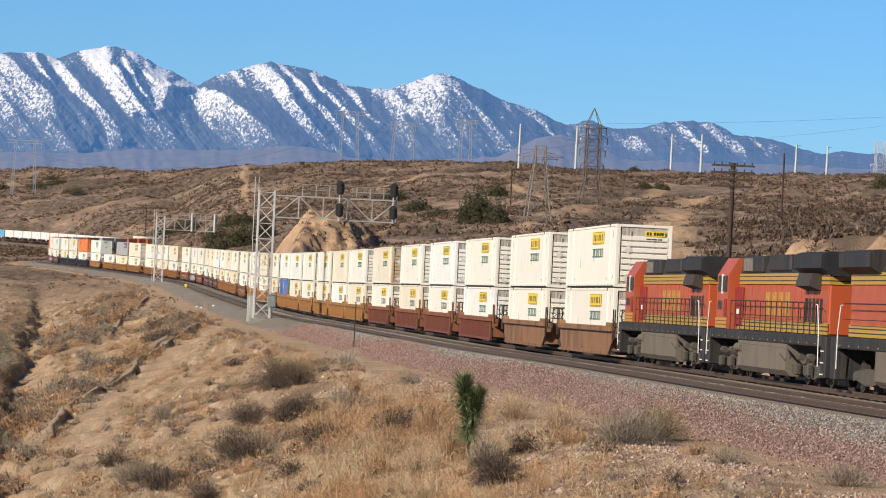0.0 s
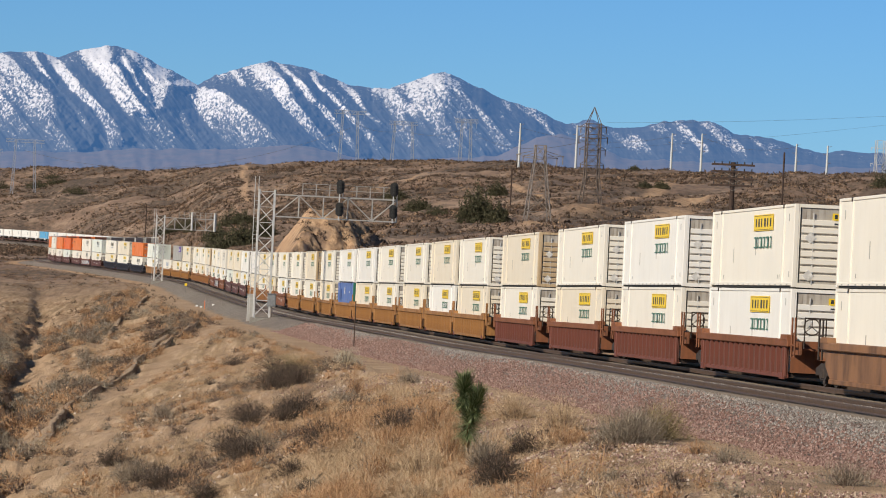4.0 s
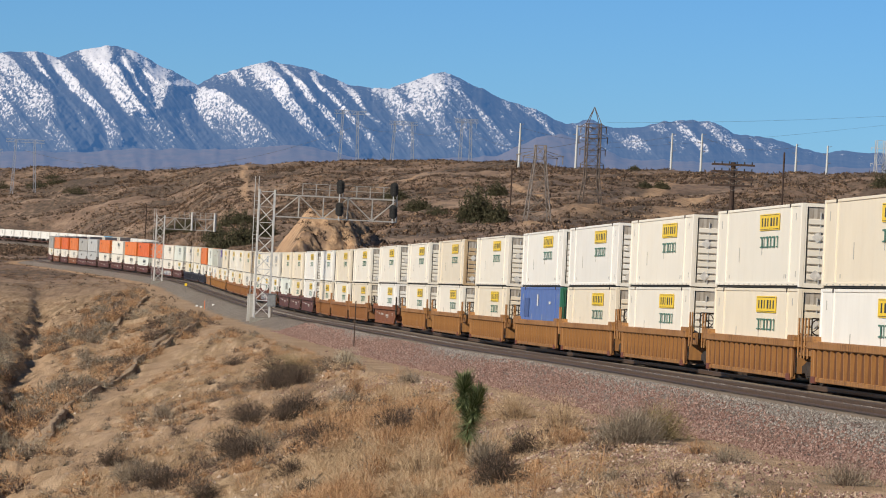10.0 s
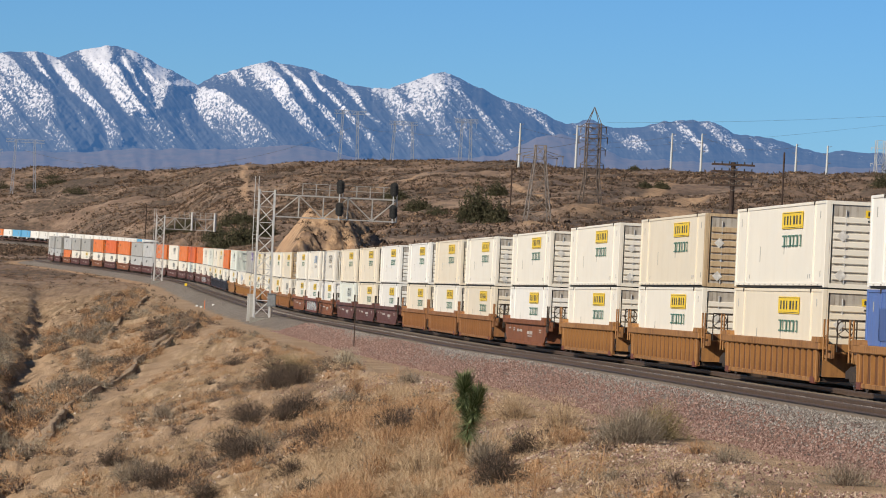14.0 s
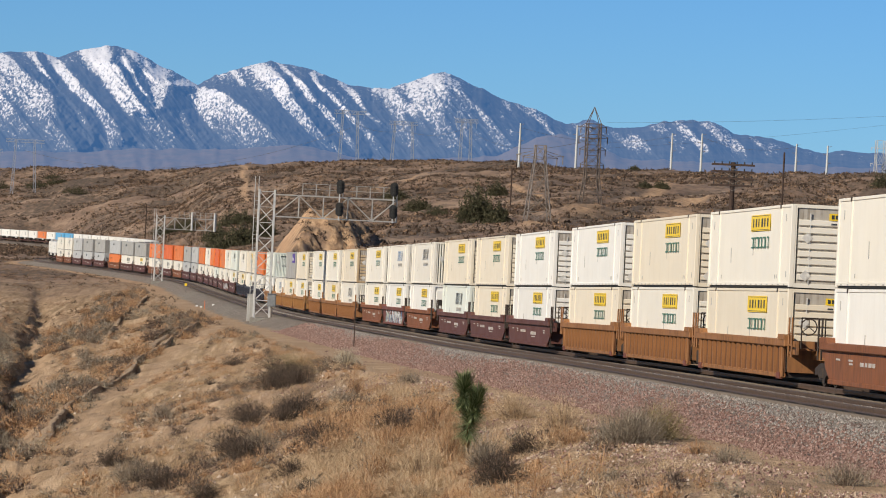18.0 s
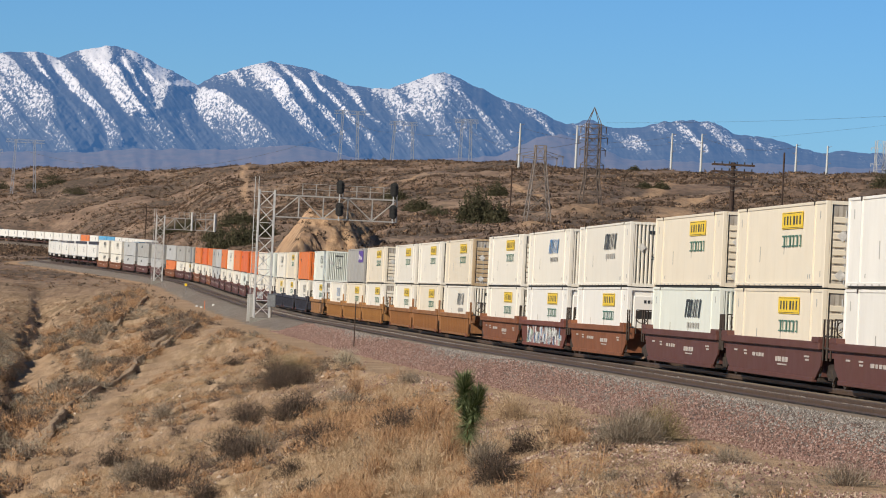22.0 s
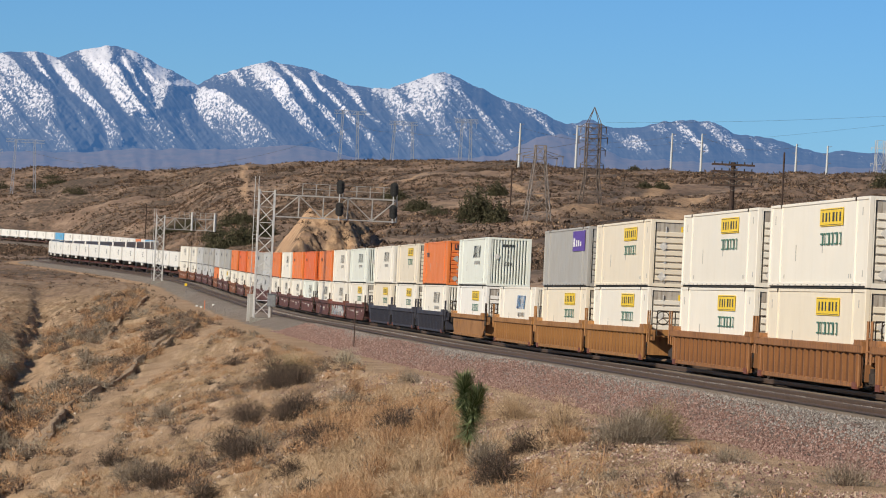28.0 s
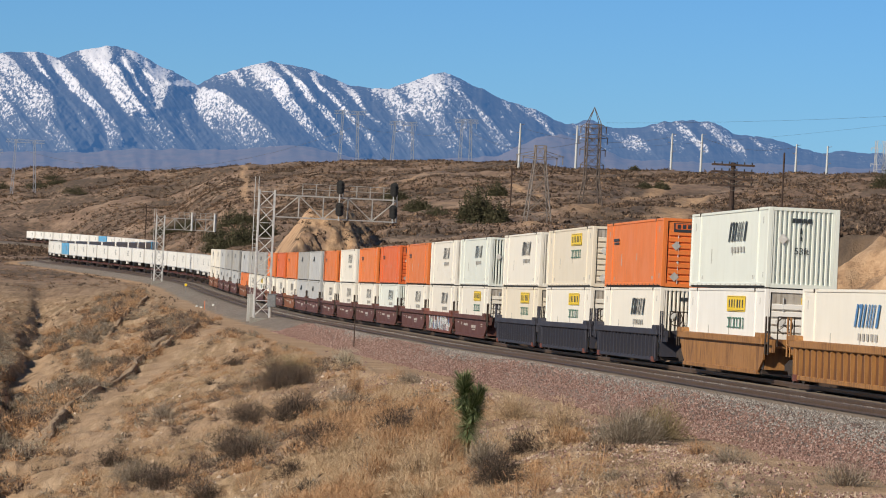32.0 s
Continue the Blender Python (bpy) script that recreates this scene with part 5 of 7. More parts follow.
    part("cab_vent", bbox(-1.54, -1.48, 7.0, 7.5, 2.2, 2.85), LOCO_RED, base)
    bm = bmesh.new()
    for k in range(4):
        box(bm, -1.515, -1.49, 8.0 + 0.26 * k, 8.14 + 0.26 * k, 2.45, 2.78)
    part("number_bar", bm, INK, base)["kind"] = "stuff"
    part("doorway", bbox(-1.24, -1.18, 5.3, 6.85, 1.9, 3.3, 0.02), LOCO_RED, base, "red doorway")
    part("notice", bbox(-1.26, -1.23, 5.9, 6.3, 2.3, 2.5), WHITE_INK, base)
    for x in (-1, 1):
        pts = [(x * 1.5, -9.4 + 15.6 * k / 16, 1.74) for k in range(17)]
        for p in pts:
            part("stanchion", bars([(p, (p[0], p[1], 2.8))], 0.02, 5), LOCO_BLACK, base) if x < 0 else None
        part("handrail", bars([((x * 1.5, -9.4, 2.8), (x * 1.5, 6.2, 2.8))], 0.022, 6), LOCO_BLACK, base)
        part("midrail", bars([((x * 1.5, -9.4, 2.3), (x * 1.5, 6.2, 2.3))], 0.014, 5), LOCO_BLACK, base)
        for y, q in ((-9.5, -1), (10.3, 1)):
            part("grab_rail", bars([((x * 1.52, y, 2.75), (x * 1.52, y + q * 0.25, 2.72)), ((x * 1.52, y + q * 0.25, 2.72), (x * 1.52, y + q * 0.55, 1.9)), ((x * 1.52, y + q * 0.55, 1.9), (x * 1.52, y + q * 0.6, 0.7))], 0.02, 6), RAIL_WHITE, base)
    for y, q in ((-10.4, -1), (10.4, 1)):
        part("step_well", bbox(-1.5, 1.5, min(y, y + q * 0.75), max(y, y + q * 0.75), 0.35, 1.7, 0.03), LOCO_BLACK, base)
        part("coupler", bbox(-0.15, 0.15, min(y, y + q * 1.1), max(y, y + q * 1.1), 0.72, 1.02, 0.04), STEEL_DARK, base)
        for k in range(3):
            part("step", bbox(-1.53, -1.0, y + q * 0.3 - 0.2, y + q * 0.3 + 0.2, 0.45 + 0.38 * k, 0.49 + 0.38 * k), RAIL_WHITE, base)
    bm = bmesh.new()
    prism(bm, [(-1.49, 0.45), (-1.3, 0.26), (1.3, 0.26), (1.49, 0.45), (1.49, 1.36), (-1.49, 1.36)], -4.6, 4.4)
    part("fuel_tank", bm, TANK_GREY, base, "dusty grey fuel tank")
    for x0 in (-1.45,):
        part("air_tank", bars([((x0, 3.6, 1.1), (x0, 4.7, 1.1))], 0.16, 12), TANK_GREY, base)
        part("pipe", bars([((x0, -4.5, 1.2), (x0, 4.5, 1.25)), ((x0, -4.5, 1.2), (x0, -5.2, 0.9)), ((x0 - 0.03, -3.6, 1.0), (x0 - 0.03, -4.6, 0.8))], 0.045, 6), TRUCK_TAN, base)
    for y in (-7.2, 7.2):
        t = truck(base, y, (-1.95, 0.0, 1.95), 0.52, TRUCK_TAN)
        t.name = "truck"
        for k, a in enumerate((-2.35, -1.55, -0.4, 0.4, 1.55, 2.35)):
            bm = bmesh.new()
            for j in range(5):
                bar(bm, (-1.2, a, 0.40 + 0.06 * j), (-1.2, a, 0.43 + 0.06 * j), 0.10, 9)
            part("spring", bm, STEEL_DARK, t)["kind"] = "stuff"
        for a in (-1.95, 0, 1.95):
            part("axle_box", bbox(-1.3, -1.08, a - 0.2, a + 0.2, 0.32, 0.72, 0.05), TRUCK_TAN, t)
        part("brake_cylinder", bars([((-1.3, -1.0, 0.98), (-1.3, -0.4, 0.98)), ((-1.3, 0.7, 0.95), (-1.3, 1.3, 0.95))], 0.12, 9), TRUCK_TAN, t)
    return base


first_loco = locomotive("orange and black diesel locomotive with yellow stripes")
moving(first_loco, 39.3, 7.2)
moving(copy_thing(first_loco, Matrix()), 16.5, 7.2)
moving(copy_thing(first_loco, Matrix()), -6.6, 7.2, Matrix.Rotation(math.pi, 4, 'Z'))


# ---- lattice helpers ----
def zat(x, y):
    return float(ground(np.array([x]), np.array([y]))[0])


def lattice_face(parent, a, b, c, d, n, r, mat, leg="leg"):
    """X bracing between the edges a-b and c-d; the edges are built elsewhere."""
    a, b, c, d = (Vector(v) for v in (a, b, c, d))
    for k in range(n):
        p, q = a.lerp(b, k / n), a.lerp(b, (k + 1) / n)
        s, t = c.lerp(d, k / n), c.lerp(d, (k + 1) / n)
        part("brace", bars([(p, t), (s, q)], r, 4), mat, parent)
        part("strut", bars([(q, t)], r, 4), mat, parent)


def signal_gantry(x, y, z, turn, width, label, front=True):
    """Cantilever signal bridge. Local x runs along the arm."""
    base = tagged(new("signal_gantry"), label, "signal gantry", "signal gantries")
    w, dp, hgt = 1.45, 1.2, 12.1
    legs = [(-w / 2, -dp / 2), (w / 2, -dp / 2), (w / 2, dp / 2), (-w / 2, dp / 2)]
    for lx, ly in legs:
        part("leg", bbox(lx - 0.09, lx + 0.09, ly - 0.09, ly + 0.09, 0, hgt, 0.02), STEEL_GREY, base)
    for (a, b), (c, d) in zip(legs, legs[1:] + legs[:1]):
        lattice_face(base, (a, b, 0.2), (a, b, hgt - 0.2), (c, d, 0.2), (c, d, hgt - 0.2), 8, 0.035, STEEL_GREY)
    part("footing", bbox(-1.1, 1.1, -0.95, 0.95, -1.0, 0.03, 0.05), plain("concrete", (0.24, 0.225, 0.20), 0.9), base, "concrete footing")
    x0, x1, z0, z1 = w / 2, w / 2 + width, 9.6, 11.65
    for zz in (z0, z1):
        for yy in (-dp / 2, dp / 2):
            part("arm_chord", bbox(x0, x1, yy - 0.06, yy + 0.06, zz - 0.06, zz + 0.06, 0.01), ARM_GREY, base)
    n = 5
    for yy in (-dp / 2, dp / 2):
        for k in range(n):
            a, b = x0 + width * k / n, x0 + width * (k + 1) / n
            part("arm_brace", bars([((a, yy, z0), (b, yy, z1))] if k % 2 == 0 else [((a, yy, z1), (b, yy, z0))], 0.045, 5), ARM_GREY, base)
            part("arm_post", bars([((b, yy, z0), (b, yy, z1))], 0.05, 5), ARM_GREY, base)
    part("walkway", bbox(x0 + 2.6, x1, -dp / 2 + 0.06, dp / 2 - 0.06, z1 + 0.06, z1 + 0.1), STEEL_DULL, base)
    for yy in (-dp / 2, dp / 2):
        for zz in (z1 + 0.65, z1 + 1.15):
            part("guard_rail", bars([((x0 + 2.6, yy, zz), (x1, yy, zz))], 0.025, 5), ARM_GREY, base)
        for k in range(8):
            xx = x0 + 2.6 + (width - 2.6) * k / 7
            part("guard_post", bars([((xx, yy, z1), (xx, yy, z1 + 1.15))], 0.025, 5), ARM_GREY, base)
    for xx in (x0 + width * 0.53, x0 + width * 0.97):
        part("mast_pipe", bars([((xx - 0.05, -dp / 2 - 0.25, z0 - 0.1), (xx - 0.05, -dp / 2 - 0.25, z1 + 1.2))], 0.06 if front else 0.2, 8), STEEL_GREY, base)
        for zz in (z0 + 0.95, z1 + 1.0) if front else ():
            bm = bmesh.new()
            ring = [(0.38 * math.cos(t), 0.34 * math.sin(t) + (0.32 if math.sin(t) > 0 else -0.32)) for t in [k * math.tau / 20 for k in range(20)]]
            prism(bm, [(xx + a, zz + b) for a, b in ring], -dp / 2 - 0.38, -dp / 2 - 0.32)
            s = part("signal_head", bm, SEAL, base, "black oval signal head")
            for q in (-0.38, 0.0, 0.38):
                bm = bmesh.new()
                bar(bm, (xx, -dp / 2 - 0.68, zz + q), (xx, -dp / 2 - 0.38, zz + q), 0.14, 12)
                part("hood", bm, SEAL, s)
    for lx in (-1.15, -0.8):
        part("ladder_rail", bars([((lx, 0, 0.3), (lx, 0, hgt + 1.2))], 0.035, 5), STEEL_GREY, base)
    part("rungs", bars([((-1.15, 0, 0.6 + 0.4 * k), (-0.8, 0, 0.6 + 0.4 * k)) for k in range(28)], 0.018, 4), STEEL_GREY, base)["kind"] = "stuff"
    base.matrix_basis = pose(x, y, z, 0, 0, turn)
    return base


signal_gantry(-16.75, 345, -4.35, 4, 11.5, "galvanised lattice signal gantry with black signal heads")
signal_gantry(-51.7, 670, -8.3, 8, 9.4, "smaller-looking distant lattice signal gantry over the curve", False)


def cabinet(x, y, w, d, h, mat, label, lift=0.0, post=False):
    base = tagged(new("equipment_cabinet"), label, "cabinet")
    z = zat(x, y) + lift
    part("body", bbox(-w / 2, w / 2, -d / 2, d / 2, 0.1, h, 0.03), mat, base)
    part("roof", bbox(-w / 2 - 0.06, w / 2 + 0.06, -d / 2 - 0.06, d / 2 + 0.06, h, h + 0.07, 0.02), mat, base)
    part("door", bbox(-w / 2 + 0.08, w / 2 - 0.08, -d / 2 - 0.03, -d / 2, 0.2, h - 0.1, 0.01), mat, base)
    if post:
        part("post", bars([((0, 0, -lift - 0.3), (0, 0, 0.12))], 0.09, 8), STEEL_DULL, base)
    else:
        part("plinth", bbox(-w / 2, w / 2, -d / 2, d / 2, -0.5, 0.1), STEEL_DULL, base)
    base.matrix_basis = pose(x, y, z, 0, 0, 4)
    return base


cabinet(-17.92, 347, 0.62, 0.7, 2.6, GREY, "tall grey metal equipment cabinet beside the gantry")
cabinet(-15.78, 343.5, 0.8, 0.5, 1.25, CABINET, "small dark grey equipment box on a post beside the gantry", 0.9, True)


# ---- poles ----
def utility_pole(x, y, top, arms, span, label, gap=0.48):
    base = tagged(new("utility_pole"), label, "utility pole")
    z = zat(x, y) - 0.5
    h = top - z
    part("pole", bars([((0, 0, 0), (0, 0, h))], 0.17, 10), WOOD_POLE, base)
    for k in range(arms):
        zz = h - 0.25 - gap * k
        part("crossarm", bbox(-span / 2, span / 2, -0.24, -0.12, zz, zz + 0.14, 0.01), WOOD_POLE, base)
        for q in range(6):
            xx = -span / 2 + 0.2 + (span - 0.4) * q / 5
            part("insulator", bars([((xx, -0.18, zz + 0.14), (xx, -0.18, zz + 0.30))], 0.045, 6), SEAL, base)
        part("arm_brace", bars([((0, -0.2, zz - 0.3), (-0.55, -0.2, zz)), ((0, -0.2, zz - 0.3), (0.55, -0.2, zz))], 0.02, 4), STEEL_DULL, base)
    base.matrix_basis = pose(x, y, z, 0, 0, -6)
    return base


utility_pole(19.85, 255, 10.75, 4, 3.0, "dark wooden utility pole with four crossarms")
utility_pole(64.1, 700, 21.4, 0, 1, "bare weathered wooden pole on the hillside")
utility_pole(15.95, 900, 18.4, 0, 1, "thin wooden pole among the scrub")
utility_pole(-105.5, 1300, 5.2, 1, 2.4, "wooden pole beyond the curved track")


def thin_post(x, y, h, mat, label, name="marker_post", cap=None):
    base = tagged(new(name), label, "post")
    part("shaft", bars([((0, 0, -0.3), (0, 0, h))], 0.035 if cap is None else 0.06, 7), mat, base)
    if cap:
        part("plate", bbox(-0.18, 0.18, -0.09, -0.06, h - 0.4, h, 0.01), cap, base)
    base.matrix_basis = pose(x, y, zat(x, y))
    return base


thin_post(-5.24, 228, 2.85, WOOD_POLE, "thin dark steel post at the ballast edge")
thin_post(-28.2, 440, 1.1, ORANGE, "short orange marker post beside the track")
thin_post(-38.2, 550, 1.4, STEEL_DULL, "small post with yellow plate beside the track", cap=YELLOW)
for px_, py_ in ((-29.6, 455), (-30.6, 462), (-27.9, 452)):
    tagged(part("white_rock", bevel(bbox(-0.15, 0.15, -0.15, 0.15, -0.1, 0.16), 0.06), WHITE_INK), "small white painted rock by the track", "rock").matrix_basis = pose(px_, py_, zat(px_, py_))


def steel_pole(x, y, top):
    base = tagged(new("steel_pole"), "tall pale tubular steel power pole", "power pole", "steel power poles")
    z = zat(x, y) - 1
    part("shaft", bars([((0, 0, 0), (0, 0, (top - z) / 2))], 0.52, 10), POLE_WHITE, base)
    bm = bmesh.new()
    bar(bm, (0, 0, (top - z) / 2), (0, 0, top - z), 0.52, 10, 0.34)
    part("upper_shaft", bm, POLE_WHITE, base)
    for k, q in ((0.6, 1), (4.0, -1), (7.4, 1)):
        part("insulator_arm", bars([((0, 0, top - z - k), (q * 1.6, 0, top - z - k + 0.3))], 0.1, 5), STEEL_DULL, base)
    base.matrix_basis = Matrix.Translation((x, y, z))
    return base


for x, top in ((29.2, 45.7), (52.4, 45.9), (91.3, 44.6), (103.5, 45.0), (142.2, 42.7), (154.9, 42.6)):
    steel_pole(x, 1500, top)


def pylon(x, y, top, foot, waist, arms, kind, label, mat=STEEL_DULL, turn=8.0, r=0.19):
    """Lattice tower: four legs to a waist, a straight shaft, cross arms. kind: peak, flat or bridge."""
    base = tagged(new("pylon"), label, "pylon", "lattice pylons")
    z = zat(x, y) - 0.5
    h = top - z
    hw = h * (0.34 if kind == "peak" else 0.86)
    cage = h * (0.84 if kind == "peak" else 1.0)
    sg = ((-1, -1), (1, -1), (1, 1), (-1, 1))
    for a, b in sg:
        part("leg", bars([((a * foot, b * foot, 0), (a * waist, b * waist, hw)), ((a * waist, b * waist, hw), (a * waist, b * waist, cage))], r, 5), mat, base)
        if kind == "peak":
            part("peak", bars([((a * waist, b * waist, cage), (0, 0, h))], r * 0.7, 4), mat, base)
    for (a, b), (c, d) in zip(sg, sg[1:] + sg[:1]):
        lattice_face(base, (a * foot, b * foot, 0), (a * waist, b * waist, hw), (c * foot, d * foot, 0), (c * waist, d * waist, hw), 2 if kind == "peak" else 4, r * 0.6, mat)
        lattice_face(base, (a * waist, b * waist, hw), (a * waist, b * waist, cage), (c * waist, d * waist, hw), (c * waist, d * waist, cage), 5 if kind == "peak" else 1, r * 0.55, mat)
    for zz, w in arms:
        zz *= h
        for q in (-1, 1):
            part("cross_arm", bars([((0, -waist, zz), (q * w, 0, zz + 0.3)), ((0, waist, zz), (q * w, 0, zz + 0.3)), ((q * waist, 0, zz + 1.2), (q * w, 0, zz + 0.3))], r * 0.6, 4), mat, base)
            part("insulator", bars([((q * w * 0.95, 0, zz + 0.3), (q * w * 0.95, 0, zz - 1.2))], r * 0.8, 5), mat, base)
    base.matrix_basis = pose(x, y, z, 0, 0, turn)
    return base


pylon(34.1, 866, 33.5, 2.7, 1.55, ((0.80, 3.2), (0.70, 3.6), (0.585, 3.2), (0.44, 2.9)), "peak", "tall rusty lattice pylon with pointed top", STEEL_BROWN, r=0.15)
pylon(17.4, 691, 20.3, 2.5, 0.95, ((0.86, 4.6), (0.835, 3.4)), "flat", "squat lattice pylon with wide crossarm", STEEL_DULL, r=0.12)


def bridge_pylon(x, y, top, gap, span, label, r=0.17):
    """Two-legged tower with a long level beam."""
    base = tagged(new("pylon"), label, "pylon", "lattice pylons")
    z = zat(x, y) - 0.5
    h = top - z
    for q in (-1, 1):
        for b in (-0.7, 0.7):
            part("leg", bars([((q * gap * 1.25 + b, 0, 0), (q * gap + b * 0.6, 0, h))], r, 4), HAZE_STEEL, base)
        lattice_face(base, (q * gap * 1.25 - 0.7, 0, 0), (q * gap - 0.4, 0, h), (q * gap * 1.25 + 0.7, 0, 0), (q * gap + 0.4, 0, h), 6, r * 0.5, HAZE_STEEL)
    for zz in (h, h - 1.6):
        part("beam", bars([((-span, 0, zz), (span, 0, zz))], r, 4), HAZE_STEEL, base)
    for k in range(10):
        a = -span + 2 * span * k / 10
        part("beam_brace", bars([((a, 0, h - 1.6), (a + span / 10, 0, h)), ((a + span / 10, 0, h), (a + span / 5, 0, h - 1.6))], r * 0.55, 4), HAZE_STEEL, base)
    for a in (-span * 0.85, 0, span * 0.85):
        part("insulator", bars([((a, 0, h - 1.6), (a, 0, h - 4))], r * 0.7, 4), HAZE_STEEL, base)
    base.matrix_basis = pose(x, y, z, 0, 0, 12)
    return base


bridge_pylon(-48, 1780, 55.0, 3.6, 8.0, "distant two-legged lattice pylon on the ridge")
bridge_pylon(-22, 1780, 51.0, 4.2, 7.0, "distant two-legged lattice pylon against the mountains")
bridge_pylon(8.0, 1680, 51.0, 2.0, 5.5, "distant narrow lattice pylon on the ridge")
bridge_pylon(-230, 2000, 36.8, 5.0, 10.5, "distant wide lattice pylon beyond the hill")
bridge_pylon(-258, 2050, 31.5, 4.5, 10.0, "distant wide lattice pylon at the hill's edge")
pylon(247, 2100, 61.5, 3.2, 2.4, ((0.9, 5.5), (0.7, 5.5)), "flat", "faint distant lattice pylon on the far ridge", STEEL_GREY, r=0.2)


# ---- wires ----
WIRE = plain("wire", (0.10, 0.10, 0.10), 0.6)


def wire(a, b, sag, r, label="thin sagging overhead power line"):
    a, b = Vector(a), Vector(b)
    n = 24
    pts = [a.lerp(b, k / n) - Vector((0, 0, sag * 4 * (k / n) * (1 - k / n))) for k in range(n + 1)]
    vs, fs = [], []
    side = Vector((b - a).cross(Vector((0, 0, 1)))).normalized()
    for p in pts:
        vs += [p + side * r, p + Vector((0, 0, r)), p - side * r, p - Vector((0, 0, r))]
    for k in range(n):
        fs += [(4 * k + q, 4 * k + (q + 1) % 4, 4 * k + 4 + (q + 1) % 4, 4 * k + 4 + q) for q in range(4)]
    return tagged(mesh_of("power_line", vs, fs, WIRE), label, "power line", "overhead power lines")


wire((37.0, 866, 30.0), (205, 980, 50.6), 2.5, 0.022)
wire((37.5, 866, 24.0), (205, 980, 54.8), 3.0, 0.018)
wire((-230, 2000, 30.8), (-48, 1780, 46.5), 14.0, 0.06)
wire((-48, 1780, 50.8), (-22, 1780, 47.0), 3.0, 0.06)
wire((-22, 1780, 47.0), (8, 1680, 47.0), 3.0, 0.06)
wire((8, 1680, 47.0), (37.5, 866, 27.2), 6.0, 0.05)
wire((29.2, 1500, 44.0), (91.3, 1500, 43.2), 4.0, 0.05)
wire((103.5, 1500, 43.5), (142.2, 1500, 41.5), 3.0, 0.05)
wire((-110, 1150, 11.0), (21.6, 691, 18.5), 3.0, 0.022)
# ---- plants and stones ----
def leafy(name, *cols, rough=0.9, trans=0.0):
    n = Nodes(name, rough)
    k = len(cols)
    col = n.ramp(n.island(), *[(i / max(k - 1, 1), c) for i, c in enumerate(cols)])
    n.b.inputs["Specular IOR Level"].default_value = 0.2
    return n.done(col)


STRAW = leafy("dry_grass", (0.26, 0.178, 0.108), (0.46, 0.335, 0.21), (0.60, 0.465, 0.32), (0.37, 0.25, 0.15))
RUSSET = leafy("russet_grass", (0.23, 0.128, 0.07), (0.42, 0.25, 0.138), (0.55, 0.375, 0.225))
TWIG = leafy("grey_brown_twigs", (0.062, 0.045, 0.037), (0.14, 0.10, 0.079), (0.235, 0.17, 0.132))
DARK_TWIG = leafy("dark_twigs", (0.032, 0.026, 0.022), (0.075, 0.057, 0.046), (0.14, 0.105, 0.083))
SAGE = leafy("sage_twigs", (0.11, 0.09, 0.068), (0.24, 0.20, 0.155), (0.38, 0.325, 0.26))
PALE = leafy("pale_bush", (0.26, 0.23, 0.17), (0.44, 0.40, 0.31), (0.52, 0.47, 0.37))
SCRUB = leafy("hill_scrub", (0.045, 0.032, 0.024), (0.085, 0.058, 0.043), (0.15, 0.102, 0.075), (0.07, 0.056, 0.04))
TAN_SCRUB = leafy("tan_hill_scrub", (0.17, 0.105, 0.065), (0.28, 0.18, 0.115), (0.36, 0.245, 0.16))
GREENERY = leafy("dark_green_leaves", (0.036, 0.036, 0.02), (0.068, 0.066, 0.037), (0.115, 0.105, 0.062))
YUCCA = leafy("yucca_leaves", (0.06, 0.085, 0.033), (0.15, 0.19, 0.085), (0.33, 0.36, 0.19))
OLIVE = leafy("olive_twigs", (0.11, 0.09, 0.045), (0.24, 0.195, 0.105), (0.36, 0.295, 0.17))
DEAD = leafy("dead_leaves", (0.22, 0.16, 0.09), (0.38, 0.29, 0.17))
STONE_GREY = leafy("grey_crushed_stone", (0.11, 0.098, 0.092), (0.23, 0.21, 0.195), (0.40, 0.37, 0.345))
STONE_RED = leafy("red_crushed_stone", (0.11, 0.062, 0.053), (0.235, 0.14, 0.118), (0.42, 0.30, 0.26))
PALE_STONE = leafy("pale_stone", (0.27, 0.20, 0.15), (0.42, 0.32, 0.25), (0.58, 0.48, 0.39))
rs = np.random.RandomState(11)


def tuft(n, h, spread, w, seed, lean=0.5, base=0.12):
    """Thin blades that fan out of one root: points (n, 3, 3)."""
    r = np.random.RandomState(seed)
    a = r.rand(n) * math.tau
    out = (r.rand(n) ** 0.7) * spread
    hh = h * (0.55 + 0.45 * r.rand(n)) * (1 - lean * (out / max(spread, 1e-6)) ** 2)
    b = np.stack([np.cos(a) * out * base, np.sin(a) * out * base, np.zeros(n) - 0.03], -1)
    tip = np.stack([np.cos(a) * out, np.sin(a) * out, hh], -1)
    p = r.rand(n) * math.tau
    off = np.stack([np.cos(p), np.sin(p), 0 * p], -1) * w
    return np.stack([b - off, b + off, tip], 1)


def clump(n, rx, rz, size, seed, shell=0.55):
    """Small leaf-like triangles filling a rounded, uneven crown: points (n, 3, 3)."""
    r = np.random.RandomState(seed)
    d = r.normal(size=(n, 3))
    d /= np.linalg.norm(d, axis=1, keepdims=True)
    d[:, 2] = np.abs(d[:, 2]) * 1.15 - 0.15
    lump = 1 + 0.28 * np.sin(d[:, 0] * 5 + seed) * np.cos(d[:, 1] * 4 + seed * 2) + 0.16 * np.sin(d[:, 2] * 9 + d[:, 0] * 7)
    q = (shell + (1 - shell) * r.rand(n)) * lump
    c = np.stack([d[:, 0] * rx * q, d[:, 1] * rx * q, np.maximum(d[:, 2] * rz * q, 0.02)], -1)
    e = r.normal(size=(n, 3, 3)) * size
    return c[:, None, :] + e


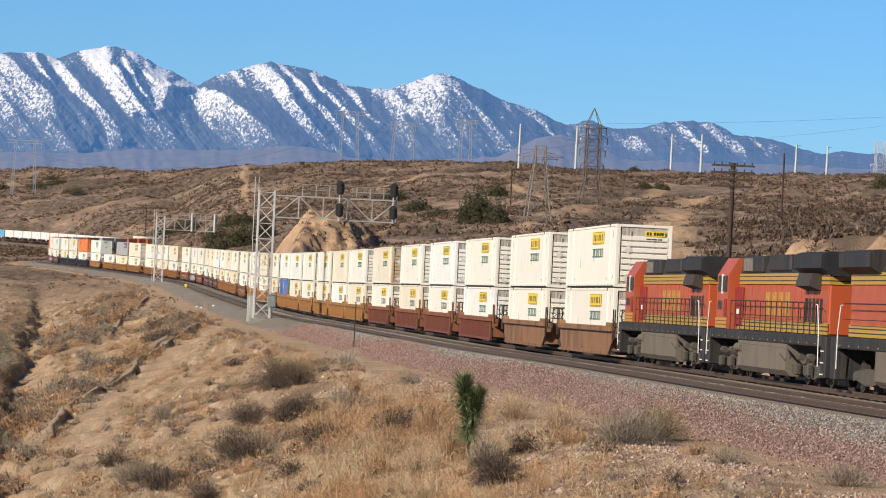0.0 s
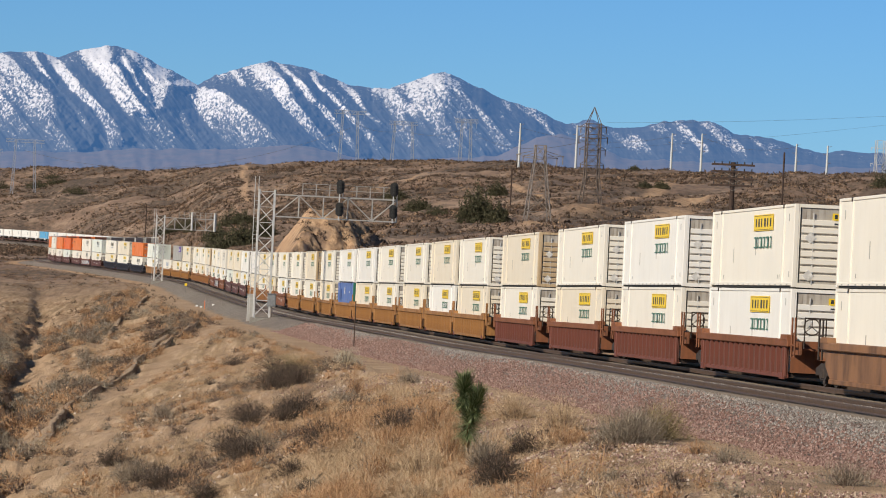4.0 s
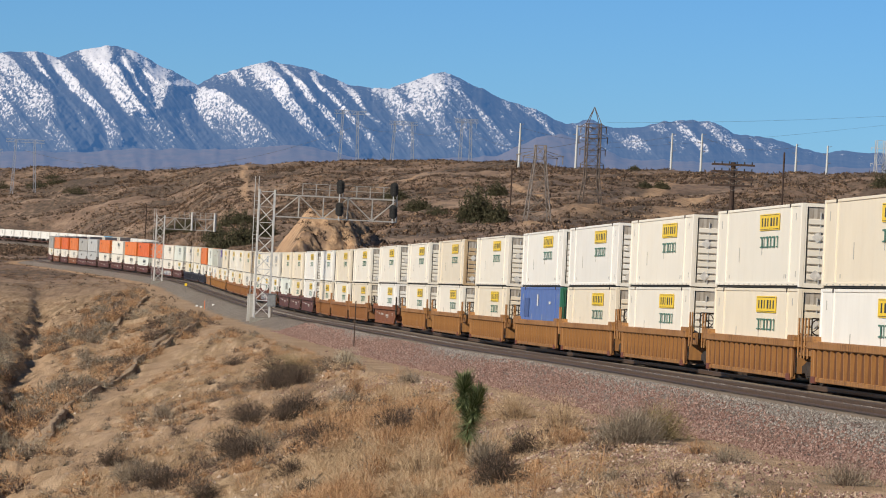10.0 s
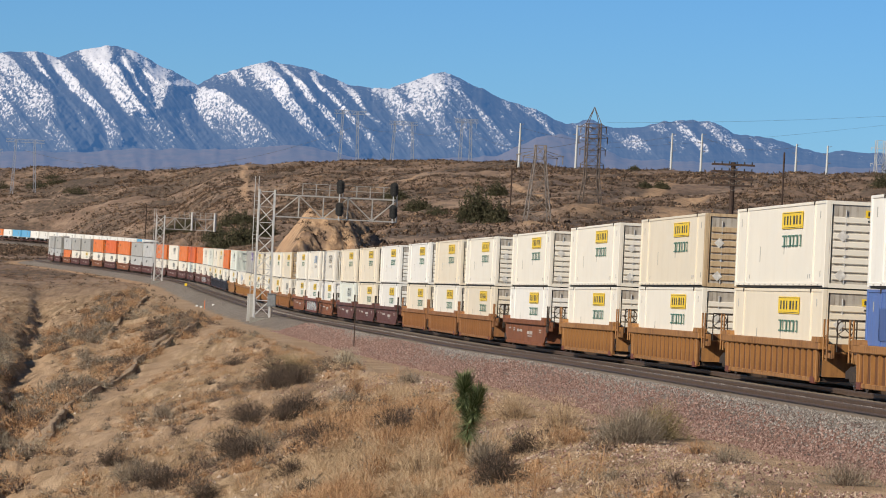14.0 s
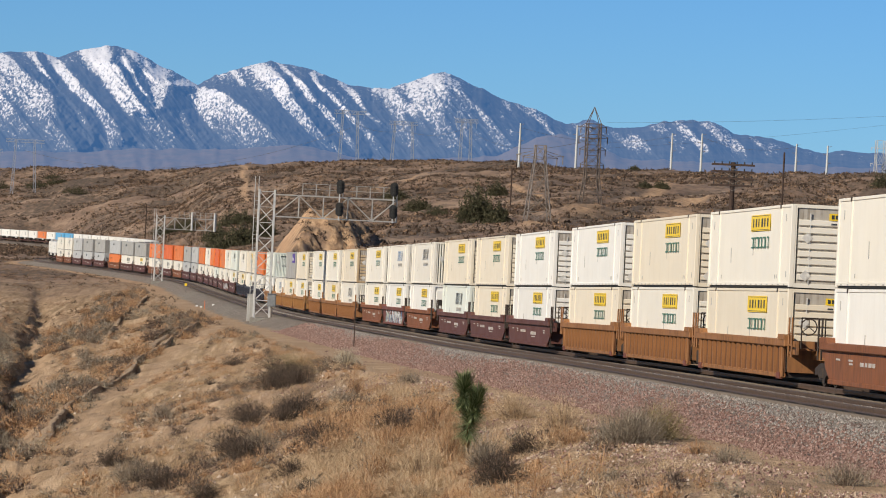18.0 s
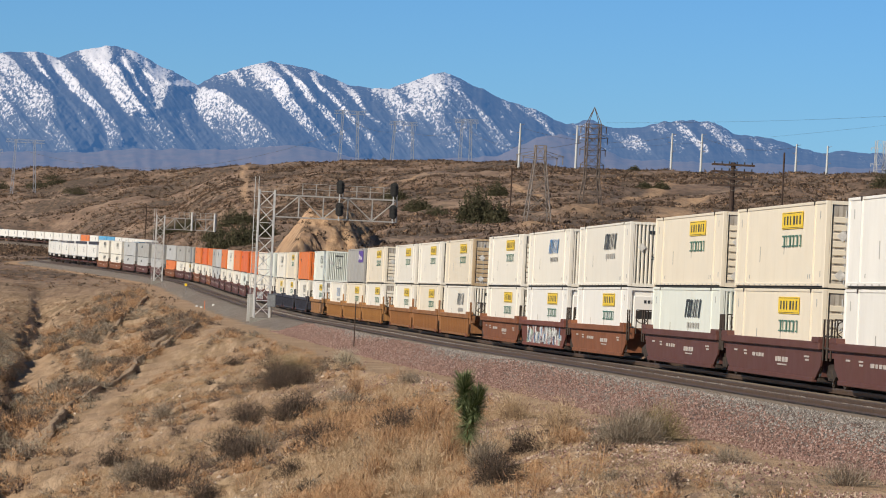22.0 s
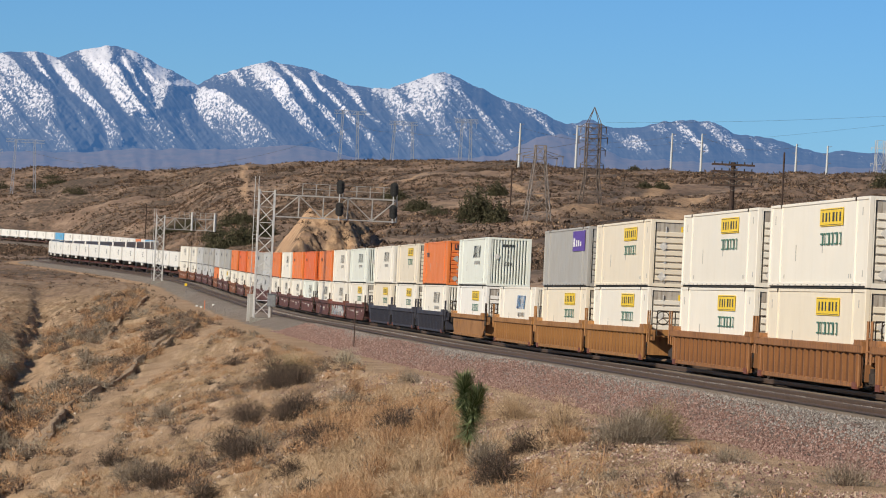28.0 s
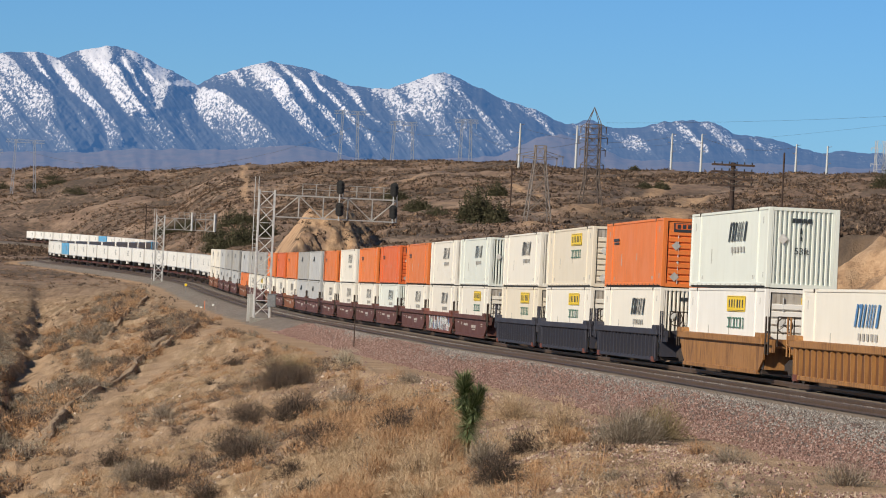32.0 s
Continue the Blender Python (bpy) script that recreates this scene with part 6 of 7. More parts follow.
def tri_mesh(name, tris, material, label="", category="", kind="stuff"):
    tris = np.asarray(tris).reshape(-1, 3, 3)
    n = len(tris)
    me = bpy.data.meshes.new(name)
    me.vertices.add(n * 3)
    me.vertices.foreach_set("co", tris.reshape(-1).astype(np.float32))
    me.loops.add(n * 3)
    me.loops.foreach_set("vertex_index", np.arange(n * 3))
    me.polygons.add(n)
    me.polygons.foreach_set("loop_start", np.arange(n) * 3)
    me.polygons.foreach_set("loop_total", np.full(n, 3))
    me.materials.append(material)
    me.update(calc_edges=True)
    ob = new(name, me)
    return tagged(ob, label, category, kind=kind) if label else ob


def scattered(name, templates, x, y, scale, material, label, category, tall=None, sink=0.0):
    """Copies of the templates on the ground, joined into one object."""
    z = ground(x, y) - sink
    a = rs.rand(len(x)) * math.tau
    pick = rs.randint(0, len(templates), len(x))
    tall = np.ones(len(x)) if tall is None else tall
    out = []
    for k, t in enumerate(templates):
        m = pick == k
        if not m.any():
            continue
        c, s = np.cos(a[m])[:, None, None], np.sin(a[m])[:, None, None]
        sc = scale[m][:, None, None]
        X = (t[None, ..., 0] * c - t[None, ..., 1] * s) * sc + x[m][:, None, None]
        Y = (t[None, ..., 0] * s + t[None, ..., 1] * c) * sc + y[m][:, None, None]
        Z = t[None, ..., 2] * sc * tall[m][:, None, None] + z[m][:, None, None]
        out.append(np.stack([X, Y, Z], -1).reshape(-1, 3, 3))
    return tri_mesh(name, np.concatenate(out), material, label, category)


def wedge(n, y0, y1, power=1.0, half=0.128):
    """Random places in the camera's wide field; power 2 is even over the ground, lower favours near places."""
    u = rs.rand(n)
    y = (y0 ** power + u * (y1 ** power - y0 ** power)) ** (1 / power)
    return (rs.rand(n) * 2 - 1) * half * y, y


def side_of(x, y):
    return (rail_x(y) - x) / np.sqrt(1 + line_slope(y) ** 2)


def bare(x, y):
    c = ground_cover(x, y)
    return np.maximum(c[..., 0], c[..., 1])


def fuzz(n, w, h, ln, wd, seed, spread=0.5, lift=0.5):
    """A soft dome of fine twigs that point outwards: points (n, 3, 3)."""
    r = np.random.RandomState(seed)
    d = r.normal(size=(n, 3))
    d /= np.linalg.norm(d, axis=1, keepdims=True)
    d[:, 2] = np.abs(d[:, 2])
    lump = 1 + 0.22 * np.sin(d[:, 0] * 4 + seed) * np.cos(d[:, 1] * 5 + seed * 1.7) + 0.14 * np.sin(d[:, 2] * 6 + d[:, 1] * 5 + seed)
    q = (0.15 + 0.7 * r.rand(n) ** 0.6) * lump
    c = d * q[:, None] * np.array([w / 2, w / 2, h * 0.85])
    o = d + r.normal(size=(n, 3)) * spread + np.array([0, 0, lift])
    o /= np.linalg.norm(o, axis=1, keepdims=True)
    o *= (ln * (0.6 + 0.8 * r.rand(n)))[:, None]
    s = r.normal(size=(n, 3))
    s /= np.linalg.norm(s, axis=1, keepdims=True)
    s *= wd
    return np.stack([c - s, c + s, c + o], 1)


# dry grass on the near bank: tall and russet in the middle, thin on the bare slopes
x, y = wedge(92000, 62, 420, 0.5)
d = side_of(x, y)
rich = np.exp(-((x + 0.9 + 0.03 * (y - 90)) / 2.6) ** 4) * (1 - smooth01(130, 160, y)) * smooth01(12.5, 14.5, d)
stony = smooth01(1.2, 2.2, x) * (1 - smooth01(90, 96, y))
slope = smooth01(17.5, 19, d) * (1 - smooth01(21.5, 24, d)) * smooth01(100, 115, y) * (1 - smooth01(200, 230, y))
want = fbm(x, y, 5, 3) + 0.6 * fbm(x + 90, y, 18, 2) + 0.5 + 1.6 * rich - 0.12 * stony - 0.42 * slope
keep = (d > 11.5) & (d < 34) & (bare(x, y) < 0.2 + 0.25 * rs.rand(len(x))) & (want > rs.rand(len(x)) * 1.3)
x, y, rich = x[keep], y[keep], rich[keep]
red = fbm(x + 300, y, 5, 3) + 0.3 * rs.rand(len(x)) + 0.20 * rich > 0.29
grass = [np.concatenate([tuft(5, 0.26, 0.42, 0.006, k, 0.6), fuzz(13, 0.55, 0.13, 0.15, 0.0065, 70 + k, 0.9, 0.35)]) for k in range(8)]
sc = (0.5 + 0.7 * rs.rand(len(x))) * (1 + 0.35 * rich) + np.clip(y - 130, 0, 300) / 260
scattered("dry_grass", grass, x[~red], y[~red], sc[~red], STRAW, "straw-coloured dry grass tufts on the bank", "grass")
scattered("russet_grass", grass, x[red], y[red], sc[red] * 1.05, RUSSET, "russet dry weeds among the grass", "grass")

# low twiggy brush on the near bank
x, y = wedge(19000, 64, 470, 0.9)
d = side_of(x, y)
keep = (d > 12) & (d < 34) & (bare(x, y) < 0.3) & (fbm(x + 50, y + 20, 12, 3) + 0.24 + 0.5 * smooth01(18, 22, d) * smooth01(100, 130, y) > rs.rand(len(x)) * 0.95)
x, y = x[keep], y[keep]
brush = [np.concatenate([fuzz(80, 1.15, 0.5, 0.22, 0.011, 40 + k, 0.8, 0.35), clump(80, 0.46, 0.36, 0.042, 55 + k, 0.15)]) for k in range(5)]
kind = rs.rand(len(x))
sz = 0.3 + 0.75 * rs.rand(len(x)) ** 2 + np.clip(y - 150, 0, 300) / 900
for nm, lo, hi, mat, lab in (("twiggy_brush", 0, 0.42, TWIG, "low grey-brown twiggy brush on the bank"), ("sage_brush", 0.42, 0.68, SAGE, "pale sage brush on the bank"), ("russet_brush", 0.68, 1, RUSSET, "low russet brush on the bank")):
    m = (kind >= lo) & (kind < hi)
    scattered(nm, brush, x[m], y[m], sz[m], mat, lab, "brush")
# brush along the lips of the ditch and the gully
y = 108 + 290 * rs.rand(900)
dl = np.interp(y, [90, 130, 210, 263, 311, 345], [29.5, 28.2, 26.1, 21.0, 15.6, 12.8]) + 1.0 + 1.3 * rs.normal(size=900)
dl[::2] = 32.2 + 1.5 * rs.normal(size=len(dl[::2]))
x = rail_x(y) - dl * np.sqrt(1 + line_slope(y) ** 2)
kind = rs.rand(900)
sz = 0.7 + 1.0 * rs.rand(900)
for nm, lo, hi, mat, lab in (("gully_brush", 0, 0.4, TWIG, "dark twiggy brush along the gully"), ("gully_sage", 0.4, 0.75, SAGE, "sage brush along the gully"), ("gully_weeds", 0.75, 1, RUSSET, "russet weeds along the gully")):
    m = (kind >= lo) & (kind < hi)
    scattered(nm, brush, x[m], y[m], sz[m], mat, lab, "brush")

# fuller bushes on the bank left of the ditches
big = [np.concatenate([fuzz(300, 1.9, 1.15, 0.34, 0.022, 140 + k, 0.7, 0.35), clump(140, 0.75, 0.9, 0.065, 155 + k, 0.15)]) for k in range(5)]
y = 170 + 400 * rs.rand(1000) ** 1.1
dd = np.where(y < 350, np.interp(y, [90, 130, 210, 263, 311, 345], [29.5, 28.2, 26.1, 21.0, 15.6, 12.8]), np.interp(y, [350, 387, 470, 552], [22.2, 20.5, 16.5, 12.3])) + 0.6 + 7.5 * rs.rand(1000) ** 1.4
x = rail_x(y) - dd * np.sqrt(1 + line_slope(y) ** 2)
keep = (dd < 29) & (fbm(x, y, 16, 3) + 0.35 > rs.rand(1000) * 0.9)
x, y = x[keep], y[keep]
kind = rs.rand(len(x))
sz = 0.55 + 0.85 * rs.rand(len(x)) ** 1.5
for nm, lo, hi, mat, lab in (("grey_bank_bushes", 0, 0.36, SAGE, "grey sage bushes on the bank beside the ditch"), ("dark_bank_bushes", 0.36, 0.62, TWIG, "dark twiggy bushes on the bank beside the ditch"), ("russet_bank_bushes", 0.62, 1, RUSSET, "russet bushes on the bank beside the ditch")):
    m = (kind >= lo) & (kind < hi)
    scattered(nm, big, x[m], y[m], sz[m], mat, lab, "brush")
# soft tall plumes of dry weeds on the crest of the near bank
plume = [np.concatenate([tuft(12, 0.85, 0.45, 0.007, 240 + k, 0.45, 0.2), fuzz(170, 0.95, 0.7, 0.17, 0.008, 250 + k, 0.9, 0.5)]) for k in range(6)]
y = 66 + 100 * rs.rand(2600) ** 1.1
x = -1.1 - 0.034 * (y - 90) + 1.9 * rs.normal(size=2600)
d = side_of(x, y)
keep = (d > 12.6) & (d < 24) & (bare(x, y) < 0.25) & (fbm(x + 20, y, 4.5, 3) + 0.12 > rs.rand(2600) * 0.9)
x, y = x[keep], y[keep]
gold = fbm(x + 70, y + 10, 6, 3) > 0.30
sz = 0.4 + 0.8 * rs.rand(len(x)) ** 1.5
scattered("russet_plumes", plume, x[~gold], y[~gold], sz[~gold], RUSSET, "soft tall russet weeds on the bank", "weeds")
scattered("golden_plumes", plume, x[gold], y[gold], sz[gold], STRAW, "soft tall golden grass on the bank", "grass")

# scrub over the hills beyond the line
x, y = wedge(190000, 130, 2350, 1.25)
d = side_of(x, y)
dens = fbm(x, y, 40, 4) * 0.7 + 0.3 * fbm(x + 500, y, 260, 2)
beyond = (d < -6.5) | (y > 1000)
keep = beyond & (np.abs(d) > 7) & (bare(x, y) < 0.4) & (dens + np.interp(x / y, [-0.12, -0.05, -0.02, 0.12], [0.7, 0.7, 0.8, 0.75]) > rs.rand(len(x)) * 1.15)
x, y, d = x[keep], y[keep], d[keep]
puff = [clump(11, 0.72, 0.5, 0.17, 80 + k, 0.15) for k in range(8)]
sc = (0.5 + 1.0 * rs.rand(len(x)) ** 2) * np.interp(y, [150, 400, 1000, 2300], [0.9, 0.95, 1.2, 1.9])
pale = rs.rand(len(x)) < 0.28
close = y < 430
fine_puff = [clump(34, 0.75, 0.55, 0.10, 90 + k, 0.2) for k in range(4)]
scattered("near_scrub", fine_puff, x[close & ~pale], y[close & ~pale], sc[close & ~pale], SCRUB, "dark desert scrub above the cutting", "scrub")
scattered("near_tan_scrub", fine_puff, x[close & pale], y[close & pale], sc[close & pale] * 0.8, TAN_SCRUB, "dry tan scrub above the cutting", "scrub")
x, y, sc, pale = x[~close], y[~close], sc[~close], pale[~close]
scattered("hill_scrub", puff, x[~pale], y[~pale], sc[~pale], SCRUB, "dark desert scrub covering the hillside", "scrub")
scattered("tan_scrub", puff, x[pale], y[pale], sc[pale] * 0.8, TAN_SCRUB, "dry tan scrub on the hillside", "scrub")
# dense dark brush on the slope above the line, right of the dirt track
y = 150 + 620 * rs.rand(6500) ** 1.3
x = y * (0.073 + 0.055 * rs.rand(6500))
keep = (side_of(x, y) < -7) & (bare(x, y) < 0.35) & (fbm(x, y, 26, 3) + 0.45 > rs.rand(6500))
x, y = x[keep], y[keep]
tone = rs.rand(len(x)) < 0.7
sz = (0.8 + 1.3 * rs.rand(len(x)) ** 1.6) * np.interp(y, [150, 700], [0.8, 1.3])
scattered("dark_slope_brush", fine_puff, x[tone], y[tone], sz[tone], SCRUB, "dense dark brush on the slope above the line", "brush")
scattered("brown_slope_brush", fine_puff, x[~tone], y[~tone], sz[~tone] * 0.9, TWIG, "grey-brown brush on the slope above the line", "brush")
# low scrub on the orange spur
x, y = -24 + 18 * rs.rand(520), 574 + 36 * rs.rand(520)
m = (x + 20 > 7 * rs.rand(520) - 3) | (rs.rand(520) < 0.2)
scattered("spur_scrub", puff, x[m], y[m], 0.35 + 0.5 * rs.rand(int(m.sum())), SCRUB, "small dark scrub on the orange spur", "scrub")
# brush on the pale bank just beyond the line
y = 130 + 190 * rs.rand(420)
x = rail_x(y) + 6.5 + 24 * rs.rand(420)
scattered("cutting_brush", brush, x, y, 0.7 + 0.9 * rs.rand(420), TWIG, "dark brush on the pale cutting bank", "brush")
# scrub on the far part of the near side
x, y = wedge(11000, 380, 1000, 1.4)
d = side_of(x, y)
keep = (d > 10) & (bare(x, y) < 0.3) & (fbm(x, y, 22, 3) + 0.5 > rs.rand(len(x)))
x, y = x[keep], y[keep]
scattered("bank_scrub", fine_puff, x, y, 0.35 + 0.55 * rs.rand(len(x)), TAN_SCRUB, "dry scrub on the bank below the curve", "scrub")
pick = rs.rand(len(x)) < 0.45
scattered("dark_bank_scrub", fine_puff, x[pick] + 1.5, y[pick] + 2, 0.4 + 0.6 * rs.rand(int(pick.sum())), SCRUB, "dark low scrub on the bank", "scrub")


# crushed stone
def rock(seed):
    r = np.random.RandomState(seed)
    v = np.array([(1, 0, 0), (-1, 0, 0), (0, 1, 0), (0, -1, 0), (0, 0, 1), (0, 0, -1)], float) * (0.7 + 0.6 * r.rand(6, 1))
    f = [(0, 2, 4), (2, 1, 4), (1, 3, 4), (3, 0, 4), (2, 0, 5), (1, 2, 5), (3, 1, 5), (0, 3, 5)]
    return np.array([[v[i] for i in t] for t in f])


rocks = [rock(k) for k in range(6)]
y = 66 * (300 / 66) ** (rs.rand(42000) ** 1.25)
d = 5.6 + 3.4 * rs.rand(len(y)) + np.abs(rs.normal(size=len(y))) * 0.25
x = rail_x(y) - d * np.sqrt(1 + line_slope(y) ** 2)
redd = (0.5 * fbm(x * 0.9, y * 0.25, 9, 3) + (d - 6.75) * 0.8 + np.interp(y, [70, 95, 115, 240], [-0.7, -0.3, 0.3, 0.3]) + 0.32 * rs.normal(size=len(y))) > 0.05
sz = (0.018 + 0.026 * rs.rand(len(y))) * np.interp(y, [66, 130, 300], [1.0, 1.15, 1.9])
scattered("ballast_stones", rocks, x[~redd], y[~redd], sz[~redd], STONE_GREY, "loose grey crushed stone beside the track", "ballast", sink=-0.01)
scattered("red_ballast_stones", rocks, x[redd], y[redd], sz[redd], STONE_RED, "loose reddish crushed stone beside the track", "ballast", sink=-0.01)
# a pale line of stones between the rails of the near track
y = 66 * (400 / 66) ** rs.rand(9000)
x = rail_x(y) - (3.66 + 0.5 * rs.rand(len(y)) + 0.12 * rs.normal(size=len(y))) * np.sqrt(1 + line_slope(y) ** 2)
scattered("track_stones", rocks, x, y, (0.03 + 0.03 * rs.rand(len(y))) * np.interp(y, [66, 330], [1, 1.6]), STONE_GREY, "pale crushed stone between the rails", "ballast", sink=-0.085)
x, y = wedge(17000, 66, 260, 0.8)
d = side_of(x, y)
keep = (d > 13) & (d < 26) & (bare(x, y) < 0.3) & (fbm(x, y, 6, 3) + 0.2 + 0.25 * (d > 17) > rs.rand(len(x)))
x, y = x[keep], y[keep]
scattered("pale_stones", rocks, x, y, 0.02 + 0.10 * rs.rand(len(x)) ** 3, PALE_STONE, "pale stones and clods on the bare slope", "stones", sink=-0.005)
# gravel strewn over the crest and the near slope
x, y = wedge(60000, 64, 160, 0.6)
d = side_of(x, y)
keep = (d > 10.5) & (d < 18) & (smooth01(18, 13, d) * (0.75 + fbm(x, y, 4, 3)) * (0.25 + smooth01(0.0, 2.5, x) + 0.7 * smooth01(108, 120, y)) > rs.rand(len(x)) * 1.1)
x, y = x[keep], y[keep]
tone = rs.rand(len(x)) < 0.52
sz = (0.018 + 0.03 * rs.rand(len(x)) ** 2) * np.interp(y, [64, 160], [1, 1.5])
scattered("slope_gravel", rocks, x[tone], y[tone], sz[tone], STONE_RED, "reddish gravel strewn over the slope", "gravel", sink=-0.005)
scattered("pale_slope_gravel", rocks, x[~tone], y[~tone], sz[~tone], PALE_STONE, "pale gravel strewn over the slope", "gravel", sink=-0.005)
x, y = wedge(16000, 64, 240, 0.8)
d = side_of(x, y)
keep = (d > 9) & (d < 26) & (fbm(x, y, 3.5, 3) * 0.6 + 0.3 - np.abs(d - 14) / 14 > rs.rand(len(x)) * 0.6)
x, y = x[keep], y[keep]
scattered("spilled_stones", rocks, x, y, 0.02 + 0.05 * rs.rand(len(x)) ** 2, STONE_RED, "stones spilled down the grassy bank", "stones", sink=-0.005)


# ---- single shrubs ----
def shrub(x, y, w, h, mat, label, seed, n=900, ln=0.30, lift=0.5, name="shrub"):
    base = tagged(new(name), label, "shrub")
    st = tri_mesh("stem", tuft(40, h * 0.75, w * 0.35, 0.014, seed, 0.3, 0.3), TWIG, kind="")
    cr = tri_mesh("crown", np.concatenate([fuzz(n * 2, w, h, ln * min(1, h / 0.8) * 0.6, 0.0068, seed, 0.75, lift), tuft(n // 7, h * 1.02, w * 0.52, 0.005, seed + 1, 0.7, 0.25)]), mat, kind="")
    st.parent, cr.parent = base, base
    base.matrix_basis = pose(x, y, zat(x, y))
    return base


LABELS = {"olive": (OLIVE, "dull olive-green shrub on the dry bank"), "twig": (DARK_TWIG, "dark grey-brown leafless shrub on the slope"), "sage": (SAGE, "fan-shaped grey sage shrub on the bank"),
          "russet": (RUSSET, "tall russet dry weeds on the slope"), "straw": (STRAW, "soft rounded straw-coloured bush"), "pale": (PALE, "pale grey-green rounded bush"), "green": (GREENERY, "low dark green shrub beside the ditch")}
rows = [("olive", -6.8, 173, 2.7, 1.35, 1500), ("twig", -7.2, 171, 1.6, 0.9, 800), ("twig", -6.1, 163, 1.3, 0.8, 700), ("twig", -6.6, 125, 1.2, 0.6, 600), ("twig", -4.9, 138, 1.3, 0.7, 600), ("twig", -5.8, 155.4, 1.3, 0.9, 700), ("twig", -5.4, 132.9, 1.5, 0.9, 900), ("twig", -7.2, 144.4, 1.2, 0.8, 700), ("twig", -6.0, 117.3, 1.8, 1.0, 1400),
        ("sage", -5.6, 117.9, 1.3, 0.9, 500), ("twig", -3.1, 128.5, 1.0, 0.7, 600), ("russet", -3.2, 144, 0.8, 1.25, 600), ("russet", -1.9, 133.9, 0.8, 0.5, 400), ("twig", -1.2, 108.7, 1.5, 0.75, 700),
        ("twig", -4.0, 104.9, 0.9, 0.6, 600), ("twig", -3.3, 97.6, 0.7, 0.4, 400), ("sage", -1.1, 147.1, 1.0, 0.5, 500), ("russet", -1.2, 104.8, 1.3, 0.9, 900), ("straw", -0.3, 93.3, 1.6, 1.0, 1200),
        ("russet", 0.0, 107.3, 1.3, 1.05, 1000), ("russet", -1.4, 94.1, 1.1, 0.8, 800), ("straw", -0.15, 86.8, 1.1, 0.65, 800), ("twig", -6.6, 106.6, 1.2, 0.6, 700), ("twig", -15.6, 229.4, 0.6, 0.5, 200),
        ("twig", -10.1, 153.5, 0.6, 0.35, 200), ("twig", -11.5, 186.9, 0.7, 0.4, 200), ("twig", -9.4, 175.1, 0.8, 0.45, 250), ("twig", -8.5, 129.9, 0.4, 0.25, 150), ("russet", 0.45, 95.2, 0.9, 1.2, 900),
        ("straw", 2.35, 108.3, 1.75, 0.9, 1500), ("straw", 3.46, 100.6, 1.45, 0.95, 1300), ("twig", 2.43, 94.9, 0.9, 0.62, 700), ("russet", 3.5, 94.7, 1.4, 0.45, 800), ("sage", 4.8, 91.4, 1.7, 0.85, 1900),
        ("olive", 5.85, 95.0, 1.5, 1.0, 1500), ("sage", 5.3, 93.4, 1.3, 0.95, 900), ("twig", 1.55, 85.5, 1.35, 0.95, 1400), ("sage", 1.25, 88.5, 0.9, 0.9, 700), ("sage", 3.9, 78.8, 0.8, 0.3, 300),
        ("twig", 5.0, 75.5, 0.5, 0.3, 200), ("russet", 6.2, 86.2, 0.9, 0.35, 350), ("pale", -4.5, 181.5, 1.5, 0.9, 900), ("pale", -17.8, 166, 1.5, 1.0, 600), ("pale", -33.6, 414, 3.2, 1.5, 500),
        ("green", -24.2, 277, 2.6, 1.1, 600), ("green", -22.9, 285, 2.2, 0.9, 500), ("pale", -24.1, 249, 3.0, 1.2, 700), ("sage", -25.6, 258, 2.4, 1.0, 500), ("russet", -19.5, 165, 1.0, 0.6, 300),
        ("sage", 8.3, 73.5, 1.4, 0.5, 500), ("sage", 6.6, 82, 1.2, 0.4, 400), ("twig", -6.2, 157, 2.8, 1.2, 2000), ("twig", -7.3, 166, 3.0, 1.3, 2000), ("twig", -7.4, 146, 2.0, 0.9, 1500), ("twig", -5.0, 134, 2.0, 0.9, 1600), ("twig", -6.9, 128.6, 2.3, 1.0, 1800),
        ("twig", -8.5, 117.5, 2.4, 0.9, 1800), ("twig", -7.4, 115, 1.8, 0.8, 1400), ("sage", -10.2, 126, 1.8, 0.8, 1000), ("twig", -11.6, 133, 1.7, 0.8, 1000), ("sage", -3.5, 141, 1.5, 0.8, 900), ("twig", -3.2, 110, 2.0, 0.9, 1500),
        ("sage", -12.4, 168, 1.6, 0.7, 700), ("twig", -12.2, 221, 1.6, 0.6, 700), ("twig", -8.4, 187, 2.0, 0.9, 600), ("twig", -7.6, 181, 1.6, 0.8, 500)]
for k, (kind, x, y, w, h, n) in enumerate(rows):
    shrub(x, y, w * 1.2, h * 1.25, LABELS[kind][0], LABELS[kind][1], 300 + 3 * k, n, 0.36 if kind == "sage" else 0.27, 0.7 if kind in ("sage", "russet") else 0.3)
# bushes on the upper side of the ditch
for k in range(15):
    q = random.Random(900 + k)
    yy = 132 + 9.5 * k + 4 * q.random()
    dd = float(np.interp(yy, [90, 130, 210, 263, 311, 345], [29.5, 28.2, 26.1, 21.0, 15.6, 12.8])) + 1.3 + 1.6 * q.random()
    kind = ("sage", "pale", "sage", "green", "russet")[k % 5]
    shrub(float(rail_x(yy)) - dd * 1.005, yy, 1.7 + 1.1 * q.random(), 0.75 + 0.4 * q.random(), LABELS[kind][0], LABELS[kind][1].replace(" on the bank", " beside the ditch").replace(" on the slope", " beside the ditch"), 700 + 3 * k, 700, 0.3, 0.4)
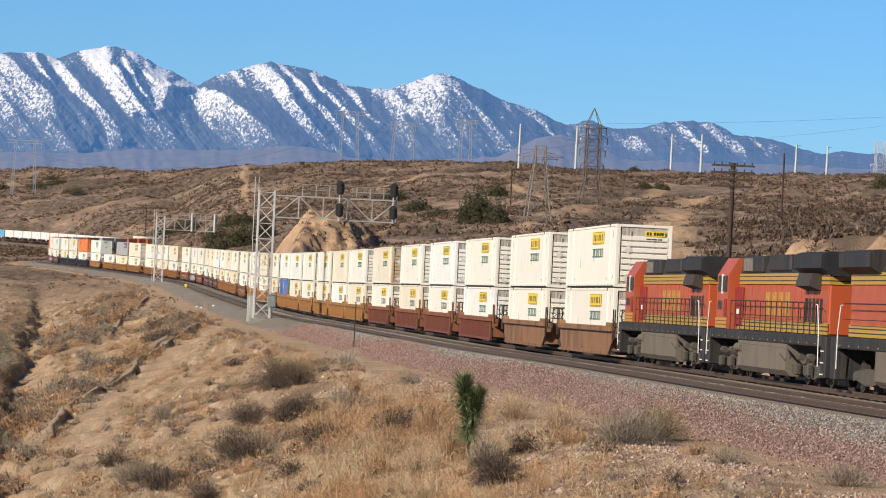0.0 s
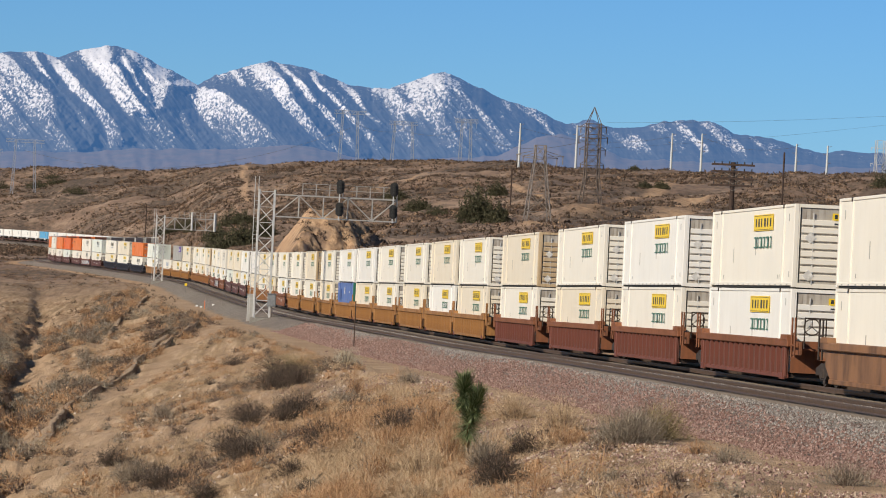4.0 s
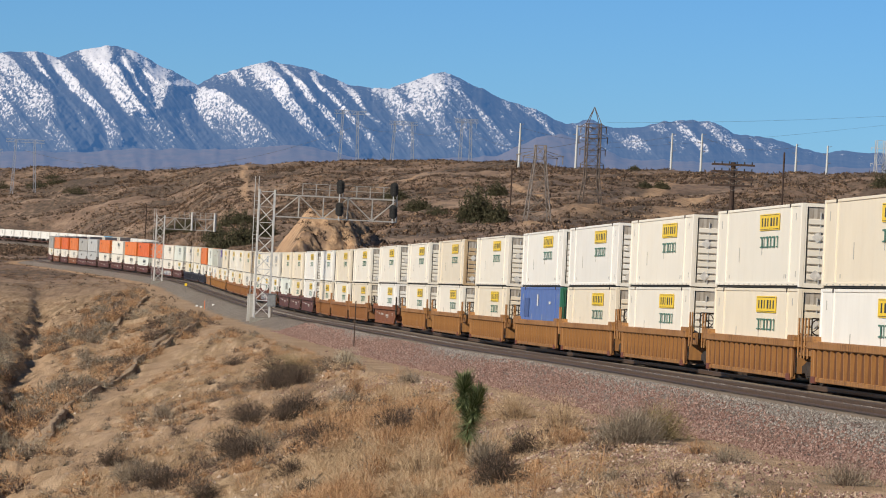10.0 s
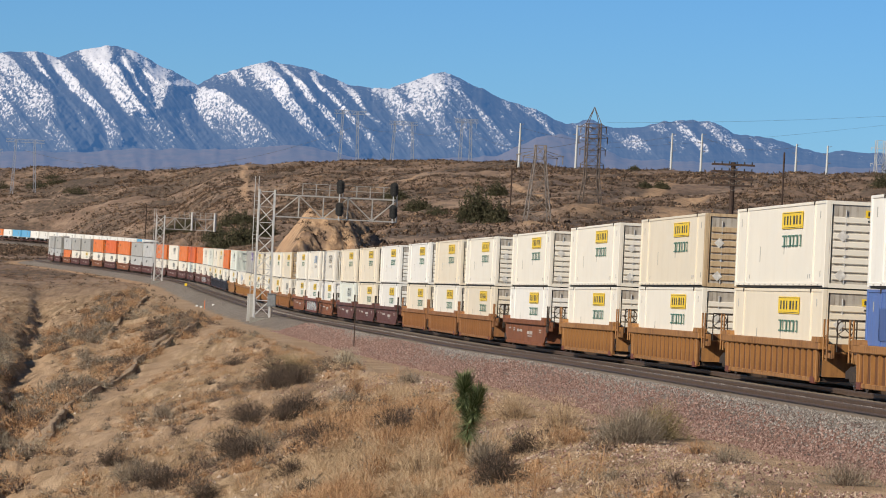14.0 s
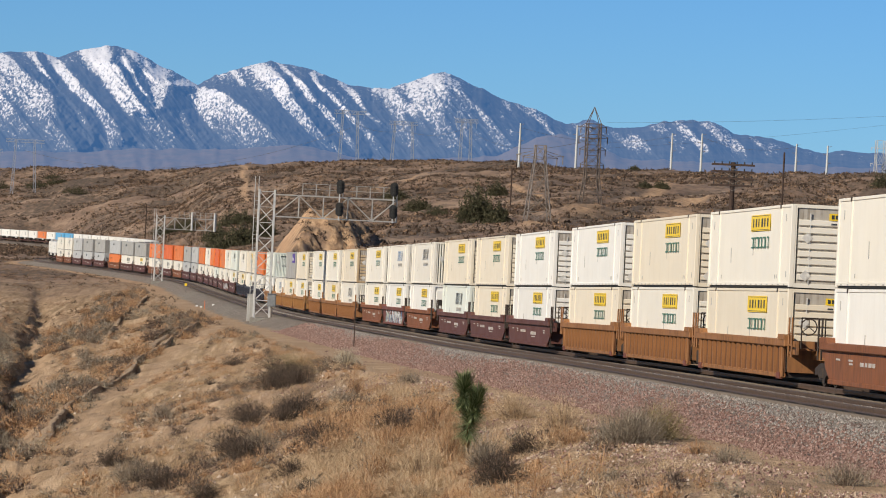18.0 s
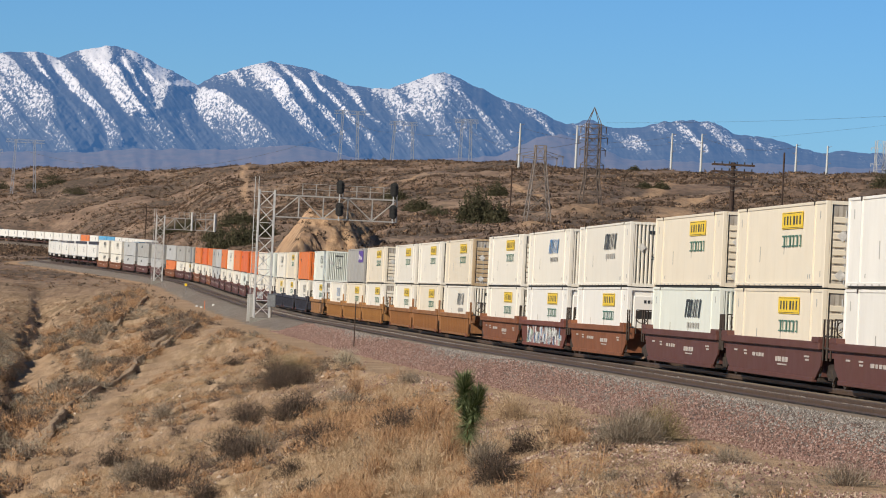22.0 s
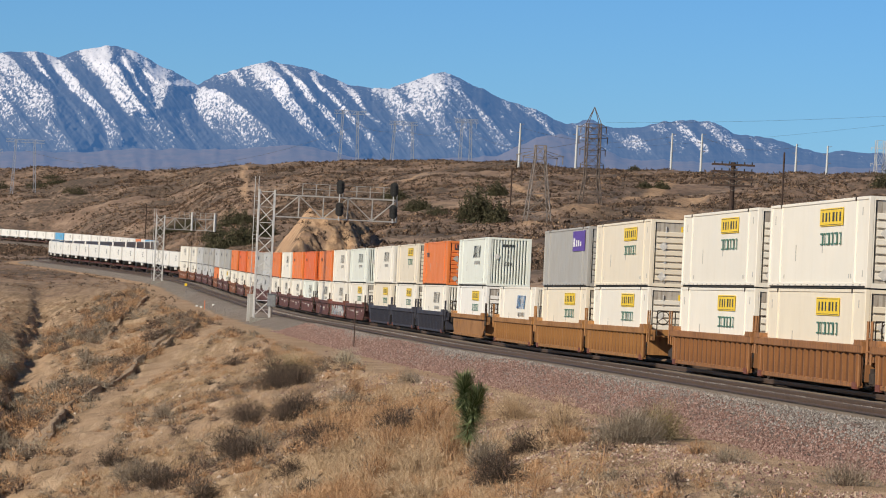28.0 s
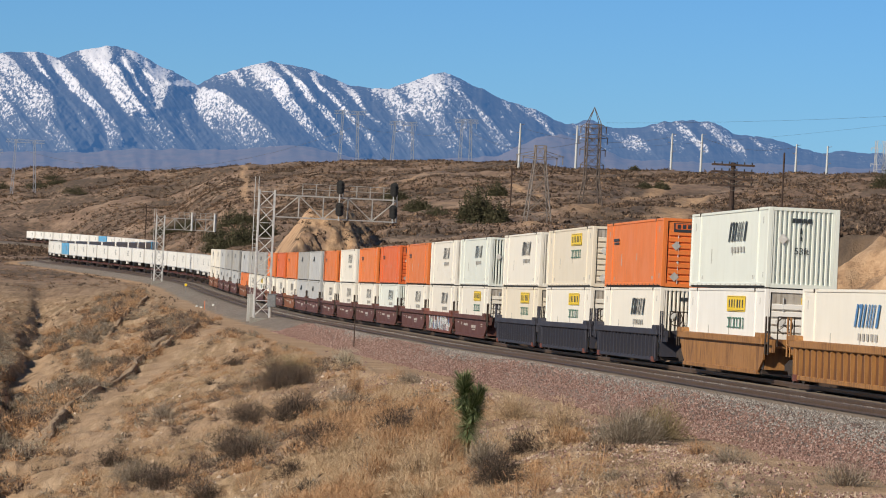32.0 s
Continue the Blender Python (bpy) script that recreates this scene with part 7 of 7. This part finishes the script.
# a hedge of tall bushes along the gully
for k in range(26):
    q = random.Random(950 + k)
    yy = 122 + 9.5 * k + 4 * q.random()
    dd = 31.0 + 1.6 * q.random()
    mat, lab = ((DARK_TWIG, "tall dark twiggy bush along the gully"), (SAGE, "tall sage bush along the gully"), (PALE, "pale grey bush along the gully"))[k % 3]
    shrub(float(rail_x(yy)) - dd * 1.005, yy, 2.4 + 1.2 * q.random(), 1.9 + 0.9 * q.random(), mat, lab, 800 + 3 * k, 900, 0.4, 0.5)
for k in range(12):
    yy = 150 + 26 * k
    xx = float(rail_x(yy)) - 34.5 - 1.2 * math.sin(k * 2.1)
    shrub(xx, yy, 2.0 + 0.9 * (k % 3), 1.0 + 0.3 * (k % 2), (SAGE, PALE, TWIG)[k % 3], ("sage bush on the gully's edge", "pale bush on the gully's edge", "dark twiggy bush on the gully's edge")[k % 3], 100 + 3 * k, 420)


def yucca(x, y, h):
    base = tagged(new("yucca"), "young spiky green yucca tree on the dry bank", "yucca")
    part("trunk", bars([((0, 0, -0.1), (0, 0, h * 0.75)), ((0, 0, h * 0.45), (0.2, -0.05, h * 0.55))], 0.07, 8), DEAD, base)
    r = np.random.RandomState(5)
    for nm, n, foot, head, ln, mat in (("dead_leaf_skirt", 300, (0, 0, 0.02), (0, 0, 0.32), 0.43, DEAD), ("lower_crown", 900, (0.03, 0, 0.28), (0.02, 0, 0.58), 0.55, YUCCA),
                                       ("upper_crown", 900, (-0.10, 0, 0.62), (-0.16, 0, 0.84), 0.50, YUCCA), ("side_crown", 640, (0.14, -0.04, 0.48), (0.24, -0.06, 0.72), 0.48, YUCCA)):
        a = r.rand(n) * math.tau
        t = r.rand(n)
        b = np.array(foot)[None] * (1 - t)[:, None] + np.array(head)[None] * t[:, None]
        b[:, 2] *= h
        up = -0.45 + 1.9 * t ** 1.3 + 0.25 * r.normal(size=n)
        dr = np.stack([np.cos(a), np.sin(a), up], -1)
        dr /= np.linalg.norm(dr, axis=1, keepdims=True)
        L = ln * (0.75 + 0.4 * r.rand(n))
        off = np.stack([-np.sin(a), np.cos(a), 0 * a], -1) * 0.022
        p = tri_mesh(nm, np.stack([b - off, b + off, b + dr * L[:, None]], 1), mat, kind="")
        p.parent = base
    base.matrix_basis = pose(x, y, zat(x, y), 2, 0, 0)
    return base


yucca(0.86, 94.4, 2.3)


# ---- large bushes on the hills ----
def bush(x, y, rx, rz, seed, n=1500, mat=GREENERY, label="large dark green bush on the hillside"):
    base = tagged(new("bush"), label, "bush", "large bushes on the hills")
    part("trunk", bars([((0, 0, -0.4), (0.1 * rx, 0, rz * 0.5)), ((0, 0, -0.2), (-0.3 * rx, 0.1, rz * 0.6)), ((0, 0, -0.2), (0.35 * rx, -0.2, rz * 0.55))], 0.12, 6), WOOD_POLE, base)
    lobes = [clump(n * 2, rx * 0.7, rz, 0.15, seed, 0.45)]
    for k, (a, q) in enumerate(((-0.5, 0.75), (0.5, 0.7), (0.1, 0.9))):
        lobes.append(clump(n, rx * 0.5, rz * q, 0.15, seed + k + 1, 0.45) + np.array([a * rx, 0.2 * rx * (-1) ** k, 0]))
    for k, lb in enumerate(lobes):
        c = tri_mesh("crown", lb, mat, kind="")
        c.parent = base
    base.matrix_basis = pose(x, y, zat(x, y))
    return base


for x, y, rx, rz, n in ((6.3, 722, 4.2, 7.4, 1900), (10.6, 716, 2.4, 3.6, 800), (-7.1, 979, 4.5, 3.8, 900), (-14.5, 1073, 4.5, 4.2, 900), (-1.5, 852, 4.5, 3.2, 900), (14, 996, 3.2, 4.0, 700),
                        (-52.4, 866, 5.0, 4.4, 1000), (-47.7, 865, 4.5, 5.4, 1200), (-44.5, 902, 4.5, 5.0, 1000), (-60.5, 985, 5.0, 4.4, 900), (-62.5, 1088, 5.5, 5.5, 900), (-55.0, 1010, 4.0, 4.0, 700), (-88.5, 1305, 5.0, 4.6, 700), (-103.5, 1440, 5.5, 5.0, 700), (-110, 1440, 5.0, 4.4, 700), (-97.0, 1390, 5.0, 4.6, 700),
                        (-226, 2034, 8.0, 4.6, 700), (-194, 1926, 8.0, 4.6, 700), (-250, 2070, 5.5, 4.6, 500), (-229, 2140, 7.0, 3.6, 500), (-218, 2040, 5.0, 3.4, 400),
                        (-210.6, 2012, 4.5, 2.6, 500), (60, 1112, 2.8, 2.4, 400), (65.2, 1113, 2.8, 2.4, 400), (-31, 1790, 1.8, 3.6, 300), (70.7, 1385, 2.6, 2.2, 300), (117.4, 985, 4.2, 5.0, 700)):
    bush(x, y, rx, rz, int(abs(x) * 7 + y), n, GREENERY)
motions()
